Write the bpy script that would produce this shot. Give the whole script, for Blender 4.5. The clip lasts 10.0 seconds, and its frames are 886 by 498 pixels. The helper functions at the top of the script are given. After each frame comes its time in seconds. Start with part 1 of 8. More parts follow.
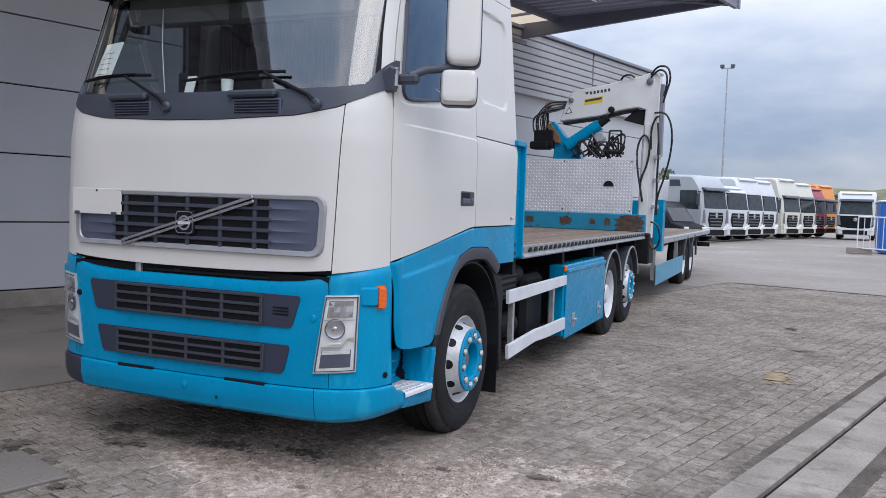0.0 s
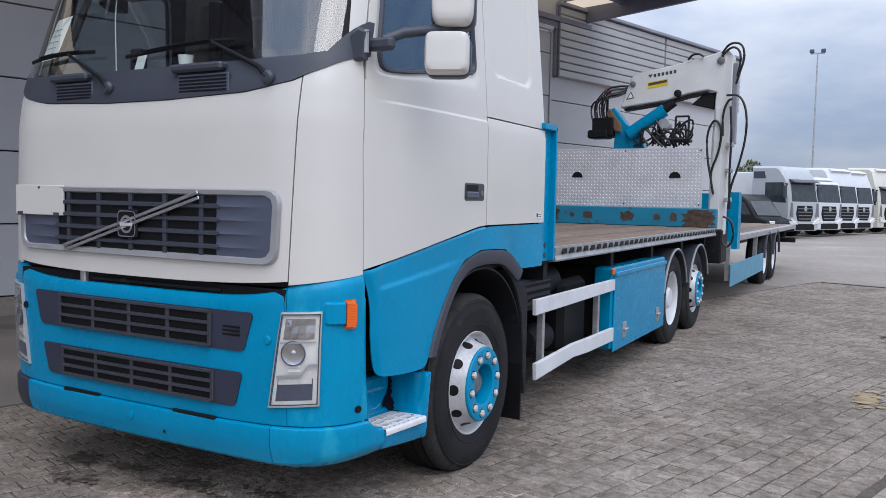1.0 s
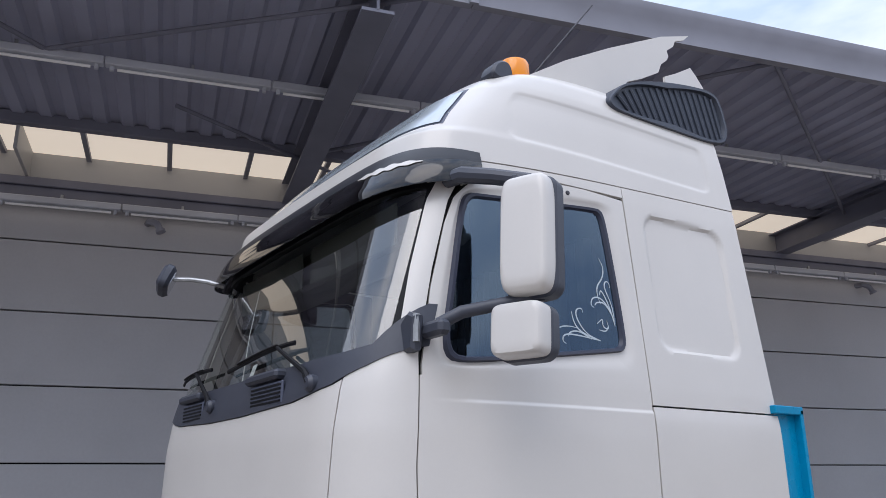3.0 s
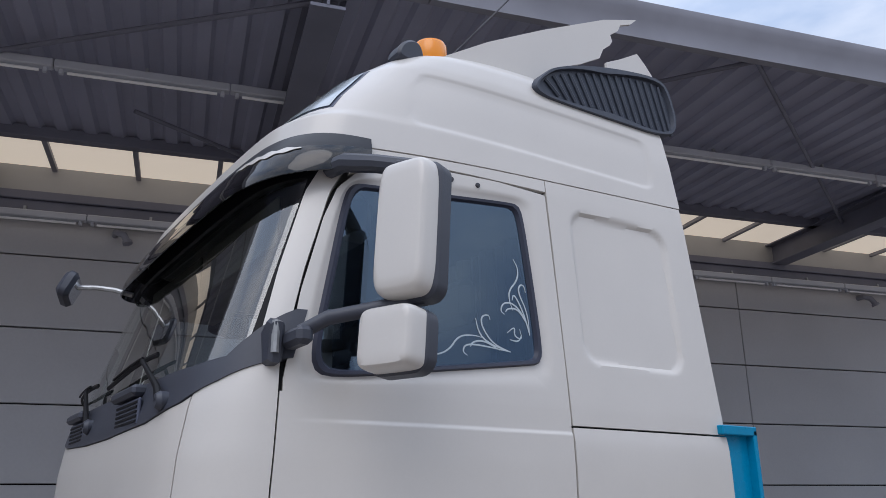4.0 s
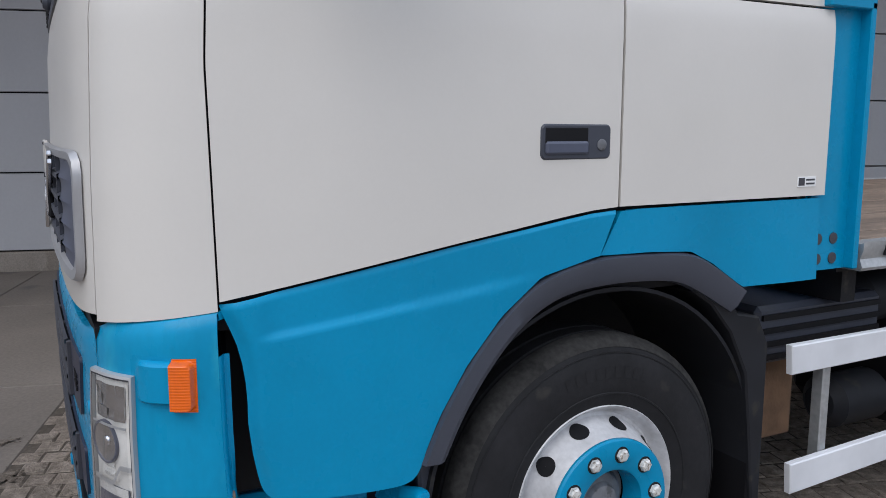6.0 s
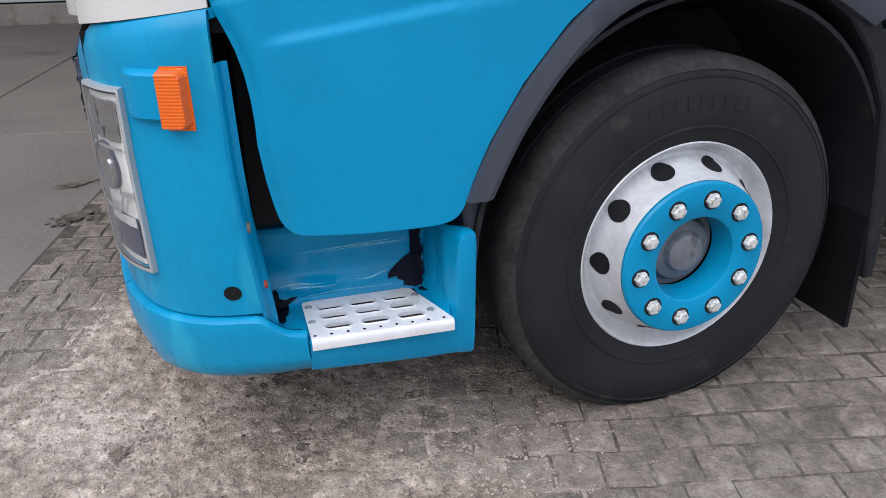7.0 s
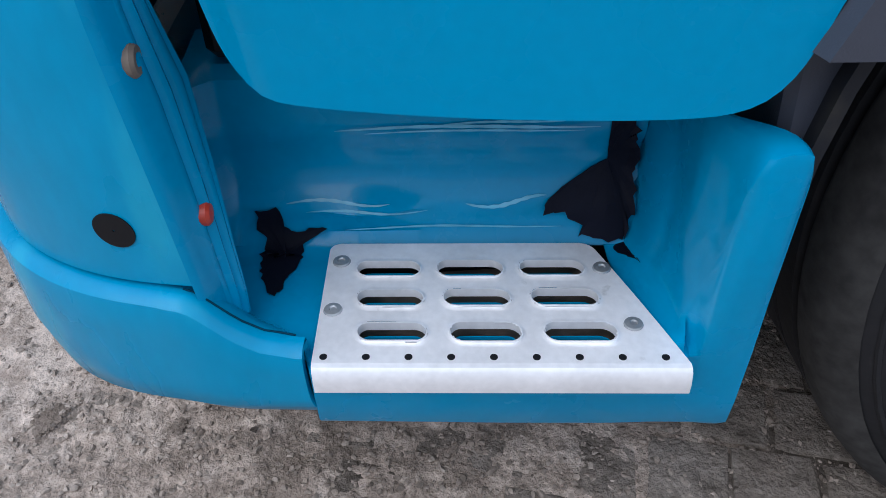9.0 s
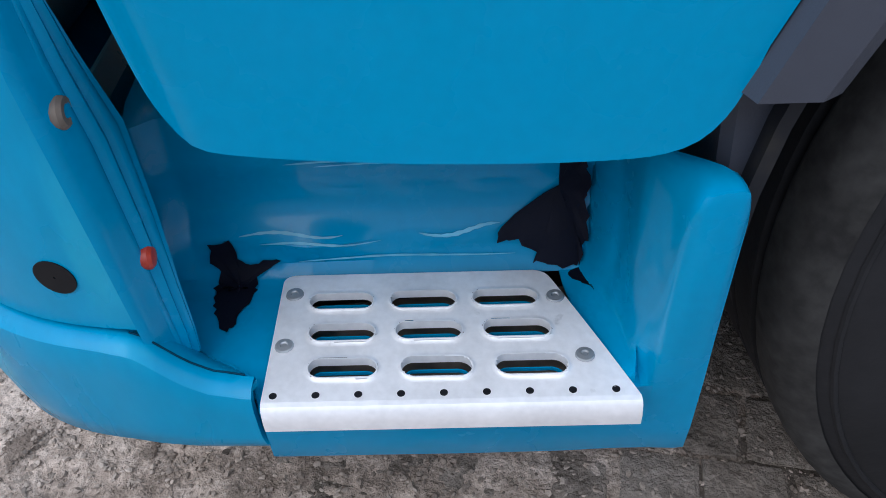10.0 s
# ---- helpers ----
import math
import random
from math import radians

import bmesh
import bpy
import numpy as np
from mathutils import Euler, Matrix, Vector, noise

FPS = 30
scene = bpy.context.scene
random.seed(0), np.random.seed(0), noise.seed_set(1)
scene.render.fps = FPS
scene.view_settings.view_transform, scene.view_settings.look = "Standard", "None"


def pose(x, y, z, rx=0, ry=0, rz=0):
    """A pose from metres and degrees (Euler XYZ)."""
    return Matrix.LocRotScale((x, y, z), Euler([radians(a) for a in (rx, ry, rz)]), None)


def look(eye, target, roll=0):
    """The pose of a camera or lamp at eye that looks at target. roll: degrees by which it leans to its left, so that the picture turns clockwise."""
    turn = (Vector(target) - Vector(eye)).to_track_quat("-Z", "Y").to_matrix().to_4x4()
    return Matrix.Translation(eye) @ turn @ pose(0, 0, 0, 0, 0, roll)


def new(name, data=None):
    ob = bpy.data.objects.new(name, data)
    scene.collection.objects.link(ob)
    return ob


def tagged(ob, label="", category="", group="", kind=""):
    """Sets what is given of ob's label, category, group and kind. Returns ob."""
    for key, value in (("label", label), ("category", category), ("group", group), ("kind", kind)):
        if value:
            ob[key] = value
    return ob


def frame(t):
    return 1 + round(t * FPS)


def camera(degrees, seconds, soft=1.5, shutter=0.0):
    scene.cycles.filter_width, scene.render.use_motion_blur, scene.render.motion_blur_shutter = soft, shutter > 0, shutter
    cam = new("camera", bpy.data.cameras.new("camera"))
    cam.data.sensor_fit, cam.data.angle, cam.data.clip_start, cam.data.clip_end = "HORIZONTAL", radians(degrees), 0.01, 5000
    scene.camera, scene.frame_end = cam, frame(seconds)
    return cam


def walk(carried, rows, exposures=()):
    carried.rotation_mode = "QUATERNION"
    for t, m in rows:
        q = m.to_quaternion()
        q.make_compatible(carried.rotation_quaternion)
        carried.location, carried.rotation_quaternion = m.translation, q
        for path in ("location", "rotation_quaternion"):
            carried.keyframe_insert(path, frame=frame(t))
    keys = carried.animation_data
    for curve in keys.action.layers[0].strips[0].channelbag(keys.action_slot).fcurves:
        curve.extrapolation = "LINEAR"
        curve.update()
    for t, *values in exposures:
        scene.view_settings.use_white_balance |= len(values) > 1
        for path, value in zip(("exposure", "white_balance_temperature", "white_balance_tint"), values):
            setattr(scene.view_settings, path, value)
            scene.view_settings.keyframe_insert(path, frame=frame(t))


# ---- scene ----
cam = camera(57.8, 10.0, soft=0.75)
PATH = [
    (0, (3.202, -3.694, 1.558), (2.42, -1.857, 1.447), 1.9),
    (0.5, (3.189, -3.171, 1.563), (2.327, -1.37, 1.445), 1.5),
    (1, (3.241, -2.7, 1.557), (2.282, -0.949, 1.433), 1.2),
    (1.5, (3.315, -2.29, 1.552), (2.227, -0.617, 1.427), 0.9),
    (2, (3.403, -1.909, 1.633), (2.05, -0.439, 1.543), 0.4),
    (2.5, (3.526, -1.536, 1.678), (1.955, -0.321, 1.913), -0.2),
    (3, (3.547, -1.228, 1.694), (1.977, -0.132, 2.271), -0.5),
    (4.5, (3.428, -0.384, 1.757), (1.847, 0.675, 2.371), -0.3),
    (5, (3.356, -0.229, 1.73), (1.713, 0.822, 2.171), -0.1),
    (5.5, (3.189, -0.15, 1.666), (1.488, 0.894, 1.783), 0.0),
    (6, (3.068, -0.056, 1.633), (1.311, 0.853, 1.339), 0.1),
    (6.2, (3.042, 0.033, 1.617), (1.273, 0.848, 1.166), -0.2),
    (7.3, (2.697, 0.259, 1.363), (1.019, 0.79, 0.413), -1.6),
    (7.5, (2.588, 0.288, 1.338), (0.943, 0.779, 0.312), -1.4),
    (8, (2.283, 0.362, 1.22), (0.752, 0.771, 0.0), -0.3),
    (8.5, (1.994, 0.47, 1.106), (0.454, 0.63, -0.16), -1.0),
    (9, (1.741, 0.557, 0.988), (0.162, 0.596, -0.239), -2.3),
    (9.5, (1.663, 0.578, 0.957), (0.098, 0.61, -0.288), -3.6),
    (10, (1.716, 0.605, 1.015), (0.15, 0.65, -0.229), -3.5),
]
walk(cam, [(t, look(eye, target, roll)) for t, eye, target, roll in PATH],
     exposures=[(0.0, 0.78, 6250, 12.5), (1.5, 0.76, 6250, 12.5), (2.4, 0.78, 6300, 13.5), (3.0, 0.66, 6300, 14), (4.5, 0.27, 6300, 13), (5.2, 0.56, 6550, 12), (6.0, 0.66, 6500, 11), (7.5, 1.13, 6500, 12), (9.0, 0.78, 6150, 11), (10.0, 0.84, 6200, 11)])

# ---- sky and sun: bright overcast ----
SUN_EL, SUN_AZ = radians(50), radians(140)
world = bpy.data.worlds.new("sky")
scene.world = world
world.use_nodes = True
wt = world.node_tree
wt.nodes.clear()
w_out = wt.nodes.new("ShaderNodeOutputWorld")
w_bg = wt.nodes.new("ShaderNodeBackground")
w_sky = wt.nodes.new("ShaderNodeTexSky")
w_sky.sky_type = "NISHITA"
w_sky.sun_disc = False
w_sky.sun_elevation = SUN_EL
w_sky.sun_rotation = SUN_AZ
w_co = wt.nodes.new("ShaderNodeTexCoord")
w_map = wt.nodes.new("ShaderNodeMapping")
w_map.inputs["Scale"].default_value = (1.0, 1.0, 2.6)
w_noise = wt.nodes.new("ShaderNodeTexNoise")
w_noise.inputs["Scale"].default_value = 2.6
w_noise.inputs["Detail"].default_value = 6.0
w_noise.inputs["Roughness"].default_value = 0.55
w_ramp = wt.nodes.new("ShaderNodeValToRGB")
w_ramp.color_ramp.elements[0].position = 0.36
w_ramp.color_ramp.elements[0].color = (4.9, 6.1, 8.1, 1)
w_ramp.color_ramp.elements[1].position = 0.62
w_ramp.color_ramp.elements[1].color = (9.6, 10.1, 10.9, 1)
w_mix = wt.nodes.new("ShaderNodeMix")
w_mix.data_type = "RGBA"
w_mix.inputs[0].default_value = 0.88
wt.links.new(w_co.outputs["Generated"], w_map.inputs["Vector"])
wt.links.new(w_map.outputs["Vector"], w_noise.inputs["Vector"])
wt.links.new(w_noise.outputs["Fac"], w_ramp.inputs["Fac"])
wt.links.new(w_sky.outputs["Color"], w_mix.inputs[6])
wt.links.new(w_ramp.outputs["Color"], w_mix.inputs[7])
# an overcast sky is brighter overhead than at the horizon
w_sep = wt.nodes.new("ShaderNodeSeparateXYZ")
w_gain = wt.nodes.new("ShaderNodeMapRange")
w_gain.inputs["To Min"].default_value = 0.5
w_gain.inputs["To Max"].default_value = 2.15
w_mul = wt.nodes.new("ShaderNodeVectorMath")
w_mul.operation = "SCALE"
wt.links.new(w_co.outputs["Generated"], w_sep.inputs["Vector"])
wt.links.new(w_sep.outputs["Z"], w_gain.inputs["Value"])
wt.links.new(w_mix.outputs[2], w_mul.inputs[0])
wt.links.new(w_gain.outputs["Result"], w_mul.inputs["Scale"])
wt.links.new(w_mul.outputs["Vector"], w_bg.inputs["Color"])
w_bg.inputs["Strength"].default_value = 0.068
wt.links.new(w_bg.outputs["Background"], w_out.inputs["Surface"])

sun_data = bpy.data.lights.new("sun", "SUN")
sun_data.energy = 0.65
sun_data.angle = radians(45)
sun_data.color = (1.0, 0.96, 0.9)
sun = new("sun", sun_data)
sun.matrix_world = look((math.sin(SUN_AZ) * math.cos(SUN_EL) * 30, math.cos(SUN_AZ) * math.cos(SUN_EL) * 30, math.sin(SUN_EL) * 30), (0, 0, 0))


# ---- materials ----
def material(name, color, rough=0.5, metal=0.0, vary=0.0, scale=6.0, fine=0.0, fine_scale=60.0, bump=0.0, bump_scale=80.0,
             second=None, second_at=0.6, coat=0.0, random_tone=0.0, stretch=(1, 1, 1), rough_vary=0.0, spec=0.5):
    """A principled surface: broad tone changes, fine grain, patches of a second colour and relief."""
    mat = bpy.data.materials.new(name)
    mat.use_nodes = True
    nt = mat.node_tree
    bs = nt.nodes["Principled BSDF"]
    bs.inputs["Roughness"].default_value = rough
    bs.inputs["Metallic"].default_value = metal
    bs.inputs["Coat Weight"].default_value = coat
    bs.inputs["Specular IOR Level"].default_value = spec
    bs.inputs["Coat Roughness"].default_value = 0.06
    co = nt.nodes.new("ShaderNodeTexCoord")
    mp = nt.nodes.new("ShaderNodeMapping")
    mp.inputs["Scale"].default_value = stretch
    nt.links.new(co.outputs["Object"], mp.inputs["Vector"])
    vec = mp.outputs["Vector"]

    def noise_at(s, detail=4.0):
        n = nt.nodes.new("ShaderNodeTexNoise")
        n.inputs["Scale"].default_value = s
        n.inputs["Detail"].default_value = detail
        nt.links.new(vec, n.inputs["Vector"])
        return n.outputs["Fac"]

    def scaled(sock, lo, hi):
        m = nt.nodes.new("ShaderNodeMapRange")
        m.inputs["From Min"].default_value = 0.3
        m.inputs["From Max"].default_value = 0.7
        m.inputs["To Min"].default_value = lo
        m.inputs["To Max"].default_value = hi
        nt.links.new(sock, m.inputs["Value"])
        return m.outputs["Result"]

    def times(a, b):
        m = nt.nodes.new("ShaderNodeMath")
        m.operation = "MULTIPLY"
        nt.links.new(a, m.inputs[0])
        nt.links.new(b, m.inputs[1])
        return m.outputs[0]

    base = nt.nodes.new("ShaderNodeRGB")
    base.outputs[0].default_value = (*color, 1)
    col = base.outputs[0]
    if second is not None:
        mx = nt.nodes.new("ShaderNodeMix")
        mx.data_type = "RGBA"
        m = nt.nodes.new("ShaderNodeMapRange")
        m.inputs["From Min"].default_value = second_at
        m.inputs["From Max"].default_value = second_at + 0.08
        nt.links.new(noise_at(scale * 1.7, 8.0), m.inputs["Value"])
        nt.links.new(m.outputs["Result"], mx.inputs[0])
        nt.links.new(col, mx.inputs[6])
        mx.inputs[7].default_value = (*second, 1)
        col = mx.outputs[2]
    gain = None
    if vary:
        gain = scaled(noise_at(scale), 1 - vary, 1 + vary)
    if fine:
        g2 = scaled(noise_at(fine_scale, 6.0), 1 - fine, 1 + fine)
        gain = times(gain, g2) if gain else g2
    if random_tone:
        oi = nt.nodes.new("ShaderNodeObjectInfo")
        m = nt.nodes.new("ShaderNodeMapRange")
        m.inputs["To Min"].default_value = 1 - random_tone
        m.inputs["To Max"].default_value = 1 + random_tone
        nt.links.new(oi.outputs["Random"], m.inputs["Value"])
        gi = nt.nodes.new("ShaderNodeNewGeometry")
        m2 = nt.nodes.new("ShaderNodeMapRange")
        m2.inputs["To Min"].default_value = 1 - random_tone
        m2.inputs["To Max"].default_value = 1 + random_tone
        nt.links.new(gi.outputs["Random Per Island"], m2.inputs["Value"])
        g3 = times(m.outputs["Result"], m2.outputs["Result"])
        gain = times(gain, g3) if gain else g3
    if gain:
        vm = nt.nodes.new("ShaderNodeVectorMath")
        vm.operation = "SCALE"
        nt.links.new(col, vm.inputs[0])
        nt.links.new(gain, vm.inputs["Scale"])
        col = vm.outputs["Vector"]
    nt.links.new(col, bs.inputs["Base Color"])
    if rough_vary:
        nt.links.new(scaled(noise_at(scale * 3.1), max(0.02, rough - rough_vary), rough + rough_vary), bs.inputs["Roughness"])
    if bump:
        bp = nt.nodes.new("ShaderNodeBump")
        bp.inputs["Strength"].default_value = 1.0
        bp.inputs["Distance"].default_value = bump
        nt.links.new(noise_at(bump_scale, 6.0), bp.inputs["Height"])
        nt.links.new(bp.outputs["Normal"], bs.inputs["Normal"])
    return mat


def glass_material(name, tint, head_on=0.05, gloss=(1, 1, 1)):
    """A thin pane: clear through, with the mirror gloss that its angle gives."""
    mat = bpy.data.materials.new(name)
    mat.use_nodes = True
    nt = mat.node_tree
    nt.nodes.clear()
    out = nt.nodes.new("ShaderNodeOutputMaterial")
    tr = nt.nodes.new("ShaderNodeBsdfTransparent")
    tr.inputs["Color"].default_value = (*tint, 1)
    gl = nt.nodes.new("ShaderNodeBsdfGlossy")
    gl.inputs["Roughness"].default_value = 0.01
    gl.inputs["Color"].default_value = (*gloss, 1)
    lw = nt.nodes.new("ShaderNodeLayerWeight")
    lw.inputs["Blend"].default_value = 0.5
    pw = nt.nodes.new("ShaderNodeMath")
    pw.operation = "POWER"
    pw.inputs[1].default_value = 4.0
    fr = nt.nodes.new("ShaderNodeMapRange")
    fr.inputs["To Min"].default_value = head_on
    fr.inputs["To Max"].default_value = 1.0
    nt.links.new(lw.outputs["Facing"], pw.inputs[0])
    nt.links.new(pw.outputs[0], fr.inputs["Value"])
    mx = nt.nodes.new("ShaderNodeMixShader")
    nt.links.new(fr.outputs["Result"], mx.inputs["Fac"])
    nt.links.new(tr.outputs["BSDF"], mx.inputs[1])
    nt.links.new(gl.outputs["BSDF"], mx.inputs[2])
    nt.links.new(mx.outputs["Shader"], out.inputs["Surface"])
    return mat


def emission_material(name, color, strength):
    mat = bpy.data.materials.new(name)
    mat.use_nodes = True
    bs = mat.node_tree.nodes["Principled BSDF"]
    bs.inputs["Base Color"].default_value = (*color, 1)
    bs.inputs["Emission Color"].default_value = (*color, 1)
    bs.inputs["Emission Strength"].default_value = strength
    return mat


WHITE = material("white_paint", (0.645, 0.617, 0.58), 0.32, vary=0.025, scale=2.0, fine=0.006, fine_scale=90, coat=0.3)
BLUE = material("blue_paint", (0.0, 0.245, 0.450), 0.3, vary=0.06, scale=3.0, fine=0.03, fine_scale=90, coat=0.06, rough_vary=0.08, spec=0.18)
BLUE_GLOSS = material("glossy_blue_plastic", (0.0, 0.236, 0.445), 0.26, vary=0.06, scale=5.0, fine=0.03, fine_scale=90, coat=0.14, rough_vary=0.06, spec=0.16)
BLUE_DUSTY = material("dusty_blue_paint", (0.0, 0.252, 0.455), 0.32, vary=0.08, scale=4.0, fine=0.05, fine_scale=50, coat=0.06, rough_vary=0.1, spec=0.2, second=(0.012, 0.31, 0.49), second_at=0.55, stretch=(1, 1, 0.45))
FADED_BLUE = material("faded_blue_paint", (0.10, 0.30, 0.43), 0.5, vary=0.08, scale=3, fine=0.05)
SEAM_BLUE = material("dark_blue_seam", (0.0, 0.03, 0.06), 0.6, spec=0.1, vary=0.2, scale=40)
BLUE_WORN = material("worn_blue_paint", (0.01, 0.20, 0.33), 0.5, vary=0.15, scale=3.0, second=(0.09, 0.055, 0.035), second_at=0.60, bump=0.002, bump_scale=30)
PLASTIC = material("grey_plastic", (0.045, 0.05, 0.068), 0.45, vary=0.06, scale=4, fine=0.03, bump=0.0003, bump_scale=500)
NAVY = material("navy_plastic", (0.030, 0.034, 0.058), 0.45, vary=0.06, scale=4, fine=0.03)
TYRE_EDGE = material("worn_rubber_edge", (0.040, 0.039, 0.038), 0.9, vary=0.25, scale=9, fine=0.25, fine_scale=60, second=(0.030, 0.029, 0.029), second_at=0.55, bump=0.001, bump_scale=70, spec=0.2)
PLASTIC_MID = material("blue_grey_plastic", (0.075, 0.085, 0.125), 0.4, vary=0.05, scale=4, fine=0.03)
LINER = material("black_liner", (0.014, 0.015, 0.019), 0.6, vary=0.2, scale=6, second=(0.03, 0.028, 0.026), second_at=0.62, spec=0.25)
PEELED = material("bare_navy_plastic", (0.004, 0.005, 0.012), 0.6, spec=0.12, vary=0.2, scale=20, bump=0.0006, bump_scale=150)
BLACK = material("black_plastic", (0.008, 0.008, 0.010), 0.55, vary=0.15, scale=5, spec=0.2)
SCUFF_GLINT = material("scuff_and_glint_paint", (0.10, 0.40, 0.56), 0.35, vary=0.2, scale=30)
RUBBER = material("tyre_rubber", (0.014, 0.014, 0.016), 0.75, vary=0.25, scale=5, fine=0.1, fine_scale=40, second=(0.034, 0.032, 0.03), second_at=0.66, bump=0.001, bump_scale=60, spec=0.3)
GRILLE_SILVER = material("grille_silver", (0.36, 0.36, 0.375), 0.35, metal=0.3, vary=0.08, scale=10)
SILVER = material("silver_paint", (0.58, 0.58, 0.595), 0.42, metal=0.15, vary=0.10, scale=12, fine=0.08, rough_vary=0.1, second=(0.44, 0.42, 0.40), second_at=0.72)
HUB_GREY = material("hub_grey", (0.16, 0.165, 0.18), 0.5, vary=0.25, scale=14, fine=0.1, second=(0.08, 0.08, 0.085), second_at=0.6)
NUT = material("nut_cap", (0.66, 0.65, 0.62), 0.4, metal=0.2, vary=0.25, scale=60, second=(0.30, 0.26, 0.22), second_at=0.56)
MUD_TRAY = material("muddy_tray", (0.16, 0.125, 0.10), 0.8, vary=0.4, scale=25, fine=0.2)
CHROME = material("chrome", (0.7, 0.7, 0.72), 0.18, metal=1.0, vary=0.05, scale=10)
STEEL = material("galvanised_steel", (0.42, 0.43, 0.44), 0.45, metal=0.6, vary=0.2, scale=8, fine=0.1, bump=0.001, bump_scale=60)
ALU = material("aluminium_tread", (0.84, 0.83, 0.84), 0.36, metal=0.3, vary=0.08, scale=14, fine=0.05, fine_scale=120, second=(0.45, 0.44, 0.43), second_at=0.68)
RAIL_WHITE = material("white_rail_paint", (0.66, 0.67, 0.70), 0.45, vary=0.08, scale=5)
CHASSIS = material("chassis_black", (0.010, 0.010, 0.012), 0.6, spec=0.25, vary=0.3, scale=6, second=(0.04, 0.036, 0.03), second_at=0.62, bump=0.001)
RUST = material("rust", (0.16, 0.09, 0.05), 0.8, vary=0.3, scale=10, bump=0.002)
ORANGE = material("orange_lens", (0.78, 0.125, 0.003), 0.2, coat=0.2, vary=0.06, scale=40)
RED = material("red_lens", (0.42, 0.04, 0.02), 0.4, vary=0.2, scale=60)
LAMP_BACK = material("lamp_reflector", (0.80, 0.79, 0.77), 0.22, metal=0.25, vary=0.12, scale=30)
GLASS = glass_material("windscreen_glass", (0.86, 0.92, 0.90), 0.15)
GLASS_DARK = glass_material("tinted_side_glass", (0.50, 0.58, 0.64), 0.155, (0.58, 0.78, 1.0))
SMOKED = glass_material("smoked_visor", (0.16, 0.16, 0.18), 0.05)
VISOR_BAND = material("visor_plastic", (0.018, 0.019, 0.024), 0.4, vary=0.15, scale=8, spec=0.3)
ROOF_GLASS = material("roof_window_glass", (0.46, 0.52, 0.56), 0.12, coat=0.4)
LENS = glass_material("clear_lens", (0.92, 0.93, 0.94), 0.05)
CLOTH = material("dark_trim", (0.06, 0.06, 0.062), 0.85, vary=0.2, scale=6)
BEIGE = material("beige_trim", (0.13, 0.125, 0.115), 0.8, vary=0.1, scale=5)
PAPER = material("paper", (0.8, 0.8, 0.8), 0.6)
INK = material("ink", (0.05, 0.05, 0.06), 0.6)
DECAL = material("white_decal", (0.50, 0.57, 0.61), 0.5)
WOOD = material("bed_boards", (0.22, 0.16, 0.12), 0.75, vary=0.25, scale=4, fine=0.25, fine_scale=25, stretch=(9, 1, 9), bump=0.002, bump_scale=20, random_tone=0.22)
TREADPLATE = material("chequer_plate", (0.58, 0.58, 0.61), 0.5, metal=0.15, vary=0.1, scale=4)
TREAD_BRIGHT = material("bright_tread", (0.82, 0.82, 0.83), 0.4, metal=0.15, vary=0.1, scale=4)
CRANE_WHITE = material("crane_white", (0.68, 0.68, 0.67), 0.4, vary=0.08, scale=3, second=(0.25, 0.2, 0.16), second_at=0.70)
HOSE = material("hose", (0.012, 0.012, 0.013), 0.45)
YELLOW = material("yellow_sign", (0.75, 0.55, 0.02), 0.5)
PANEL = material("wall_panel_grey", (0.485, 0.482, 0.50), 0.5, vary=0.05, scale=0.8, fine=0.02, fine_scale=30)
CLAD = material("dark_cladding", (0.42, 0.42, 0.425), 0.45, vary=0.06, scale=1.0)
GIRDER = material("girder_paint", (0.17, 0.175, 0.225), 0.5, vary=0.1, scale=2.0)
AMBER = material("amber_lens", (0.92, 0.30, 0.01), 0.2, coat=0.2)
STEEL_GREY = material("painted_beam", (0.26, 0.265, 0.31), 0.5, vary=0.1, scale=2.0)
DEFLECTOR = material("deflector_plastic", (0.055, 0.065, 0.09), 0.5, vary=0.1, scale=5, fine=0.05)
TRUNKING = material("trunking_paint", (0.52, 0.54, 0.60), 0.5, vary=0.08, scale=2)
ROOF_SHEET = material("roof_sheet", (0.33, 0.34, 0.44), 0.55, vary=0.08, scale=1.0)
CONCRETE = material("concrete_slab", (0.185, 0.16, 0.14), 0.8, vary=0.16, scale=0.9, fine=0.12, fine_scale=40, second=(0.12, 0.108, 0.10), second_at=0.60, bump=0.002, bump_scale=60)
KERB = material("kerb_concrete", (0.285, 0.248, 0.215), 0.9, vary=0.2, scale=2.5, fine=0.14, fine_scale=60, second=(0.22, 0.188, 0.16), second_at=0.56, random_tone=0.05, spec=0.2, bump=0.0015, bump_scale=90)


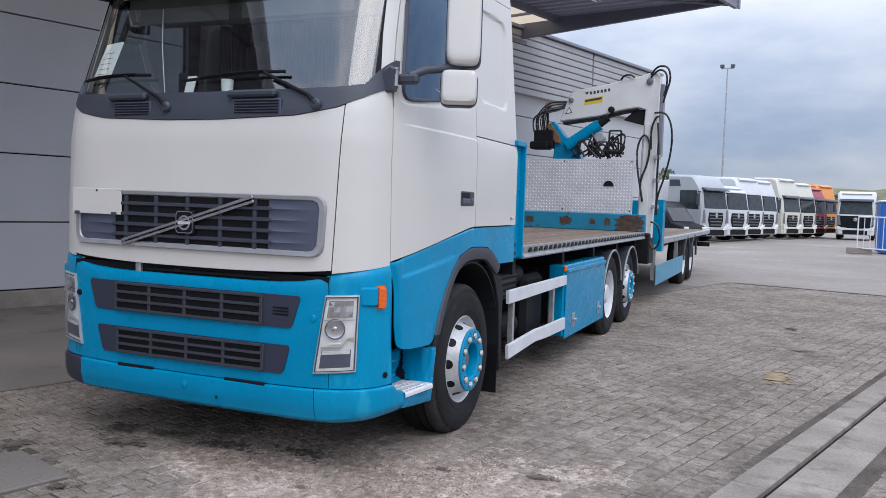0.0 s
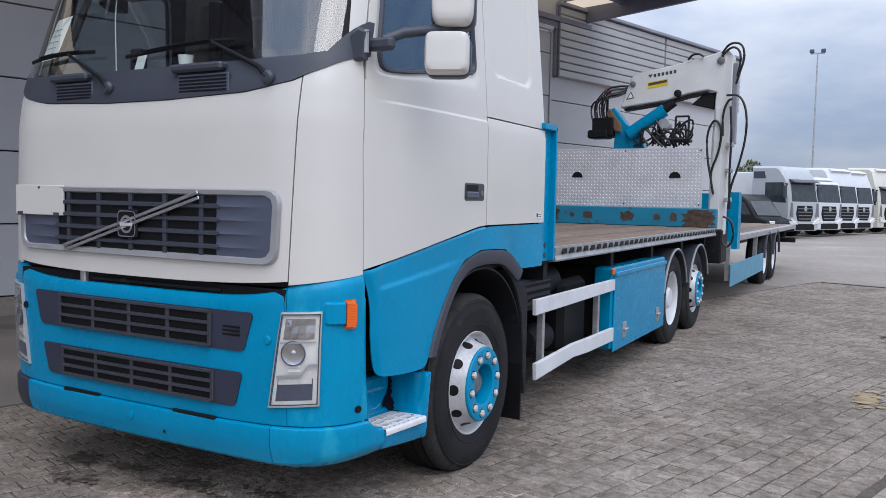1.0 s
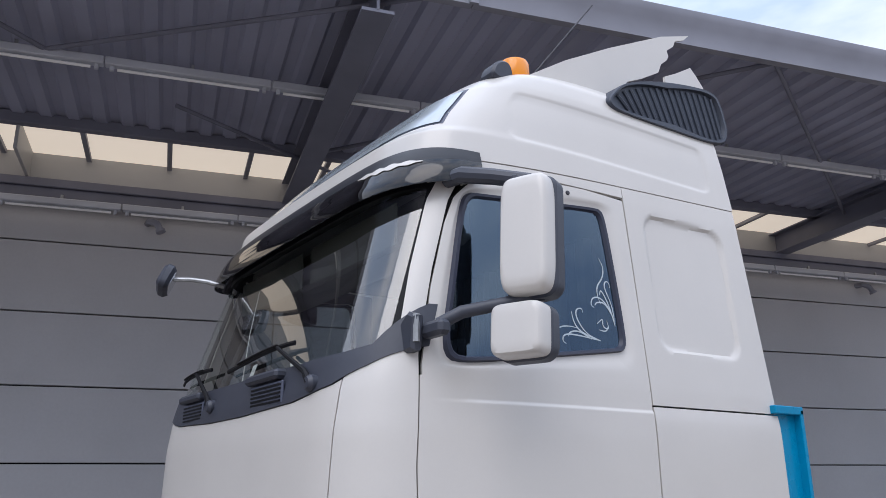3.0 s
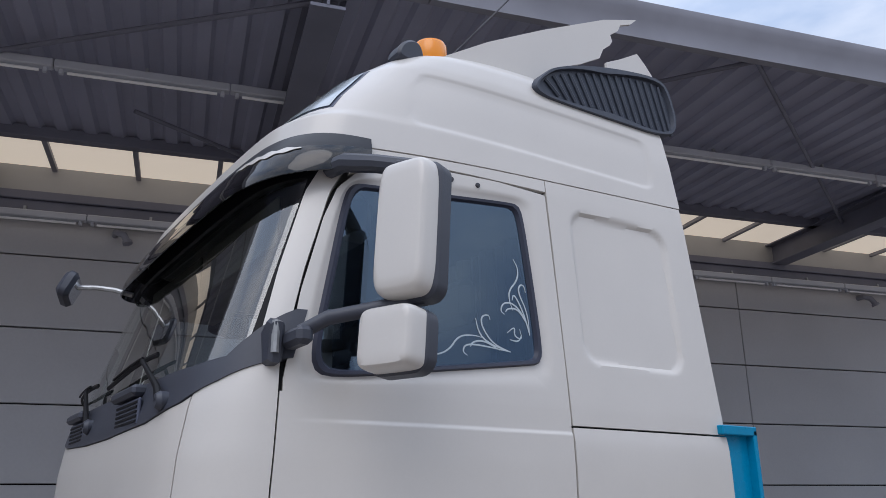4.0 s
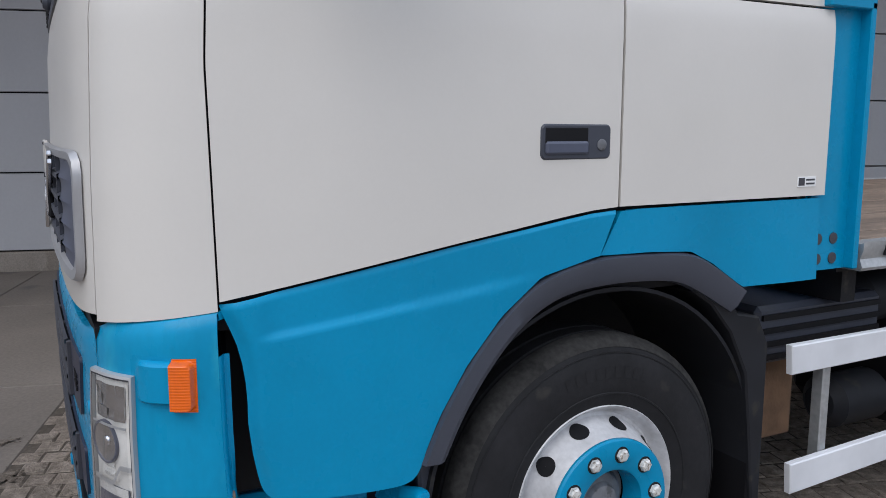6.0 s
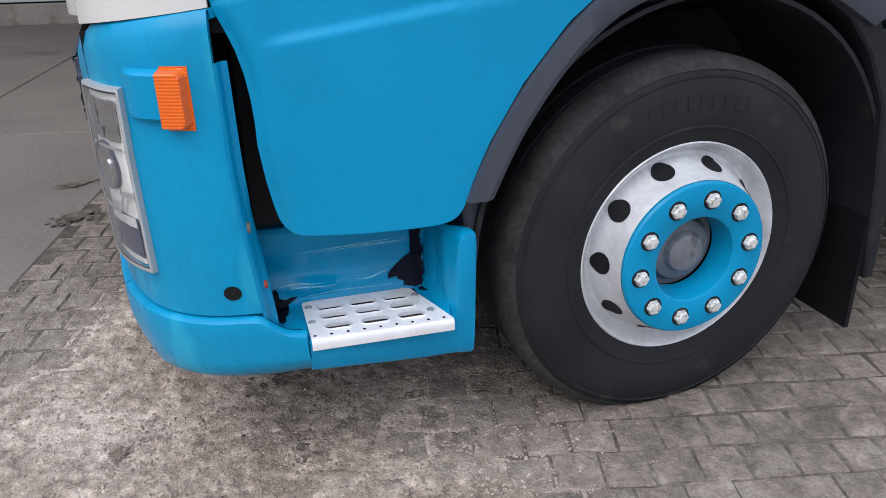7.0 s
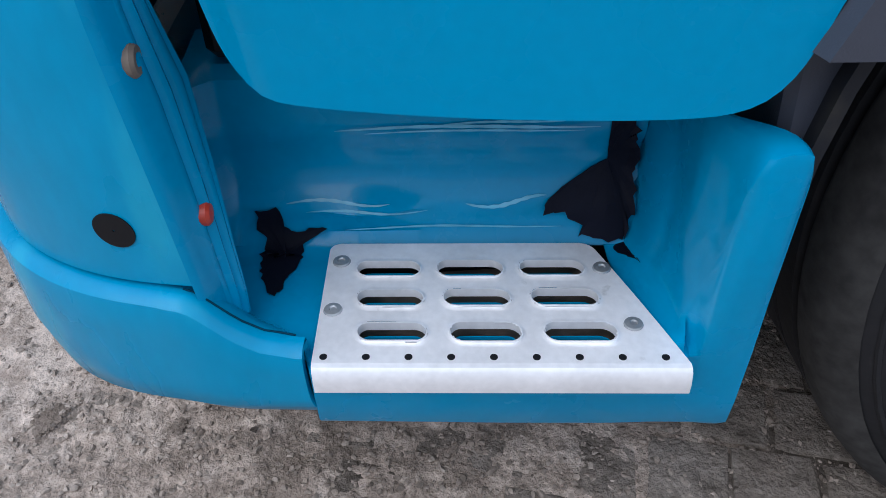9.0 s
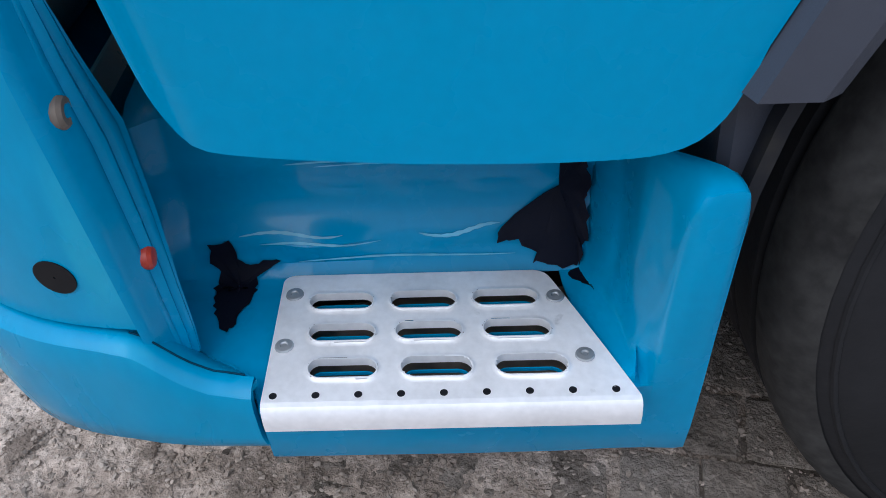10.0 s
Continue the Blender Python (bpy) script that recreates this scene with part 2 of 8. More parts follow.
def ground_material(name, dark, mid, light, grain=90.0, patch=1.1, relief=0.006, tone=0.0):
    """Trodden ground: grains of several sizes, each with its own tone, under dusty and dark patches."""
    mat = bpy.data.materials.new(name)
    mat.use_nodes = True
    nt = mat.node_tree
    bs = nt.nodes["Principled BSDF"]
    bs.inputs["Roughness"].default_value = 0.95
    bs.inputs["Specular IOR Level"].default_value = 0.2
    geo = nt.nodes.new("ShaderNodeNewGeometry")

    def node(kind, **vals):
        n = nt.nodes.new(kind)
        for k, v in vals.items():
            n.inputs[k].default_value = v
        nt.links.new(geo.outputs["Position"], n.inputs["Vector"])
        return n

    def ranged(sock, a, b, lo, hi):
        m = nt.nodes.new("ShaderNodeMapRange")
        for k, v in zip(("From Min", "From Max", "To Min", "To Max"), (a, b, lo, hi)):
            m.inputs[k].default_value = v
        nt.links.new(sock, m.inputs["Value"])
        return m.outputs["Result"]

    def math2(op, a, b):
        m = nt.nodes.new("ShaderNodeMath")
        m.operation = op
        for k, v in ((0, a), (1, b)):
            if isinstance(v, float):
                m.inputs[k].default_value = v
            else:
                nt.links.new(v, m.inputs[k])
        return m.outputs[0]

    broad = node("ShaderNodeTexNoise", Scale=patch, Detail=7.0, Roughness=0.62)
    mid_n = node("ShaderNodeTexNoise", Scale=patch * 8, Detail=6.0, Roughness=0.65)
    fine_n = node("ShaderNodeTexNoise", Scale=grain * 1.6, Detail=4.0, Roughness=0.7)
    cells = node("ShaderNodeTexVoronoi", Scale=grain)
    big = node("ShaderNodeTexVoronoi", Scale=grain * 0.36)
    ramp = nt.nodes.new("ShaderNodeValToRGB")
    e = ramp.color_ramp.elements
    e[0].position, e[0].color = 0.39, (*dark, 1)
    e[1].position, e[1].color = 0.62, (*light, 1)
    m_el = ramp.color_ramp.elements.new(0.50)
    m_el.color = (*mid, 1)
    mixv = math2("ADD", math2("MULTIPLY", broad.outputs["Fac"], 0.52), math2("MULTIPLY", mid_n.outputs["Fac"], 0.48))
    nt.links.new(mixv, ramp.inputs["Fac"])
    sep = nt.nodes.new("ShaderNodeSeparateColor")
    nt.links.new(cells.outputs["Color"], sep.inputs[0])
    sep2 = nt.nodes.new("ShaderNodeSeparateColor")
    nt.links.new(big.outputs["Color"], sep2.inputs[0])
    gain = math2("MULTIPLY", ranged(sep.outputs[0], 0.0, 1.0, 0.88, 1.12), ranged(fine_n.outputs["Fac"], 0.3, 0.7, 0.84, 1.16))
    gain = math2("MULTIPLY", gain, ranged(sep2.outputs[0], 0.0, 1.0, 0.93, 1.07))
    gain = math2("MULTIPLY", gain, ranged(cells.outputs["Distance"], 0.0, 0.55, 1.02, 0.96))
    clump = node("ShaderNodeTexNoise", Scale=grain * 0.22, Detail=2.0, Roughness=0.5)
    gain = math2("MULTIPLY", gain, ranged(clump.outputs["Fac"], 0.36, 0.64, 0.86, 1.14))
    if tone:
        oi = nt.nodes.new("ShaderNodeObjectInfo")
        gain = math2("MULTIPLY", gain, math2("MULTIPLY", ranged(oi.outputs["Random"], 0, 1, 1 - tone, 1 + tone), ranged(geo.outputs["Random Per Island"], 0, 1, 1 - tone, 1 + tone)))
    vm = nt.nodes.new("ShaderNodeVectorMath")
    vm.operation = "SCALE"
    nt.links.new(ramp.outputs["Color"], vm.inputs[0])
    nt.links.new(gain, vm.inputs["Scale"])
    nt.links.new(vm.outputs["Vector"], bs.inputs["Base Color"])
    hgt = math2("SUBTRACT", math2("ADD", math2("ADD", fine_n.outputs["Fac"], math2("MULTIPLY", clump.outputs["Fac"], 2.5)), math2("MULTIPLY", mid_n.outputs["Fac"], 1.2)), math2("MULTIPLY", math2("ADD", cells.outputs["Distance"], big.outputs["Distance"]), 0.45))
    bp = nt.nodes.new("ShaderNodeBump")
    bp.inputs["Distance"].default_value = relief
    nt.links.new(hgt, bp.inputs["Height"])
    nt.links.new(bp.outputs["Normal"], bs.inputs["Normal"])
    return mat


PAVER = ground_material("paver", (0.195, 0.162, 0.135), (0.285, 0.238, 0.200), (0.375, 0.321, 0.278), 110.0, 0.9, 0.007, 0.07)
GRIT = ground_material("gritty_ground", (0.220, 0.174, 0.141), (0.415, 0.333, 0.276), (0.640, 0.532, 0.456), 80.0, 2.0, 0.0055)
FAR_GROUND = material("far_paving", (0.265, 0.230, 0.200), 0.9, vary=0.16, scale=0.25, fine=0.12, fine_scale=5, second=(0.32, 0.282, 0.248), second_at=0.58)
STAIN_SHADE = ground_material("oil_stain", (0.075, 0.060, 0.050), (0.140, 0.115, 0.095), (0.230, 0.195, 0.165), 105.0, 3.0, 0.005)
OCHRE = material("ochre_sand", (0.33, 0.245, 0.14), 0.95, vary=0.3, scale=6, bump=0.003, bump_scale=60)
PEBBLE = ground_material("pebble", (0.235, 0.190, 0.157), (0.36, 0.295, 0.246), (0.51, 0.43, 0.366), 160.0, 1.7, 0.001, 0.28)
FAINT_STAIN = ground_material("faint_stain", (0.15, 0.118, 0.095), (0.240, 0.190, 0.155), (0.33, 0.27, 0.225), 105.0, 3.0, 0.005)
JOINT_SAND = ground_material("joint_grit", (0.10, 0.082, 0.068), (0.165, 0.137, 0.115), (0.26, 0.22, 0.188), 90.0, 2.0, 0.004)
JOINT = material("joint_sand", (0.10, 0.084, 0.070), 0.95, vary=0.3, scale=3, fine=0.25, fine_scale=40, spec=0.2)
SKYLIGHT = emission_material("glowing_rooflight", (0.86, 0.76, 0.62), 0.40)
TUBE_LIGHT = material("lamp_tube", (0.96, 0.96, 0.96), 0.1, coat=1.0)
LEAF = material("leaf", (0.12, 0.135, 0.085), 0.8, vary=0.3, scale=3, random_tone=0.3)
GRASS = material("dry_grass", (0.16, 0.15, 0.08), 0.9, vary=0.25, scale=0.4)
BARK = material("bark", (0.08, 0.065, 0.05), 0.9)


# ---- mesh building ----
class Shape:
    """Collects vertices and faces for one mesh."""

    def __init__(self):
        self.v, self.f = [], []

    def add(self, verts, faces):
        k = len(self.v)
        self.v += [tuple(map(float, p)) for p in verts]
        self.f += [tuple(i + k for i in fa) for fa in faces]
        return self

    def box(self, x0, x1, y0, y1, z0, z1, b=0.0, m=None):
        b = min(b, 0.45 * (x1 - x0), 0.45 * (y1 - y0), 0.45 * (z1 - z0))
        if b <= 0:
            vs = [(x, y, z) for z in (z0, z1) for y in (y0, y1) for x in (x0, x1)]
            fs = [(0, 2, 3, 1), (4, 5, 7, 6), (0, 1, 5, 4), (2, 6, 7, 3), (0, 4, 6, 2), (1, 3, 7, 5)]
        else:
            vs, idx = [], {}
            for sx in (0, 1):
                for sy in (0, 1):
                    for sz in (0, 1):
                        for ax in range(3):
                            p = [(x0, x1)[sx], (y0, y1)[sy], (z0, z1)[sz]]
                            for a2 in range(3):
                                if a2 != ax:
                                    p[a2] += b * (1 - 2 * (sx, sy, sz)[a2])
                            idx[sx, sy, sz, ax] = len(vs)
                            vs.append(p)
            fs = []
            for ax in range(3):
                o = [a for a in range(3) if a != ax]
                for s in (0, 1):
                    loop = []
                    for u, w in ((0, 0), (1, 0), (1, 1), (0, 1)):
                        k = [0, 0, 0]
                        k[ax], k[o[0]], k[o[1]] = s, u, w
                        loop.append(idx[k[0], k[1], k[2], ax])
                    fs.append(tuple(loop))
                for u in (0, 1):
                    for w in (0, 1):
                        k0, k1 = [0, 0, 0], [0, 0, 0]
                        k0[ax], k1[ax] = 0, 1
                        for k in (k0, k1):
                            k[o[0]], k[o[1]] = u, w
                        fs.append((idx[(*k0, o[0])], idx[(*k1, o[0])], idx[(*k1, o[1])], idx[(*k0, o[1])]))
            for sx in (0, 1):
                for sy in (0, 1):
                    for sz in (0, 1):
                        fs.append(tuple(idx[sx, sy, sz, a] for a in range(3)))
        if m is not None:
            vs = [m @ Vector(p) for p in vs]
        return self.add(vs, fs)

    def prism(self, poly, axis, lo, hi, b=0.0, m=None):
        """A closed outline pushed from lo to hi along an axis; b chamfers both rims."""
        n = len(poly)
        area = sum(poly[i][0] * poly[(i + 1) % n][1] - poly[(i + 1) % n][0] * poly[i][1] for i in range(n))
        if area < 0:
            poly = poly[::-1]

        def inset(d):
            out = []
            for i in range(n):
                a, c, e = Vector(poly[i - 1]), Vector(poly[i]), Vector(poly[(i + 1) % n])
                d1, d2 = (c - a).normalized(), (e - c).normalized()
                n1, n2 = Vector((-d1.y, d1.x)), Vector((-d2.y, d2.x))
                k = max(0.4, 1 + n1.dot(n2))
                out.append(c + (n1 + n2) * (d / k))
            return out

        def lift(p, h):
            return {"x": (h, p[0], p[1]), "y": (p[0], h, p[1]), "z": (p[0], p[1], h)}[axis]

        if b > 0:
            rings = [(inset(b), lo), (poly, lo + b), (poly, hi - b), (inset(b), hi)]
        else:
            rings = [(poly, lo), (poly, hi)]
        vs = [lift(p, h) for ring, h in rings for p in ring]
        fs = [tuple(range(n))[::-1], tuple(range((len(rings) - 1) * n, len(rings) * n))]
        for r in range(len(rings) - 1):
            for i in range(n):
                j = (i + 1) % n
                fs.append((r * n + i, r * n + j, (r + 1) * n + j, (r + 1) * n + i))
        if m is not None:
            vs = [m @ Vector(p) for p in vs]
        return self.add(vs, fs)

    def lathe(self, profile, axis, c, n=32, m=None):
        """Turns (radius, height) pairs round an axis through c."""
        vs, fs = [], []
        for r, h in profile:
            for k in range(n):
                a = 2 * math.pi * k / n
                p, q = r * math.cos(a), r * math.sin(a)
                vs.append({"x": (c[0] + h, c[1] + p, c[2] + q), "y": (c[0] + p, c[1] + h, c[2] + q), "z": (c[0] + p, c[1] + q, c[2] + h)}[axis])
        for i in range(len(profile) - 1):
            for k in range(n):
                j = (k + 1) % n
                fs.append((i * n + k, i * n + j, (i + 1) * n + j, (i + 1) * n + k))
        if profile[0][0] > 0:
            fs.append(tuple(range(n))[::-1])
        if profile[-1][0] > 0:
            fs.append(tuple(range((len(profile) - 1) * n, len(profile) * n)))
        if m is not None:
            vs = [m @ Vector(p) for p in vs]
        return self.add(vs, fs)

    def tube(self, pts, r, n=8, flat=1.0):
        pts = [Vector(p) for p in pts]
        vs, fs = [], []
        up = Vector((0, 0, 1))
        for i, p in enumerate(pts):
            d = (pts[min(i + 1, len(pts) - 1)] - pts[max(i - 1, 0)]).normalized()
            side = d.cross(up)
            if side.length < 0.05:
                side = d.cross(Vector((0, 1, 0)))
            side.normalize()
            other = side.cross(d).normalized()
            rr = r[i] if isinstance(r, (list, tuple)) else r
            for k in range(n):
                a = 2 * math.pi * k / n
                vs.append(p + side * (rr * math.cos(a)) + other * (rr * flat * math.sin(a)))
        for i in range(len(pts) - 1):
            for k in range(n):
                j = (k + 1) % n
                fs.append((i * n + k, i * n + j, (i + 1) * n + j, (i + 1) * n + k))
        fs += [tuple(range(n))[::-1], tuple(range((len(pts) - 1) * n, len(pts) * n))]
        return self.add(vs, fs)

    def sheet(self, grid, thick=0.0, ref=(0, 1.2, 1.5), closed=False):
        """A surface from rows of points, given a thickness towards ref."""
        g = np.array(grid, float)
        a, b = g.shape[:2]
        if closed:
            du = np.roll(g, -1, 0) - np.roll(g, 1, 0)
        else:
            du = np.gradient(g, axis=0)
        dv = np.gradient(g, axis=1)
        nrm = np.cross(du, dv)
        nrm /= np.maximum(np.linalg.norm(nrm, axis=2, keepdims=True), 1e-9)
        mid = g.reshape(-1, 3).mean(0) - np.array(ref)
        sign = 1.0 if (nrm.reshape(-1, 3).mean(0) @ mid) > 0 else -1.0
        nrm = nrm * sign
        vs = list(g.reshape(-1, 3))
        fs = []
        rows = a if closed else a - 1
        for i in range(rows):
            i2 = (i + 1) % a
            for j in range(b - 1):
                q = (i * b + j, i2 * b + j, i2 * b + j + 1, i * b + j + 1)
                fs.append(q if sign > 0 else q[::-1])
        if thick:
            vs += list((g - nrm * thick).reshape(-1, 3))
            k = a * b
            fs += [tuple(x + k for x in fa[::-1]) for fa in fs]
            edge = [((i, 0), ((i + 1) % a, 0)) for i in range(rows)] + [((i, b - 1), ((i + 1) % a, b - 1)) for i in range(rows)]
            if not closed:
                edge += [((0, j), (0, j + 1)) for j in range(b - 1)] + [((a - 1, j), (a - 1, j + 1)) for j in range(b - 1)]
            for p, q in edge:
                i0, i1 = p[0] * b + p[1], q[0] * b + q[1]
                fs.append((i0, i1, i1 + k, i0 + k))
        return self.add(vs, fs)

    def mesh(self, name, smooth=35):
        me = bpy.data.meshes.new(name)
        me.from_pydata(self.v, [], self.f)
        me.validate()
        if smooth:
            me.polygons.foreach_set("use_smooth", [True] * len(me.polygons))
            me.set_sharp_from_angle(angle=radians(smooth))
        me.update()
        return me


def part(name, shape, mat, parent=None, label="", smooth=35):
    """One mesh object, under a thing or a part when parent is given."""
    me = shape.mesh(name, smooth) if isinstance(shape, Shape) else shape
    if not me.materials:
        me.materials.append(mat)
    ob = new(name, me)
    if parent is not None:
        ob.parent = parent
        ob.matrix_parent_inverse = parent_world(parent).inverted()
    if label:
        ob["label"] = label
    return ob


def parent_world(ob):
    m = ob.matrix_basis.copy()
    while ob.parent is not None:
        m = ob.parent.matrix_basis @ ob.matrix_parent_inverse @ m
        ob = ob.parent
    return m


def thing(name, at, label, category, group="", kind=""):
    ob = new(name)
    ob.empty_display_size = 0.2
    ob.matrix_basis = Matrix.Translation(at)
    return tagged(ob, label, category, group, kind)


def structure(name, shape, mat, label, category, smooth=35):
    return tagged(part(name, shape, mat, None, "", smooth), label, category, "", "structure")


def smoothstep(a, b, x):
    t = np.clip((x - a) / (b - a), 0, 1)
    return t * t * (3 - 2 * t)


def chaikin(pts, rounds=3, closed=False):
    pts = [np.array(p, float) for p in pts]
    for _ in range(rounds):
        out = []
        n = len(pts)
        for i in range(n if closed else n - 1):
            p, q = pts[i], pts[(i + 1) % n]
            out += [p * 0.75 + q * 0.25, p * 0.25 + q * 0.75]
        pts = out if closed else [pts[0]] + out + [pts[-1]]
    return pts


def resample(pts, n, closed=True):
    p = np.array(pts, float)
    if closed:
        p = np.vstack([p, p[:1]])
    d = np.r_[0, np.cumsum(np.linalg.norm(np.diff(p, axis=0), axis=1))]
    t = np.linspace(0, d[-1], n + 1)[:-1] if closed else np.linspace(0, d[-1], n)
    return np.c_[tuple(np.interp(t, d, p[:, k]) for k in range(p.shape[1]))]


# the yard's own axes: u away from the hall's wall, v along it
YAW = radians(16.3)
YARD = Matrix.Rotation(-YAW, 4, "Z")


def yard(u, v, z=0.0):
    return (u * math.cos(YAW) + v * math.sin(YAW), -u * math.sin(YAW) + v * math.cos(YAW), z)


# ---- ground ----
g = Shape()
R = 900.0
g.add([(-R, -R, -0.03), (R, -R, -0.03), (R, R, -0.03), (-R, R, -0.03)], [(0, 1, 2, 3)])
structure("ground", g, FAR_GROUND, "grey worn paved yard reaching to the horizon", "ground")

# ---- the hall beside the yard ----
WALL_U = -7.0
SEAMS = [0.0, 0.234, 1.1375, 2.041, 2.9445, 3.848, 4.7515, 5.655]
V_SEAMS = [-32.0, -25.6, -17.9, -10.3, -2.63, 1.03, 8.70, 12.36]


def yard_box(shape, u0, u1, v0, v1, z0, z1, b=0.0):
    return shape.box(u0, u1, v0, v1, z0, z1, b, YARD)


hall_core = Shape()
yard_box(hall_core, WALL_U - 10, WALL_U - 0.09, -32, 21.2, -0.2, 5.75)
wall = structure("wall_hall", hall_core, BLACK, "grey sandwich panel hall wall with dark joints", "wall")
for k in range(len(V_SEAMS) - 1):
    for j in range(1, len(SEAMS) - 1):
        s = Shape()
        yard_box(s, WALL_U - 0.085, WALL_U, V_SEAMS[k] + 0.006, V_SEAMS[k + 1] - 0.006, SEAMS[j] + 0.009, SEAMS[j + 1] - 0.009, 0.006)
        part("panel", s, PANEL, wall)
s = Shape()
yard_box(s, WALL_U - 0.08, WALL_U + 0.03, -32, 21.2, -0.05, 0.225, 0.01)
part("plinth", s, KERB, wall)
for k, (v0, v1) in enumerate([(12.42, 16.87), (16.87, 21.2)]):
    for j in range(1, len(SEAMS) - 2):
        s = Shape()
        low = 0.085 if j > 1 else 0.0
        yard_box(s, WALL_U - 0.085, WALL_U, v0 + 0.006, v1 - 0.006, SEAMS[j] + 0.009 - low, SEAMS[j + 1] - 0.094, 0.006)
        part("panel", s, PANEL, wall)
    for j in range(9):
        s = Shape()
        z0 = 4.27 + j * 0.167
        s.prism([(WALL_U + 0.02, z0), (WALL_U + 0.13, z0 + 0.004), (WALL_U + 0.15, z0 + 0.018), (WALL_U + 0.155, z0 + 0.138), (WALL_U + 0.135, z0 + 0.150), (WALL_U + 0.02, z0 + 0.152)], "y", v0 + 0.06, v1 - 0.02, 0, YARD)
        part("cladding_plank", s, CLAD, wall)
    s = Shape()
    yard_box(s, WALL_U + 0.0, WALL_U + 0.23, v0, v1, 5.775, 5.85, 0.01)
    part("capping", s, STEEL_GREY, wall)
    s = Shape()
    yard_box(s, WALL_U + 0.01, WALL_U + 0.10, v0 - 0.02, v0 + 0.02, 4.27, 5.77)
    part("cladding_joint", s, STEEL_GREY, wall)
s = Shape()
yard_box(s, WALL_U, WALL_U + 0.03, 12.33, 12.40, 0.23, 5.6, 0.008)
part("corner_trim", s, PANEL, wall)
s = Shape()
yard_box(s, WALL_U, WALL_U + 0.165, 12.44, 12.48, 4.25, 5.78, 0.008)
part("cladding_end", s, GIRDER, wall)

# switch box and conduits on the wall
sb = thing("switch_box", yard(WALL_U, 11.7, 2.2), "small grey switch box with conduits on hall wall", "switch box")
part("box", yard_box(Shape(), WALL_U, WALL_U + 0.11, 11.60, 11.84, 2.10, 2.45, 0.015), HUB_GREY, sb)
for dv in (0.03, 0.10, 0.17):
    part("conduit", Shape().tube([yard(WALL_U + 0.02, 11.62 + dv, 2.44), yard(WALL_U + 0.02, 11.62 + dv, 2.60)], 0.012, 8), STEEL, sb)
for dv in (0.02, 0.17):
    part("conduit", Shape().tube([yard(WALL_U + 0.02, 11.64 + dv, 0.23), yard(WALL_U + 0.02, 11.64 + dv, 2.11)], 0.017, 8), STEEL, sb)
for v in (-0.55, 11.26):
    cj = thing("wall_bracket", yard(WALL_U, v, 5.0), "short grey pipe bracket high on hall wall", "bracket")
    part("pipe", Shape().tube([yard(WALL_U - 0.02, v - 0.12, 5.10), yard(WALL_U + 0.12, v - 0.1, 5.10), yard(WALL_U + 0.16, v, 5.06), yard(WALL_U + 0.18, v + 0.05, 4.97)], 0.045, 10), STEEL_GREY, cj)
    part("flange", Shape().tube([yard(WALL_U + 0.18, v + 0.048, 4.975), yard(WALL_U + 0.185, v + 0.06, 4.94)], 0.062, 12), STEEL_GREY, cj)

# ---- canopy over the truck's far side ----
ROOF_Z, EDGE_U, END_V, START_V = 5.98, -1.9, 13.75, -34.0
s = Shape()
# trapezoid ribs run from wall to edge, so the section lies along v
prof, v = [], START_V
while v < END_V - 0.3:
    prof += [(v, 0.0), (v + 0.10, 0.0), (v + 0.14, 0.045), (v + 0.26, 0.045), (v + 0.30, 0.0)]
    v += 0.30
prof = [p for i, p in enumerate(prof) if i == 0 or abs(p[0] - prof[i - 1][0]) > 1e-6]
SKY_U0, SKY_U1 = -6.93, -5.95
lo_rows = [[YARD @ Vector((u, p[0], z + p[1])) for p in prof] for u, z in ((SKY_U1, ROOF_Z), (-3.9, 5.92), (EDGE_U + 0.05, 5.87))]
s.sheet(lo_rows, 0.03, ref=(0, 0, -50))
canopy = structure("ceiling_canopy", s, ROOF_SHEET, "dark corrugated steel canopy roof over the yard", "canopy roof", smooth=20)
part("top_sheet", Shape().prism([(WALL_U - 2, ROOF_Z + 0.08), (SKY_U1, ROOF_Z + 0.08), (EDGE_U, 5.935), (EDGE_U, 5.955), (SKY_U1, ROOF_Z + 0.12), (WALL_U - 2, ROOF_Z + 0.12)], "y", START_V, END_V, 0, YARD), ROOF_SHEET, canopy)
# edge beam with a rolled lip
eb = thing("edge_beam", yard(EDGE_U, 0, 5.9), "blue-grey steel gutter beam along canopy edge", "beam")
v = START_V
while v < END_V:
    v1 = min(v + 6.0, END_V)
    sg = Shape().prism([(EDGE_U - 0.03, 5.70), (EDGE_U + 0.05, 5.70), (EDGE_U + 0.06, 5.90), (EDGE_U + 0.10, 5.96), (EDGE_U + 0.10, 6.05), (EDGE_U - 0.03, 6.05)], "y", v + 0.004, v1 - 0.004, 0, YARD)
    part("gutter", sg, STEEL_GREY, eb)
    part("joint_strap", yard_box(Shape(), EDGE_U + 0.05, EDGE_U + 0.085, v1 - 0.04, v1 + 0.04, 5.695, 5.94), STEEL_GREY, eb)
    v = v1
part("end_beam", Shape().prism([(WALL_U, 5.55), (EDGE_U, 5.74), (EDGE_U, 6.0), (WALL_U, 6.0)], "y", END_V - 0.36, END_V - 0.26, 0.01, YARD), GIRDER, eb)
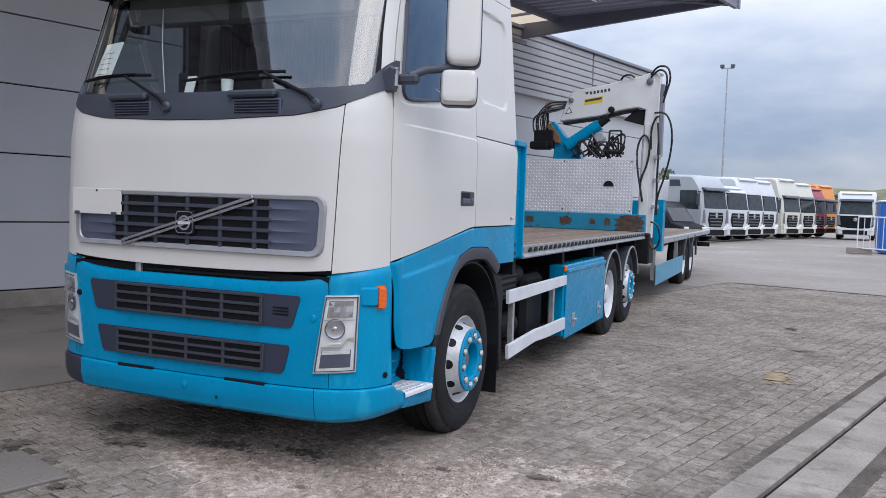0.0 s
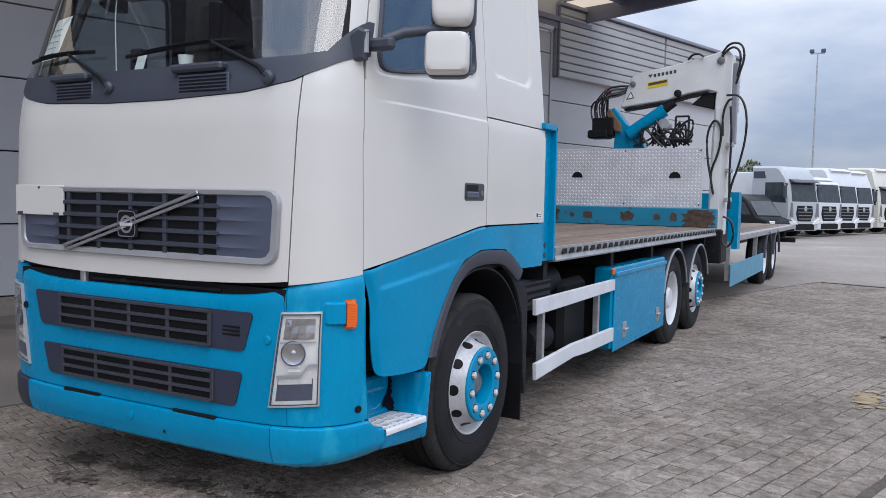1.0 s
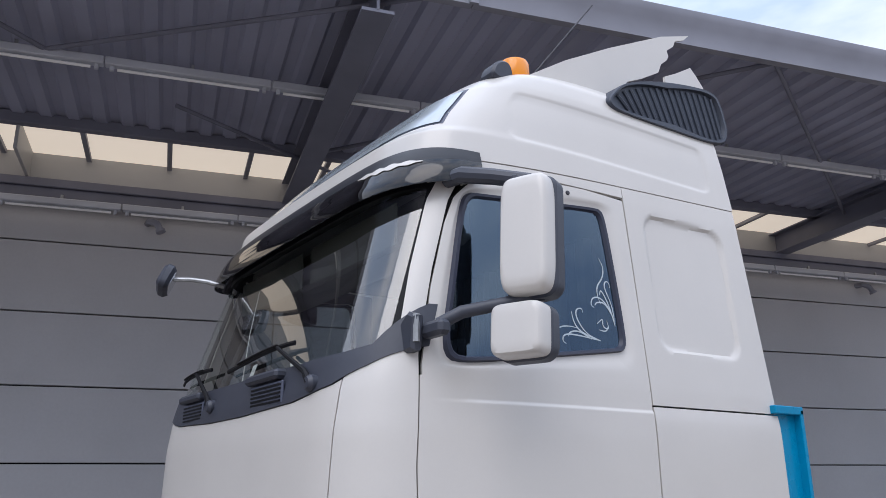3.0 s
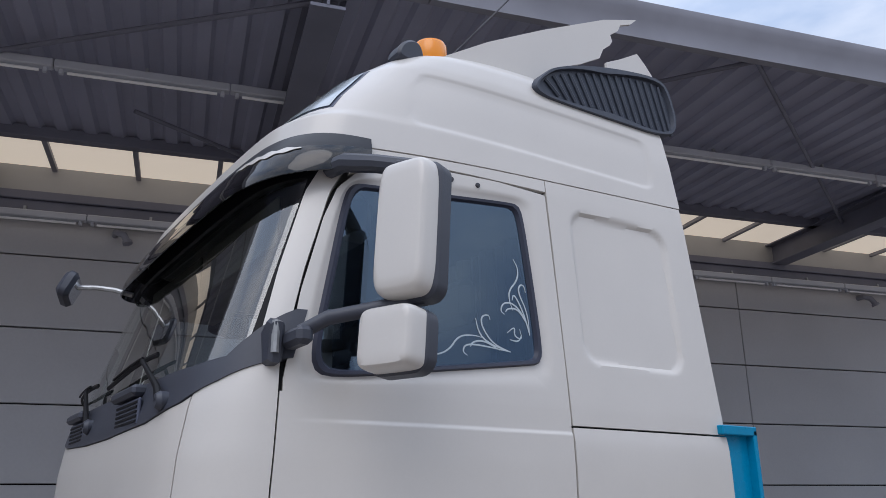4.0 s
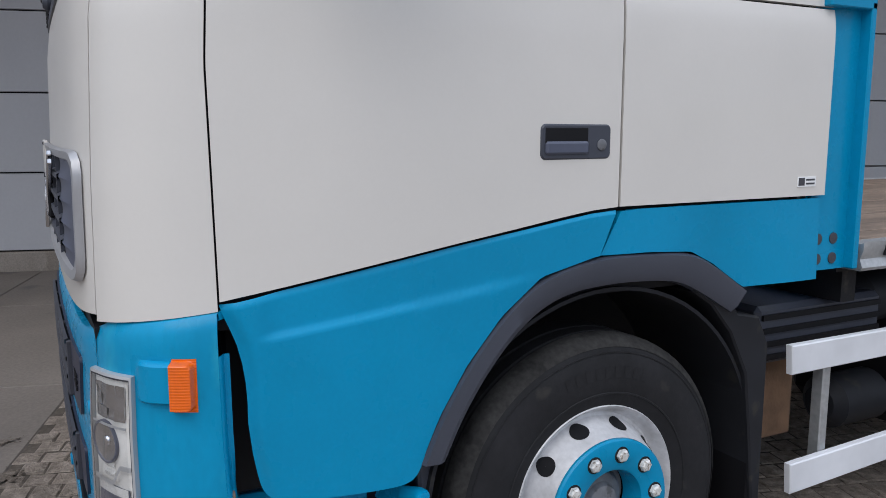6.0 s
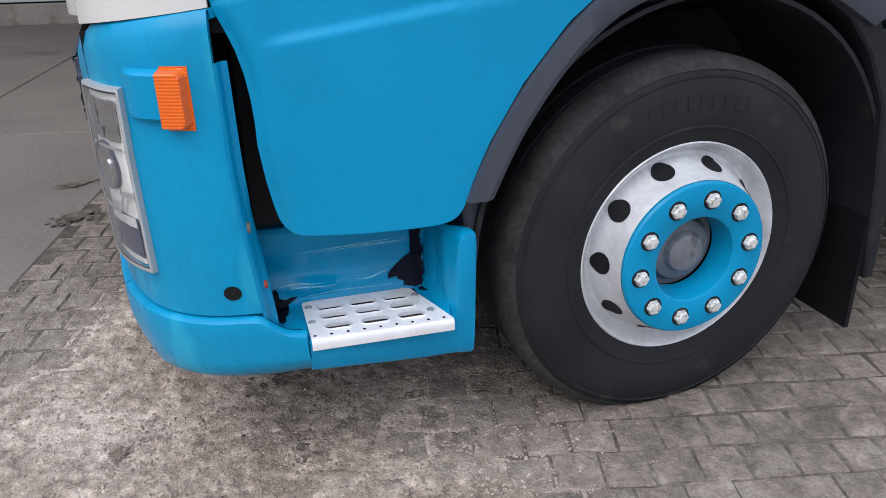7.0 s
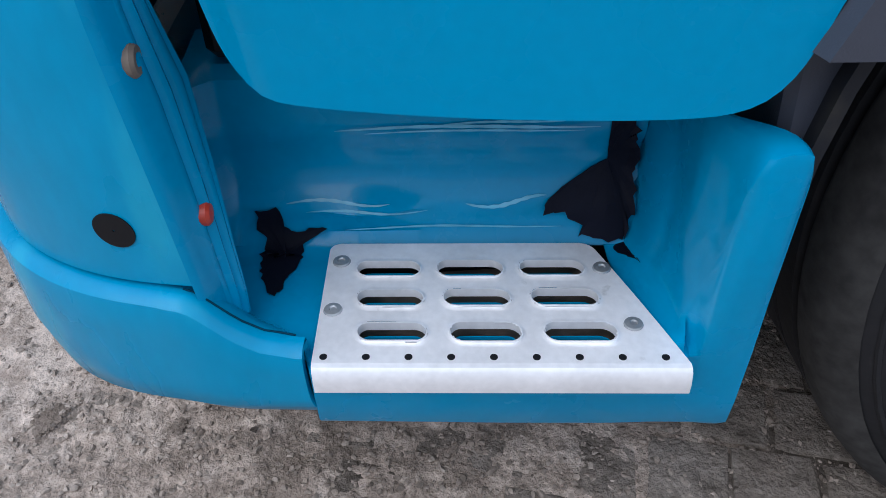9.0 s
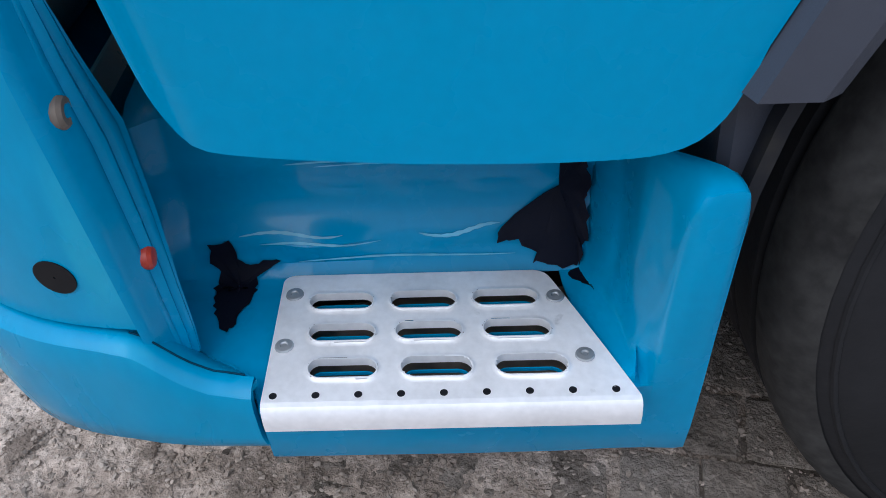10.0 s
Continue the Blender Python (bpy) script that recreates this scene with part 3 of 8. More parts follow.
# rooflight strip along the wall; its panes emit, in place of daylight coming through
rl = thing("rooflight_strip", yard(-6.8, 0, ROOF_Z), "cream translucent rooflights, made to glow, between dark bars", "rooflight")
PANE_Z = 5.90
v = -31.4
while v < END_V - 0.9:
    # the strip is interrupted by one closed reveal
    spans = [(v + 0.03, -2.17), (-2.13, v + 0.968)] if -2.6 < v < -2.0 else [(v + 0.03, v + 0.968)]
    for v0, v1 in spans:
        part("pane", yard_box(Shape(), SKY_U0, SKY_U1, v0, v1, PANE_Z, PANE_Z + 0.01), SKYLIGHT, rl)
    part("bar", yard_box(Shape(), SKY_U0, SKY_U1, v - 0.03, v + 0.03, PANE_Z - 0.05, PANE_Z + 0.01), STEEL_GREY, rl)
    v += 0.998
part("reveal", yard_box(Shape(), SKY_U0, SKY_U1, -2.17, -2.13, 5.55, PANE_Z + 0.01, 0.004), CLAD, rl)
# purlins and beams along the wall, and a dark band below the wall beam
for nm, u0, u1, z0, z1, mt in (("purlin", SKY_U1 - 0.03, SKY_U1 + 0.10, 5.84, 5.98, GIRDER),
                               ("wall_beam", WALL_U, WALL_U + 0.16, 5.43, 5.54, GIRDER), ("cable_tray", WALL_U, WALL_U + 0.12, 5.27, 5.425, GIRDER), ("wall_board", WALL_U - 0.05, WALL_U + 0.07, 5.545, 5.91, CLAD)):
    pb = thing(nm, yard(u0, 0, z0), "grey steel member running along canopy", "beam")
    part("member", yard_box(Shape(), u0, u1, START_V, END_V - 0.12, z0, z1, 0.008), mt, pb)
# cross girders
for gv in (-23.7, -15.4, -7.1, 1.18, 9.46):
    gd = thing("girder", yard(-5, gv, 6.0), "grey steel I-beam girder under canopy roof", "girder", "canopy girders")
    part("web", yard_box(Shape(), WALL_U, EDGE_U - 0.03, gv - 0.012, gv + 0.012, 5.53, 5.85), GIRDER, gd)
    part("flange", yard_box(Shape(), WALL_U, EDGE_U - 0.03, gv - 0.14, gv + 0.14, 5.51, 5.54), GIRDER, gd)
    part("flange", yard_box(Shape(), WALL_U, EDGE_U - 0.03, gv - 0.14, gv + 0.14, 5.84, 5.86), GIRDER, gd)
# wind bracing rods
for a, b in (((-1.95, 5.25), (-5.6, 9.7)), ((-1.95, 5.25), (-5.6, 1.2)), ((-1.95, -3.4), (-3.85, -1.6)), ((-3.85, -1.6), (-1.95, 1.6)), ((-4.7, -0.4), (-6.85, 2.65)), ((-5.6, 9.7), (-1.95, 13.6))):
    br = thing("brace", yard(*a, 5.75), "thin grey steel brace under canopy roof", "brace", "canopy braces")
    part("rod", Shape().tube([yard(*a, 5.75), yard(*b, 5.75)], 0.025), GIRDER, br)
# lamp trunking: two rows with tubes
for u, z, v, step in ((-3.88, 5.68, -12.27, 1.6), (WALL_U + 0.26, 5.155, -12.58, 1.449)):
    while v < 13.0 - step:
        lt = thing("strip_light", yard(u, v, z), "grey strip light trunking with unlit tubes", "strip light", "strip lights under canopy")
        part("trunking", yard_box(Shape(), u - 0.05, u + 0.05, v + 0.005, v + step - 0.005, z, z + 0.085, 0.01), TRUNKING, lt)
        part("lamp_tube", Shape().tube([yard(u, v + 0.12, z - 0.03), yard(u, v + step - 0.12, z - 0.03)], 0.016), TUBE_LIGHT, lt)
        for dv in (0.07, step - 0.07):
            part("socket", yard_box(Shape(), u - 0.022, u + 0.022, v + dv - 0.02, v + dv + 0.02, z - 0.05, z + 0.005, 0.006), TRUNKING, lt)
        part("hanger", yard_box(Shape(), u - 0.015, u + 0.015, v + step * 0.5, v + step * 0.5 + 0.03, z + 0.08, z + 0.14), STEEL, lt)
        v += step


# ---- the truck ----
CAB_PLAN = chaikin([(0, 0.028), (0.45, 0.030), (0.78, 0.042), (0.92, 0.064), (1.04, 0.110), (1.126, 0.195), (1.174, 0.32), (1.205, 0.55), (1.225, 0.85), (1.233, 1.2), (1.233, 2.36)], 3)
CX = np.array([p[0] for p in CAB_PLAN])
CY = np.array([p[1] for p in CAB_PLAN])
ARC = np.r_[0, np.cumsum(np.hypot(np.diff(CX), np.diff(CY)))]
Z_W = [0.0, 1.9, 2.1, 2.6, 2.98, 3.3, 3.45, 3.54, 3.6, 3.63]
W_S = [1.0, 1.0, 0.995, 0.968, 0.947, 0.922, 0.905, 0.885, 0.84, 0.78]
Z_G = [0.28, 0.42, 0.9, 1.5, 1.9, 2.05, 2.16, 2.5, 2.9, 3.02, 3.10, 3.13, 3.16, 3.25, 3.325, 3.42, 3.515, 3.58, 3.63]
G_S = [0.06, 0.015, 0.0, 0.0, 0.012, 0.032, 0.06, 0.175, 0.31, 0.325, 0.345, 0.352, 0.40, 0.475, 0.55, 0.64, 0.765, 0.895, 1.055]
Z_L = [0.0, 1.8, 3.1, 3.5, 3.63]
L_S = [2.36, 2.365, 2.29, 2.26, 2.24]


def cab_plan(z):
    gz, ws, ln = np.interp(z, Z_G, G_S), np.interp(z, Z_W, W_S), np.interp(z, Z_L, L_S)
    return CX * ws, gz + CY / 2.36 * (ln - gz)


def cab_at(a, z, out=0.0):
    """A point of the cab's skin: a is the arc from the middle of the front (minus: far side)."""
    X, Y = cab_plan(z)
    t = abs(a)
    x, y = np.interp(t, ARC, X), np.interp(t, ARC, Y)
    if out:
        d = 0.01
        x1, y1, x0, y0 = np.interp(t + d, ARC, X), np.interp(t + d, ARC, Y), np.interp(max(t - d, 0), ARC, X), np.interp(max(t - d, 0), ARC, Y)
        tx, ty = x1 - x0, y1 - y0
        ln = math.hypot(tx, ty) or 1.0
        x, y = x + out * ty / ln, y - out * tx / ln
    return (math.copysign(x, a) if a else x, y, z)


def front_y(x, z):
    X, Y = cab_plan(z)
    return float(np.interp(abs(x), X, Y))


def roof_foot(y):
    """Height of the seam between cab sides and roof."""
    return float(np.interp(y, [0.67, 2.34], [3.0, 3.085]))


def side_x(y, z):
    X, Y = cab_plan(z)
    return float(np.interp(y, Y, X))


def arc_of_x(x):
    return float(np.interp(x, CX, ARC))


def rim_outline(x0, x1, z0, z1, r, n=6):
    pts = []
    for cx, cz, a0 in ((x1 - r, z1 - r, 0), (x0 + r, z1 - r, 90), (x0 + r, z0 + r, 180), (x1 - r, z0 + r, 270)):
        for k in range(n + 1):
            a = radians(a0 + 90 * k / n)
            pts.append((cx + r * math.cos(a), cz + r * math.sin(a)))
    return pts


truck = thing("flatbed_truck", (0, 4.0, 0), "white and turquoise flatbed truck with high sleeper cab", "truck")


def skin(a0, a1, z0, z1, na=24, nz=16, out=0.0, thick=0.012, lo=None, hi=None):
    """A piece of the cab's skin between two arcs and two heights (or height curves lo(a), hi(a))."""
    s = Shape()
    rows = []
    for i in range(na + 1):
        a = a0 + (a1 - a0) * i / na
        zl, zh = (lo(a) if lo else z0), (hi(a) if hi else z1)
        rows.append([cab_at(a, zl + (zh - zl) * j / nz, out) for j in range(nz + 1)])
    return s.sheet(rows, thick)


A_SEAM = arc_of_x(0.935)          # bonnet panel edge
A_DOOR = float(np.interp(0.322, CY, ARC))   # door's front edge
A_END = float(ARC[-1])


def corner_out(a):
    """The bumper corner stands proud of the cab towards its rear edge."""
    return 0.018 * float(smoothstep(A_SEAM, A_DOOR, abs(a)))


def seam_arc(z):
    """The seam beside the front panel leans outwards towards its top."""
    return float(np.interp(z, [1.0, 1.18, 1.49, 1.77, 2.05, 2.2], [0.936, 0.943, 0.958, 0.967, 0.980, 0.984]))


def door_front(z):
    return float(np.interp(z, [1.2, 1.78, 2.18, 2.5, 2.80, 2.9], [0.328, 0.318, 0.338, 0.415, 0.505, 0.56]))


def boundary(y):
    """Height of the edge between white doors and turquoise skirts."""
    return float(np.interp(y, [0.32, 0.605, 0.916, 1.272, 1.369, 1.47, 1.7, 2.4], [1.222, 1.275, 1.330, 1.388, 1.402, 1.409, 1.41, 1.412]))


def white_foot(a):
    t = abs(a) / A_SEAM
    return 1.147 + 0.03 * t ** 3


# white front panel and corner panels
def cowl_edge(a):
    x = abs(np.interp(abs(a), ARC, CX))
    return float(np.interp(x, [0, 0.2, 0.69, 0.80, 0.935, 1.06, 1.18], [2.0, 2.0, 2.018, 2.035, 2.062, 2.12, 2.20]))


rows = []
for k in np.linspace(-1, 1, 57):
    zl, zh = white_foot(k * A_SEAM), cowl_edge(k * 0.978)
    rows.append([cab_at(k * seam_arc(zl + (zh - zl) * t), zl + (zh - zl) * t) for t in np.linspace(0, 1, 25)])
part("front_panel", Shape().sheet(rows, 0.012), WHITE, truck)
for sg in (1, -1):
    cl = lambda a: 1.160 + 0.045 * (abs(a) - A_SEAM) / (A_DOOR - A_SEAM)
    rows = []
    for i in range(23):
        row = []
        for j in range(31):
            k, t = i / 22, j / 30
            a = A_SEAM + 0.006 + (A_DOOR - 0.004 - A_SEAM - 0.006) * k
            z = cl(a) + (cowl_edge(0.986 + (A_DOOR - 0.004 - 0.986) * k) + 0.002 - cl(a)) * t
            X, Y = cab_plan(z)
            a_end = float(np.interp(door_front(z) - 0.003, Y, ARC))
            a_in = seam_arc(z) + 0.006
            a = a_in + (a_end - a_in) * k
            row.append(cab_at(sg * a, z))
        rows.append(row)
    part("corner_panel", Shape().sheet(rows, 0.012), WHITE, truck)
    # dark liner behind the seams
    part("inner_liner", skin(sg * 0.0, sg * (A_END - 0.01), 1.15, 2.05, 60, 6, out=-0.035, thick=0.008), BLACK, truck)


DOOR_WIN = chaikin([(0.436, 2.16), (0.50, 2.137), (0.9, 2.19), (1.29, 2.243), (1.352, 2.255), (1.356, 2.35), (1.335, 2.65), (1.318, 2.85), (1.30, 2.90), (1.24, 2.898), (0.914, 2.868), (0.66, 2.853), (0.58, 2.85), (0.545, 2.76), (0.475, 2.42), (0.437, 2.25)], 3, True)


def crease(y, z):
    return 0.007 * float(smoothstep(2.012, 1.996, z)) * float(smoothstep(0.36, 0.6, y))


def door(sg):
    s = Shape()
    rows = []
    n_y, n_z = 40, 40
    for i in range(n_y + 1):
        row = []
        for j in range(n_z + 1):
            t = j / n_z
            k = i / n_y
            yb = 0.328 + (1.460 - 0.328) * k
            zb = boundary(yb) + 0.004
            z = zb + (2.09 - zb) * t
            z = float(np.interp(t, [0, 0.70, 0.90, 1.0], [zb, 1.990, 2.018, 2.09]))
            y0 = door_front(z) + 0.002
            y = y0 + (1.461 - y0) * k
            row.append((sg * (side_x(y, z) + crease(y, z)), y, z))
        rows.append(row)
    s.sheet(rows, 0.02)
    # window frame above the belt
    outer = [(door_front(2.09) + 0.004, 2.09), (0.8, 2.09), (1.2, 2.09), (1.460, 2.09), (1.458, 2.3), (1.450, 2.6), (1.440, 2.965), (1.2, 2.972), (0.92, 2.962), (0.72, 2.935), (0.60, 2.89), (0.53, 2.82), (0.48, 2.70), (0.40, 2.42)]
    o = resample(outer, 120)
    w = np.array(DOOR_WIN)
    c = np.array([0.93, 2.52])

    def by_angle(p, ang):
        rel = p - c
        th = np.unwrap(np.arctan2(rel[:, 1], rel[:, 0]))
        if th[-1] < th[0]:
            th, rel = th[::-1], rel[::-1]
        th, rel = np.r_[th - 2 * np.pi, th, th + 2 * np.pi], np.vstack([rel, rel, rel])
        return np.c_[np.interp(ang, th, rel[:, 0]), np.interp(ang, th, rel[:, 1])] + c

    corner = np.arctan2(np.array([2.09 - c[1], 2.09 - c[1], 2.965 - c[1]]), np.array([0.355 - c[0], 1.46 - c[0], 1.44 - c[0]]))
    ang = np.sort(np.r_[np.linspace(-np.pi, np.pi, 150)[:-1], corner])
    O, W = by_angle(resample(outer, 600), ang), by_angle(resample(w, 400), ang)
    ring = []
    for k in range(len(ang)):
        row = []
        for j in range(9):
            t = j / 8
            p = O[k] * (1 - t) + W[k] * t
            dip = -0.012 * float(smoothstep(0.55, 1.0, t))
            row.append((sg * (side_x(p[0], p[1]) + crease(p[0], p[1]) + dip), p[0], p[1]))
        ring.append(row)
    s.sheet(ring, 0.02, closed=True)
    d = part("door", s, WHITE, truck)
    trim = [[(sg * (side_x(*(O[k] * (1 - t) + W[k] * t)) - 0.045), *(O[k] * (1 - t) + W[k] * t)) for t in (0.05, 0.5, 1.06)] for k in range(len(ang))]
    part("inner_trim", Shape().sheet(trim, 0.010, closed=True), CLOTH, d)
    gk = []
    inner = c + (W - c) * 0.93
    for k in range(len(ang)):
        row = []
        for t, h in ((0.0, -0.012), (0.25, 0.002), (0.7, 0.0), (1.0, -0.016)):
            p = W[k] * (1 - t) + inner[k] * t
            row.append((sg * (side_x(p[0], p[1]) + h), p[0], p[1]))
        gk.append(row)
    part("window_gasket", Shape().sheet(gk, 0.012, closed=True), NAVY, d)
    pane = Shape()
    rows = []
    for t in np.linspace(0, 1, 8):
        rows.append([(sg * (side_x(*(c + (inner[k] - c) * t * 1.01)) - 0.014), *(c + (inner[k] - c) * t * 1.01)) for k in range(len(ang))])
    grid = np.array(rows)
    pane.sheet(np.concatenate([grid, grid[:, :1]], 1), 0.0)
    pn = part("window_pane", pane, GLASS_DARK, d)
    pn.visible_shadow = False
    # handle in a recessed dark tray
    ht = Shape().prism(rim_outline(1.186, 1.428, 1.550, 1.651, 0.018), "x", 1.222, 1.243, 0.006)
    if sg < 0:
        ht.v = [(-x, y, z) for x, y, z in ht.v]
    hd = part("handle", ht, PLASTIC, d, "dark grey door handle with lock")
    cav = Shape().box(1.240, 1.2445, 1.200, 1.345, 1.575, 1.640, 0.002)
    grip = Shape().box(1.238, 1.252, 1.200, 1.345, 1.566, 1.602, 0.006)
    key = Shape().lathe([(0.016, 0), (0.016, 0.006), (0.012, 0.008)], "x", (1.240, 1.392, 1.592), 16)
    for shp, mt, nm in ((cav, BLACK, "tray"), (grip, PLASTIC_MID, "grip"), (key, HUB_GREY, "lock")):
        if sg < 0:
            shp.v = [(-x, y, z) for x, y, z in shp.v]
        part(nm, shp, mt, hd)
    return d


for sg in (1, -1):
    door(sg)


def recess_depth(y, z, c0, c1, z0, z1, r, depth, soft):
    dy, dz = abs(y - (c0 + c1) / 2) - (c1 - c0) / 2 + r, abs(z - (z0 + z1) / 2) - (z1 - z0) / 2 + r
    d = math.hypot(max(dy, 0), max(dz, 0)) + min(max(dy, dz), 0) - r
    return -depth * float(smoothstep(soft, -soft, d))


for sg in (1, -1):
    low = [[(sg * (side_x(y, z) + 0.007 * float(smoothstep(2.02, 1.98, z))), y, z) for z in np.linspace(boundary(y) + 0.004, 2.026, 22)] for y in np.linspace(1.470, 2.352, 20)]
    part("rear_side_panel", Shape().sheet(low, 0.02), WHITE, truck)
    if sg > 0:
        part("seam_tab", Shape().box(side_x(1.5, 2.02) + 0.0005, side_x(1.5, 2.02) + 0.002, 1.474, 1.545, 2.001, 2.008), INK, truck)
    up = []
    for k in np.linspace(0, 1, 64):
        row = []
        for z in np.linspace(2.034, roof_foot(1.45 + 0.84 * k) - 0.006, 72):
            y0, y1 = float(np.interp(z, [2.0, 3.06], [1.470, 1.448])), float(np.interp(z, Z_L, L_S)) - 0.006
            y = y0 + (y1 - y0) * k
            row.append((sg * (side_x(y, z) + recess_depth(y, z, 1.575, 2.14, 2.285, 2.925, 0.08, 0.015, 0.010)), y, z))
        up.append(row)
    part("upper_side_panel", Shape().sheet(up, 0.02), WHITE, truck)
    # header over the door and the pillar
    hdr = [[(sg * side_x(y, z), y, z) for z in np.linspace(float(np.interp(y, [0.57, 0.72, 0.92, 1.45], [2.88, 2.945, 2.972, 2.982])), roof_foot(y) - 0.006, 5)] for y in np.linspace(0.57, 1.445, 20)]
    part("door_header", Shape().sheet(hdr, 0.02), WHITE, truck)
    pil = []
    for z in np.linspace(2.23, 2.93, 24):
        y1 = door_front(z) - 0.002
        X, Y = cab_plan(z)
        a1 = float(np.interp(y1, Y, ARC))
        a0 = a1 - float(np.interp(z, [2.2, 2.93], [0.085, 0.10]))
        pil.append([[sg, 1, 1] * np.array(cab_at(a0 + (a1 - a0) * t, z)) for t in np.linspace(0, 1, 6)])
    part("windscreen_pillar", Shape().sheet(pil, 0.03), WHITE, truck)
    # sticker on the rear corner
    if sg > 0:
        st = part("sticker", Shape().box(1.236, 1.2425, 2.212, 2.300, 1.447, 1.480), PAPER, truck, "small black and white maker sticker")
        part("mark", Shape().box(1.2425, 1.2432, 2.216, 2.245, 1.451, 1.477), INK, st)
        for q in range(2):
            part("mark", Shape().box(1.2425, 1.2432, 2.252, 2.294, 1.454 + q * 0.013, 1.460 + q * 0.013), INK, st)

# roof: sides and front, then the crown
roof = []
za = [3.066, 3.09] + [3.115 + 0.008 * q for q in range(8)] + [3.20, 3.25, 3.30, 3.35] + [3.39 + 0.008 * q for q in range(8)] + [3.46, 3.48, 3.51, 3.54, 3.565, 3.585, 3.60, 3.615, 3.63]
for a in np.r_[np.linspace(-A_END, -1.2, 110), np.linspace(-1.15, 1.15, 48), np.linspace(1.2, A_END, 110)]:
    row = []
    foot = roof_foot(cab_at(a, 3.05)[1])
    for z in [foot, (foot + za[2]) / 2] + za[2:]:
        x, y, _ = cab_at(a, z)
        if abs(a) > 1.2:
            x = math.copysign(abs(x) + recess_depth(y, z, 0.80 + 0.25 * (z - 3.1), 2.13, 3.15, 3.40, 0.06, 0.006, 0.010), x)
        row.append((x, y, z))
    row_top = cab_at(a, 3.63)
    for t in (0.25, 0.6, 1.0):
        row.append((row_top[0] * (1 - t), row_top[1] + (1.65 - row_top[1]) * t * 0.55, 3.63 + 0.025 * math.sin(t * math.pi / 2)))
    roof.append(row)
part("roof", Shape().sheet(roof, 0.02), WHITE, truck, "white high sleeper roof")
rear_wall = Shape()
rear_wall.prism([(-1.225, 1.2), (1.225, 1.2), (1.225, 2.0), (1.165, 3.0), (1.10, 3.5), (1.0, 3.62), (-1.0, 3.62), (-1.10, 3.5), (-1.165, 3.0), (-1.225, 2.0)], "y", 2.235, 2.25)
rw = part("cab_rear_wall", rear_wall, CLOTH, truck)
part("cab_floor", Shape().box(-1.02, 1.02, 0.36, 2.24, 1.17, 1.23), BLACK, truck)
part("roof_lining", Shape().box(-1.02, 1.02, 0.72, 2.2, 2.95, 3.0), CLOTH, truck)

# cowl under the windscreen
def cowl_top(a):
    x = abs(np.interp(abs(a), ARC, CX))
    return float(np.interp(x, [0, 0.7, 0.95, 1.06, 1.12, 1.16, 1.2], [2.165, 2.17, 2.18, 2.20, 2.30, 2.36, 2.34]))


A_COWL = float(np.interp(0.315, CY, ARC))
cowl = part("cowl", skin(-A_COWL, A_COWL, 0, 0, 72, 8, out=0.006, thick=0.03, lo=lambda a: cowl_edge(a) + 0.004, hi=cowl_top), PLASTIC, truck, "dark grey plastic windscreen cowl")
for x0, x1 in ((0.292, 0.59), (-0.604, -0.336)):
    fr = Shape()
    yv = front_y((x0 + x1) / 2, 2.07)
    fr.box(x0 - 0.012, x1 + 0.012, yv - 0.012, yv + 0.0, 2.025, 2.115, 0.004)
    vent = part("vent", fr, PLASTIC_MID, cowl)
    for q in range(5):
        part("slat", Shape().box(x0, x1, yv - 0.0155, yv - 0.010, 2.033 + q * 0.016, 2.041 + q * 0.016), BLACK, vent)
    part("wiper_cover", Shape().box(x0 - 0.05, x1 - 0.02, yv - 0.03, yv + 0.03, 2.125, 2.165, 0.012), PLASTIC, truck)


A_SCREEN = float(np.interp(0.20, CY, ARC))
ws = part("windscreen", skin(-A_SCREEN, A_SCREEN, 2.14, 2.93, 48, 18, out=-0.012, thick=0.0), GLASS, truck, "clear curved windscreen")
ws.visible_shadow = False
for sg in (1, -1):
    part("windscreen_trim", skin(sg * (A_SCREEN - 0.035), sg * (A_SCREEN + 0.03), 2.16, 2.95, 6, 20, out=-0.003, thick=0.02), BLACK, truck)
part("windscreen_header", skin(-A_SCREEN, A_SCREEN, 2.86, 2.995, 40, 5, out=-0.004, thick=0.03), BLACK, truck)
# upper windows in the roof's brow
for sg in (1, -1):
    def brow(lo, hi, z0, z1, out, thick):
        rows = []
        for t in np.linspace(0, 1, 25):
            rows.append([cab_at(sg * (lo + (float(np.interp(z, [3.18, 3.41], [1.10, 1.05])) + hi - lo) * t), z, out) for z in np.linspace(z0, z1, 9)])
        return Shape().sheet(rows, thick)
    rw = part("roof_window_frame", brow(0.0, 0.02, 3.18, 3.42, 0.001, 0.004), PLASTIC_MID, truck)
    part("roof_window", brow(0.02, 0.0, 3.19, 3.41, 0.006, 0.0), ROOF_GLASS, rw)

# sun visor
vis = []
A_V = float(np.interp(0.39, CY, ARC))


def visor_span(a):
    t = abs(a) / A_V
    return 3.045 - 0.015 * t ** 4, 2.81 + 0.08 * t ** 4


def visor_out(a, z):
    t = abs(a) / A_V
    zt, zb = visor_span(a)
    return 0.012 + (0.055 * (1 - t ** 8) + 0.03) * math.sin((zt - z) / (zt - zb) * math.pi * 0.62) * 0.95


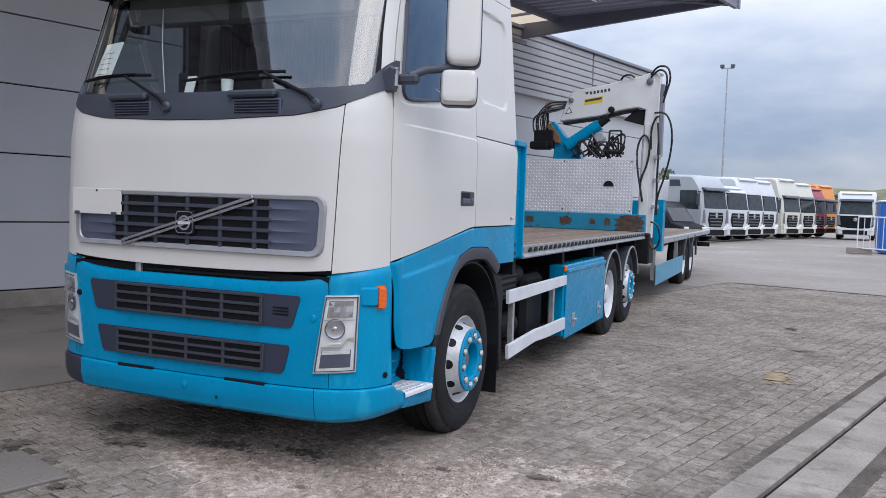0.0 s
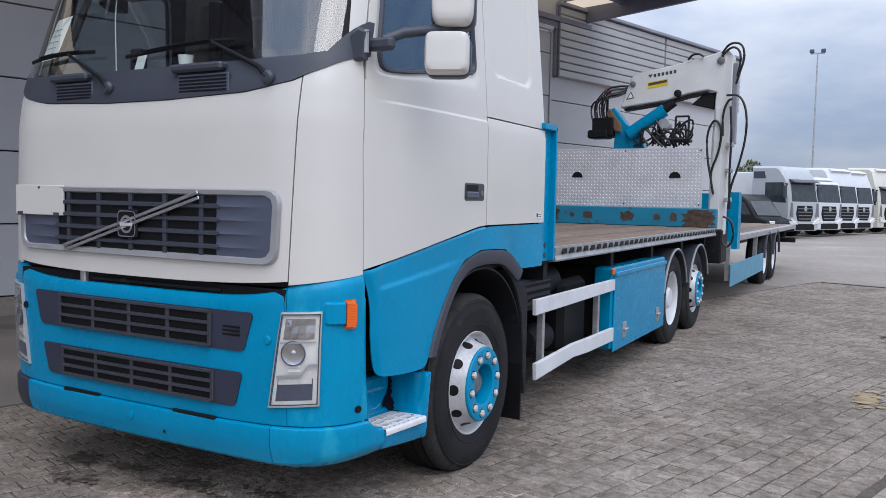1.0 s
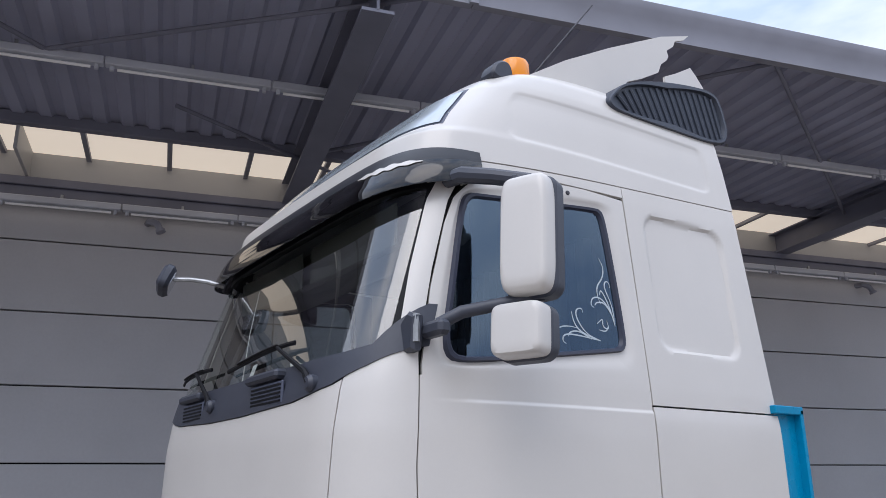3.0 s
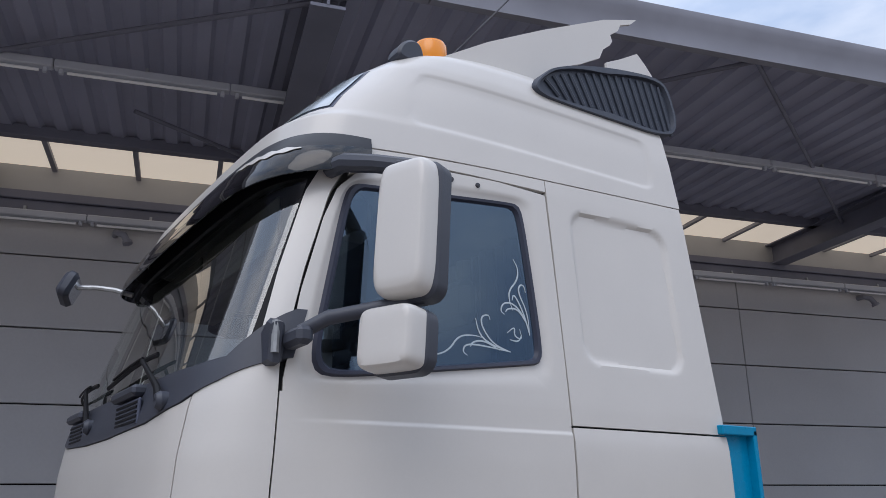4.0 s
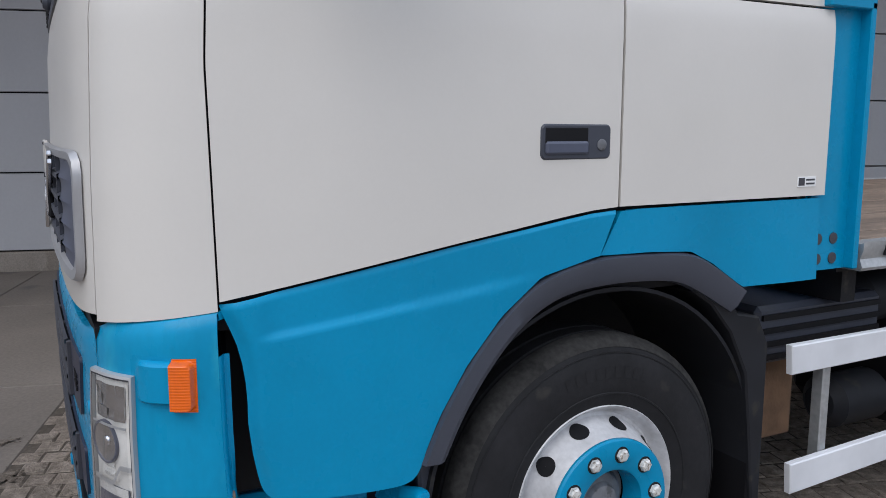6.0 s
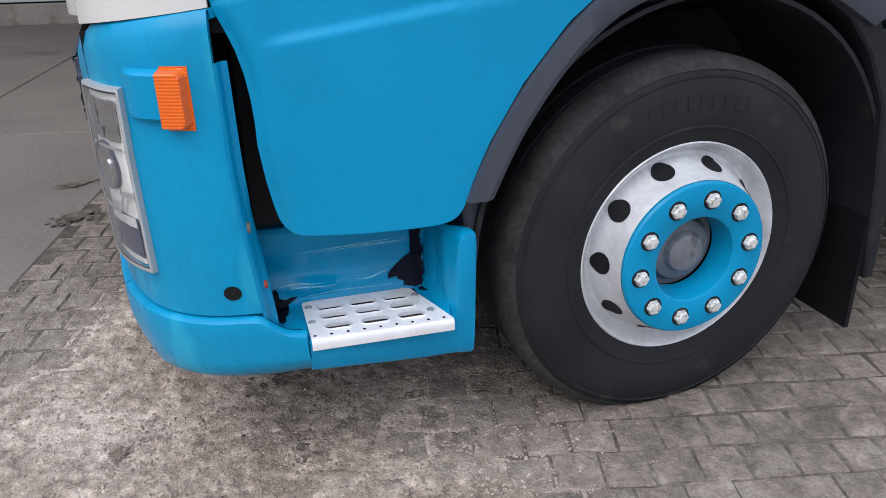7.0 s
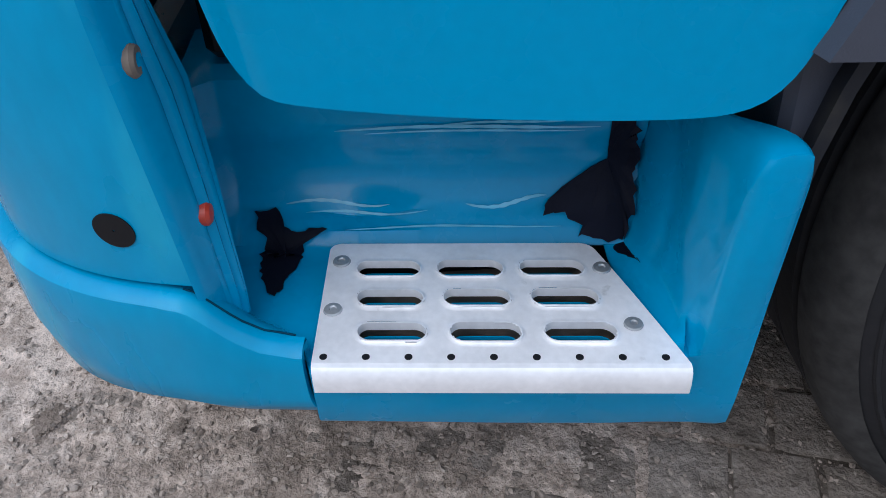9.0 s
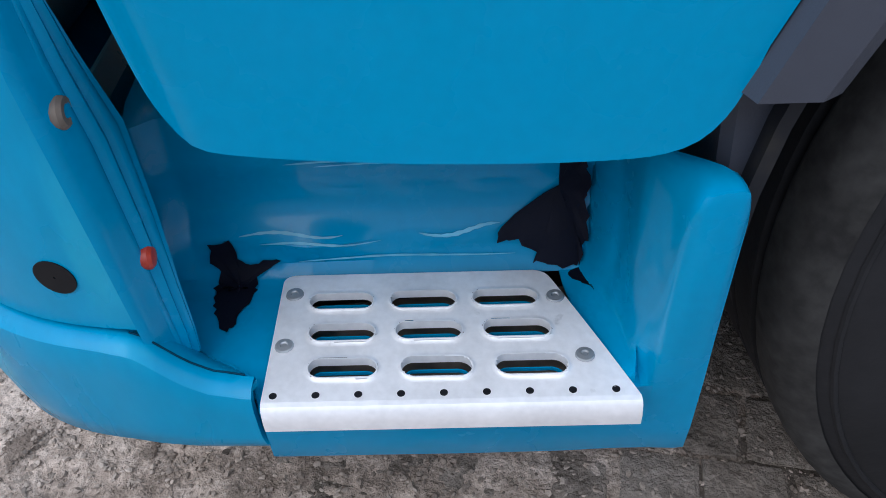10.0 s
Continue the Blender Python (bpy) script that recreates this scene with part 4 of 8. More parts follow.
for a in np.linspace(-A_V, A_V, 81):
    zt, zb = visor_span(a)
    vis.append([cab_at(a, zt + (zb - zt) * q, visor_out(a, zt + (zb - zt) * q)) for q in np.linspace(0, 1, 16)])
visor = part("sun_visor", Shape().sheet([r[6:] for r in vis], 0.006), SMOKED, truck, "dark smoked sun visor with worn white patch")
part("visor_band", Shape().sheet([r[:7] for r in vis], 0.010), VISOR_BAND, visor)
rows = []
for a in np.linspace(0.80, 1.12, 36):
    k = math.sin(math.pi * (a - 0.80) / 0.32) ** 0.5
    w_ = 0.016 * k * (0.8 + 0.3 * math.sin(a * 90))
    rows.append([cab_at(a, 2.945 + 0.03 * (a - 0.9) + w_ * q, visor_out(a, 2.945 + 0.03 * (a - 0.9) + w_ * q) + 0.004) for q in (-1, -0.3, 0.4, 1)])
part("visor_scuff", Shape().sheet(rows, 0.002), WHITE, truck)

# front grille: silver rim, grey slats and a badge
def front_ring(outer, inner, h0, h1):
    rows = []
    for p, q in zip(outer, inner):
        row = []
        for t, h in ((0, h0 * 0.2), (0.15, h0), (0.8, h1), (1, h1 * 0.3)):
            x, z = p[0] * (1 - t) + q[0] * t, p[1] * (1 - t) + q[1] * t
            row.append((x, front_y(x, z) - h, z))
        rows.append(row)
    return rows


def tapered(x0, x1, z0, z1, slant, r):
    """A rounded box narrower at its foot."""
    return [(x + slant * (z - z1) / (z1 - z0) * (1 if x > 0 else -1), z) for x, z in rim_outline(x0, x1, z0, z1, r)]


g_out, g_in = resample(tapered(-0.915, 0.915, 1.245, 1.582, 0.015, 0.06), 120), resample(tapered(-0.872, 0.872, 1.278, 1.552, 0.015, 0.045), 120)
grille = part("grille", Shape().sheet(front_ring(g_out, g_in, 0.022, 0.018), 0.012, closed=True), GRILLE_SILVER, truck, "grey slatted grille with silver rim and diagonal bar")
rows = [[(x, front_y(x, z) - 0.003, z) for z in np.linspace(1.27, 1.56, 6)] for x in np.linspace(-0.88, 0.88, 40)]
part("backing", Shape().sheet(rows, 0.004), BLACK, grille)
for q in range(4):
    z = 1.315 + q * 0.062
    rows = []
    for x in np.linspace(-0.58, 0.58, 40):
        y = front_y(x, z)
        rows.append([(x, y - 0.004, z + 0.014), (x, y - 0.018, z + 0.008), (x, y - 0.018, z - 0.006), (x, y - 0.004, z - 0.011)])
    part("slat", Shape().sheet(rows, 0.0), PLASTIC, grille)
for x in (-0.47, -0.235, 0.0, 0.235, 0.47):
    part("upright", Shape().box(x - 0.013, x + 0.013, front_y(x, 1.4) - 0.013, front_y(x, 1.4), 1.272, 1.556), PLASTIC, grille)
for sg in (1, -1):
    rows = [[(sg * x, front_y(x, z) - 0.016 + 0.010 * abs(math.sin((z - 1.317) / 0.062 * math.pi)) ** 0.6 * float(smoothstep(0.86, 0.60, x)) + 0.006 * float(smoothstep(0.60, 0.86, x)), z) for z in np.linspace(1.272, 1.556, 70)] for x in np.linspace(0.56, 0.875, 12)]
    part("side_blank", Shape().sheet(rows, 0.004), PLASTIC_MID, grille)
ang = math.atan2(0.293, 0.974)
bar = Shape()
for off in (-0.0125, 0.0125):
    m = Matrix.Translation((-0.008, 0.020, 1.41)) @ Matrix.Rotation(-ang, 4, "Y")
    bar.box(-0.50, 0.50, -0.022, -0.008, off - 0.0085, off + 0.0085, 0.003, m)
part("diagonal_bar", bar, CHROME, grille)
badge = part("badge", Shape().box(-0.075, 0.06, 0.0, 0.024, 1.335, 1.475, 0.008), BLACK, grille, "square black badge with chrome ring")
part("badge_rim", Shape().sheet([[(-0.0075 + dx * k, -0.002, 1.405 + dz * k) for k in (0.93, 1.0)] for dx, dz in [(0.062 * math.copysign(abs(math.cos(t)) ** 0.3, math.cos(t)), 0.064 * math.copysign(abs(math.sin(t)) ** 0.3, math.sin(t))) for t in np.linspace(0, 2 * math.pi, 48)[:-1]]], 0.004, ref=(0, 3, 1.4), closed=True), CHROME, badge)
part("ring", Shape().sheet([[(-0.0075 + r * math.cos(t), -0.003, 1.402 + r * math.sin(t)) for r in (0.032, 0.044)] for t in np.linspace(0, 2 * math.pi, 40)[:-1]], 0.004, ref=(0, 3, 1.4), closed=True), CHROME, badge)
part("band", Shape().box(-0.05, 0.035, -0.006, -0.001, 1.394, 1.410), SILVER, badge)
# blank plate on the grille's corner
pl = part("blank_plate", Shape().box(-0.90, -0.505, 0.014, 0.026, 1.43, 1.588, 0.003), WHITE, truck, "blank white plate fixed over grille corner")
part("screw", Shape().lathe([(0.008, 0), (0.006, -0.004), (0, -0.005)], "y", (-0.70, 0.014, 1.575), 10), INK, pl)
for x in (-0.86, -0.56):
    part("clip", Shape().box(x - 0.02, x + 0.02, 0.010, 0.016, 1.425, 1.445), INK, pl)

# gap under the white panel: dark void with pipes
part("front_void", Shape().box(-0.93, 0.93, 0.07, 0.2, 1.0, 1.14), BLACK, truck)
part("latch_bar", Shape().box(-0.35, 0.55, 0.06, 0.085, 1.10, 1.125, 0.006), CHASSIS, truck)
part("latch_hook", Shape().box(-0.42, -0.38, 0.046, 0.086, 1.07, 1.16, 0.006), STEEL, truck)

# bumper: one turquoise moulding with two grille openings, and a lower apron
def bumper_top(a):
    t = min(1.0, abs(a) / A_SEAM)
    if abs(a) > A_SEAM:
        return 1.143 + 0.010 * float(smoothstep(A_SEAM, A_SEAM + 0.05, abs(a))) + 0.043 * (abs(a) - A_SEAM) / (A_DOOR - A_SEAM)
    return 1.088 + 0.055 * t ** 6


def edge_cut(z):
    return float(np.interp(z, [0.50, 0.63, 0.77, 0.95, 1.12], [0.0, 0.009, 0.020, 0.022, 0.024]))


def bump_skin(a0, a1, lo, hi, na, nz, out=0.0):
    rows = []
    for a in np.linspace(a0, a1, na + 1):
        zl, zh = lo(a), hi(a)
        row = []
        for j in range(nz + 1):
            z = zl + (zh - zl) * j / nz
            # the corner's trailing edge leans forward towards its top
            cut = edge_cut(z) * max(0.0, (abs(a) - A_SEAM) / (A_BC - A_SEAM))
            # the upper edge is rolled in
            roll = 0.012 * max(0.0, 1 - (zh - z) / 0.045) ** 2
            row.append(cab_at(math.copysign(abs(a) - cut, a), z, out + corner_out(a) - roll))
        x, y, z = row[-1]
        row.append((x * 0.997, y + 0.004, z + 0.004))
        row.append((x * 0.985, y + 0.02, z + 0.006))
        rows.append(row)
    return rows


A_BC = float(np.interp(0.345, CY, ARC))
b_lo = lambda a: 0.515 + 0.02 * (abs(a) / A_BC) ** 2
part("bumper", Shape().sheet(bump_skin(-A_SEAM, A_SEAM, b_lo, bumper_top, 60, 20), 0.02), BLUE, truck, "turquoise front bumper moulding")
for sg in (1, -1):
    rows = bump_skin(sg * (A_SEAM + 0.003), sg * A_BC, b_lo, bumper_top, 24, 20)
    part("bumper_corner", Shape().sheet(rows, 0.02), BLUE_DUSTY, truck, "turquoise bumper corner moulding")
A_AP = arc_of_x(0.86)
A_TIP = float(np.interp(0.432, CY, ARC))


def apron_lo(a):
    return 0.318 + 0.040 * float(smoothstep(A_AP, A_TIP, abs(a)))


LIP = []


def apron(a0, a1, n, tip=False):
    rows = []
    for a in np.linspace(a0, a1, n):
        zb, zt = apron_lo(a), b_lo(min(abs(a), A_BC)) - 0.006
        y = cab_at(a, 0.5)[1]
        flare = (0.016 * float(smoothstep(0.30, 0.43, y)) + corner_out(a) * (1 - 0.8 * float(smoothstep(0.33, 0.43, y)))) if tip else corner_out(a)
        ch = 0.030 + 0.02 * float(smoothstep(A_AP, A_TIP, abs(a)))
        row = [cab_at(a, zb - 0.01, -0.06), cab_at(a, zb, -0.025 + flare), cab_at(a, zb + ch * 0.45, 0.0 + flare)]
        if tip and y > 0.325:
            # past the bumper the lip sinks towards the step and its inner slope shows
            d = float(np.interp(y, [0.325, 0.348, 0.362, 0.385, 0.405, 0.437], [0.0, 0.001, 0.012, 0.034, 0.046, 0.052]))
            zt -= d
        row += [cab_at(a, z, 0.018 + flare) for z in np.linspace(zb + ch, zt - 0.022, 6)]
        row += [cab_at(a, zt - 0.008, 0.0155 + flare), cab_at(a, zt - 0.001, 0.008 + flare), cab_at(a, zt + 0.001, -0.004 + flare)]
        if tip and y > 0.322:
            LIP.append(Vector(row[-1]))
        if tip and y > 0.325:
            xs = float(np.interp(y, [0.323, 0.335, 0.35, 0.37, 0.40, 0.422, 0.437], [1.075, 1.098, 1.119, 1.147, 1.17, 1.184, 1.206]))
            x1 = row[-1][0]
            for t in (0.3, 0.6, 0.85, 1.0):
                row.append((x1 + (xs - x1) * t, y, zt + (0.467 - zt) * t ** 1.7 if zt > 0.467 else zt))
        else:
            p = cab_at(a, zt + 0.001, -0.012)
            row += [p, cab_at(a, zt, -0.028), cab_at(a, zt - 0.002, -0.055), cab_at(a, zt - 0.004, -0.085)]
        rows.append(row)
    return Shape().sheet(rows, 0.008)


part("apron", apron(-A_AP + 0.003, A_AP - 0.002, 50), BLUE, truck)
part("apron_corner", apron(A_AP + 0.002, A_TIP, 60, True), BLUE_DUSTY, truck)
part("apron_corner", apron(-A_BC, -A_AP, 30), NAVY, truck, "unpainted dark grey bumper corner")
for x in (-0.395, 0.41):
    part("apron_slot", Shape().box(x - 0.14, x + 0.14, front_y(x, 0.52) - 0.012, front_y(x, 0.52) + 0.01, 0.498, 0.522, 0.004), BLACK, truck)
part("tow_cover", Shape().lathe([(0.022, 0), (0.022, -0.006), (0.016, -0.009), (0, -0.009)], "y", (-0.01, 0.026, 0.45), 20), BLUE, truck)
part("apron_hole", Shape().lathe([(0.008, 0), (0.008, -0.002), (0, -0.002)], "y", (0.22, 0.030, 0.40), 10), BLACK, truck)
for sg in (1, -1):
    if sg > 0:
        ring = [[cab_at(float(np.interp(0.288 + r * math.cos(t), CY, ARC)), 0.590 + r * 0.95 * math.sin(t), 0.0192) for r in (0.001, 0.0185)] for t in np.linspace(0, 2 * math.pi, 29)[:-1]]
        part("bumper_hole", Shape().sheet(ring, 0.001, closed=True), BLACK, truck)


SLAT = material("slat_plastic", (0.042, 0.045, 0.058), 0.4, vary=0.06, scale=4, fine=0.03)


def bumper_grille(z0, z1, hw_top, hw_bot, inner_l, inner_r, nm):
    zs = z0 + (z1 - z0) * (0.5 - 0.5 * np.cos(np.pi * np.linspace(0, 1, 20)))
    rows = []
    for x_t in np.linspace(-1, 1, 60):
        row = []
        for z in zs:
            hw = hw_bot + (hw_top - hw_bot) * (z - z0) / (z1 - z0)
            rr = 0.024
            dz = max(0, rr - (z1 - z), rr - (z - z0))
            hw -= rr - math.sqrt(max(0, rr * rr - dz * dz))
            x = x_t * hw
            row.append((x, front_y(x, z) - 0.008, z))
        rows.append(row)
    gr = part("bumper_grille", Shape().sheet(rows, 0.01), NAVY, truck, "dark grey bumper grille insert")
    part("mesh_field", Shape().sheet([[(x, front_y(x, z) - 0.0105, z) for z in np.linspace(z0 + 0.012, z1 - 0.012, 4)] for x in np.linspace(-inner_l, inner_r, 30)], 0.001), BLACK, gr)
    hgt = (z1 - z0 - 0.024)
    for q in range(4):
        z = z0 + 0.012 + hgt * q / 3
        part("slat", Shape().sheet([[(x, front_y(x, z) - h, z + dz) for dz, h in ((-0.009, 0.011), (-0.006, 0.024), (0.005, 0.024), (0.009, 0.014))] for x in np.linspace(-inner_l, inner_r, 30)], 0.0), SLAT, gr)
    for q in range(5):
        x = -inner_l + (inner_r + inner_l) * q / 4
        part("upright", Shape().box(x - 0.011, x + 0.011, front_y(x, z0) - 0.022, front_y(x, z0), z0 + 0.008, z1 - 0.008, 0.003), SLAT, gr)
    return gr


up_g = bumper_grille(0.846, 1.028, 0.775, 0.72, 0.545, 0.525, "upper")
bumper_grille(0.585, 0.748, 0.71, 0.665, 0.535, 0.535, "lower")
for q in range(3):
    part("louvre", Shape().box(0.60, 0.70, front_y(0.65, 0.93) - 0.011, front_y(0.65, 0.93) - 0.006, 0.915 + q * 0.018, 0.924 + q * 0.018), BLACK, up_g)
part("sensor", Shape().lathe([(0.02, 0), (0.018, -0.008), (0, -0.009)], "y", (-0.88, front_y(0.88, 0.9), 0.93), 16), BLACK, truck)
part("sensor", Shape().lathe([(0.022, 0), (0.018, -0.006), (0, -0.008)], "y", (0.845, front_y(0.845, 0.9), 0.91), 16), BLUE, truck)

# headlights
LAMP_SATIN = material("satin_reflector", (0.84, 0.82, 0.78), 0.25, metal=0.15, vary=0.1, scale=14)
BEZEL = material("silver_bezel", (0.45, 0.455, 0.465), 0.35, metal=0.3, vary=0.06, scale=9)
for sg in (1, -1):
    aa = lambda x: float(np.interp(x, CX, ARC))

    def hl_pt(u, w, out):
        zt = 1.042 + 0.008 * u
        zb = 0.602 + 0.022 * u
        z = zb + (zt - zb) * w
        xl = 0.850 + 0.068 * w
        xr = 1.068 + 0.010 * w
        ax = aa(xl + (xr - xl) * u)
        return (np.array(cab_at(ax, z, (out + 0.010 if out else 0.0) + corner_out(ax))) * [sg, 1, 1])
    ringp = [(u, 0) for u in np.linspace(0, 1, 14)[:-1]] + [(1, w) for w in np.linspace(0, 1, 24)[:-1]] + [(u, 1) for u in np.linspace(1, 0, 14)[:-1]] + [(0, w) for w in np.linspace(1, 0, 24)[:-1]]

    def inset(u, w, d):
        # keeps the bezel's width even on all four sides
        return 0.5 + (u - 0.5) * (1 - 2 * d * 1.4), 0.5 + (w - 0.5) * (1 - 2 * d)
    hl = part("headlight", Shape().sheet([[hl_pt(*inset(u, w, d), h) for d, h in ((0.0, 0.0), (0.004, 0.004), (0.020, 0.006), (0.024, 0.003))] for u, w in ringp], 0.004, closed=True), BEZEL, truck, "clear headlight in silver bezel")
    part("seal", Shape().sheet([[hl_pt(*inset(u, w, d), 0.0035) for d in (0.023, 0.033)] for u, w in ringp], 0.001, closed=True), INK, hl)
    part("bowl", Shape().sheet([[hl_pt(u, w, -0.0075) for w in np.linspace(0.03, 0.97, 14)] for u in np.linspace(0.05, 0.95, 8)], 0.001), LAMP_SATIN, hl)
    # faceted upper lamp in a dark rim, round main lamp, dark lower lamp
    part("lamp_rim", Shape().sheet([[hl_pt(u, w, -0.0062) for w in np.linspace(0.695, 0.945, 8)] for u in np.linspace(0.11, 0.89, 8)], 0.001), LAMP_SATIN, hl)
    fr_ = random.Random(31)
    for q in range(4):
        for k in range(3):
            ua, ub = 0.15 + 0.18 * q, 0.15 + 0.18 * (q + 1)
            wa, wb = 0.715 + 0.071 * k, 0.715 + 0.071 * (k + 1)
            dep = [[-0.0045 + 0.006 * fr_.random() for _ in range(2)] for _ in range(2)]
            part("facet", Shape().sheet([[hl_pt(ua + (ub - ua) * e, wa + (wb - wa) * g, dep[e][g]) for g in (0, 1)] for e in (0, 1)], 0.001), CHROME, hl)
    part("divider", Shape().sheet([[hl_pt(u, w, 0.003) for w in (0.675, 0.69)] for u in np.linspace(0.10, 0.90, 6)], 0.001), BEZEL, hl)
    part("divider", Shape().sheet([[hl_pt(u, w + 0.11 * float(smoothstep(0.62, 0.80, u)), 0.004) for w in (0.315, 0.345)] for u in np.linspace(0.12, 0.95, 16)], 0.001), BEZEL, hl)
    for q in range(5):
        part("flute", Shape().sheet([[hl_pt(u, w, -0.004 + 0.004 * math.sin(math.pi * (w - 0.355) / 0.09)) for w in np.linspace(0.355, 0.445, 5)] for u in (0.36 + 0.055 * q, 0.395 + 0.055 * q)], 0.001), LAMP_BACK, hl)
    part("lower_reflector", Shape().sheet([[hl_pt(u, w, -0.004 - 0.0025 * math.sin(math.pi * (u - 0.14) / 0.74)) for w in np.linspace(0.07, 0.30, 6)] for u in np.linspace(0.14, 0.88, 9)], 0.001), PLASTIC_MID, hl)
    part("lower_lamp", Shape().sheet([[hl_pt(u, w, -0.003) for w in np.linspace(0.245, 0.30, 4)] for u in np.linspace(0.16, 0.86, 6)], 0.001), LAMP_BACK, hl)
    cpt = hl_pt(0.44, 0.57, -0.004)
    rz = Matrix.Translation(Vector(cpt)) @ Matrix.Rotation(radians(24 * sg), 4, "Z")
    for nm, prof, mt in (("lamp_ring", [(0.056, 0.002), (0.056, -0.006), (0.051, -0.007), (0.049, 0.0)], PLASTIC_MID), ("main_lamp", [(0.050, -0.004), (0.045, -0.0025), (0.032, -0.001), (0.014, -0.0005), (0.012, -0.004), (0.007, -0.006), (0, -0.0065)], CHROME)):
        bulb = Shape().lathe(prof, "y", (0, 0, 0), 28)
        bulb.f = [f for f in bulb.f if len(f) <= 4]
        bulb.v = [tuple(rz @ Vector(p)) for p in bulb.v]
        part(nm, bulb, mt, hl)
    cov = part("cover", Shape().sheet([[hl_pt(u, w, 0.009) for w in np.linspace(0.03, 0.97, 14)] for u in np.linspace(0.06, 0.94, 9)], 0.0), LENS, hl)
    cov.visible_shadow = False
    # side marker on a moulded block
    def raised(y, z, y0, y1, z0, z1, h):
        r = 0.018
        dy, dz = max(y0 + r - y, y - y1 + r, 0), max(z0 + r - z, z - z1 + r, 0)
        return h * float(smoothstep(r, r * 0.55, math.hypot(dy, dz)))
    def on_corner(y, z, h):
        av = float(np.interp(y, CY, ARC))
        return np.array(cab_at(av, z, h + corner_out(av))) * [sg, 1, 1]
    blk = Shape().sheet([[on_corner(y, z, 0.001 + raised(y, z, 0.150, 0.26, 0.985, 1.092, 0.020 * float(smoothstep(0.13, 0.19, y)))) for z in np.linspace(0.975, 1.102, 26)] for y in np.linspace(0.140, 0.222, 22)], 0.01)
    part("marker_block", blk, BLUE, truck)
    mk = Shape().sheet([[on_corner(y, z, 0.002 + raised(y, z, 0.18, 0.272, 0.970, 1.094, 0.026) + 0.0004 * math.sin(z * 900)) for z in np.linspace(0.967, 1.097, 90)] for y in np.linspace(0.224, 0.275, 20)], 0.01)
    part("side_marker", mk, ORANGE, truck, "orange indicator lens")

# turquoise lower skirts with crease, wheel arch trims
ARCH_OUT = [(0.828, 0.748), (0.882, 0.870), (0.965, 1.003), (1.070, 1.127), (1.198, 1.226), (1.389, 1.271), (1.588, 1.270), (1.759, 1.259), (1.859, 1.213), (2.0, 1.123)]
ARCH_IN = [(0.897, 0.748), (0.956, 0.870), (1.040, 0.992), (1.15, 1.107), (1.276, 1.170), (1.445, 1.185), (1.60, 1.180), (1.70, 1.170), (1.79, 1.13), (1.93, 1.05)]


def arch_height(y):
    return float(np.interp(y, [p[0] for p in ARCH_OUT], [p[1] for p in ARCH_OUT]))


FOOT = resample(chaikin([(0.402, 0.80), (0.409, 0.765), (0.417, 0.738), (0.438, 0.717), (0.492, 0.709), (0.615, 0.700), (0.745, 0.697), (0.795, 0.702), (0.822, 0.724), (0.84, 0.772)], 3), 60, False)


def SKIRT_FOOT(t):
    k = np.linspace(0, 1, 60)
    return float(np.interp(t, k, FOOT[:, 0])), float(np.interp(t, k, FOOT[:, 1]))


def skirt_bow(z):
    """How far the front edge of the skirt stands off a straight slant."""
    return float(np.interp(z, [0.74, 0.785, 0.84, 0.92, 0.97, 1.02, 1.07, 1.12, 1.16, 1.20, 1.22], [0.0, 0.0, 0.0, 0.005, 0.014, 0.020, 0.022, 0.019, 0.011, 0.001, 0.0]))


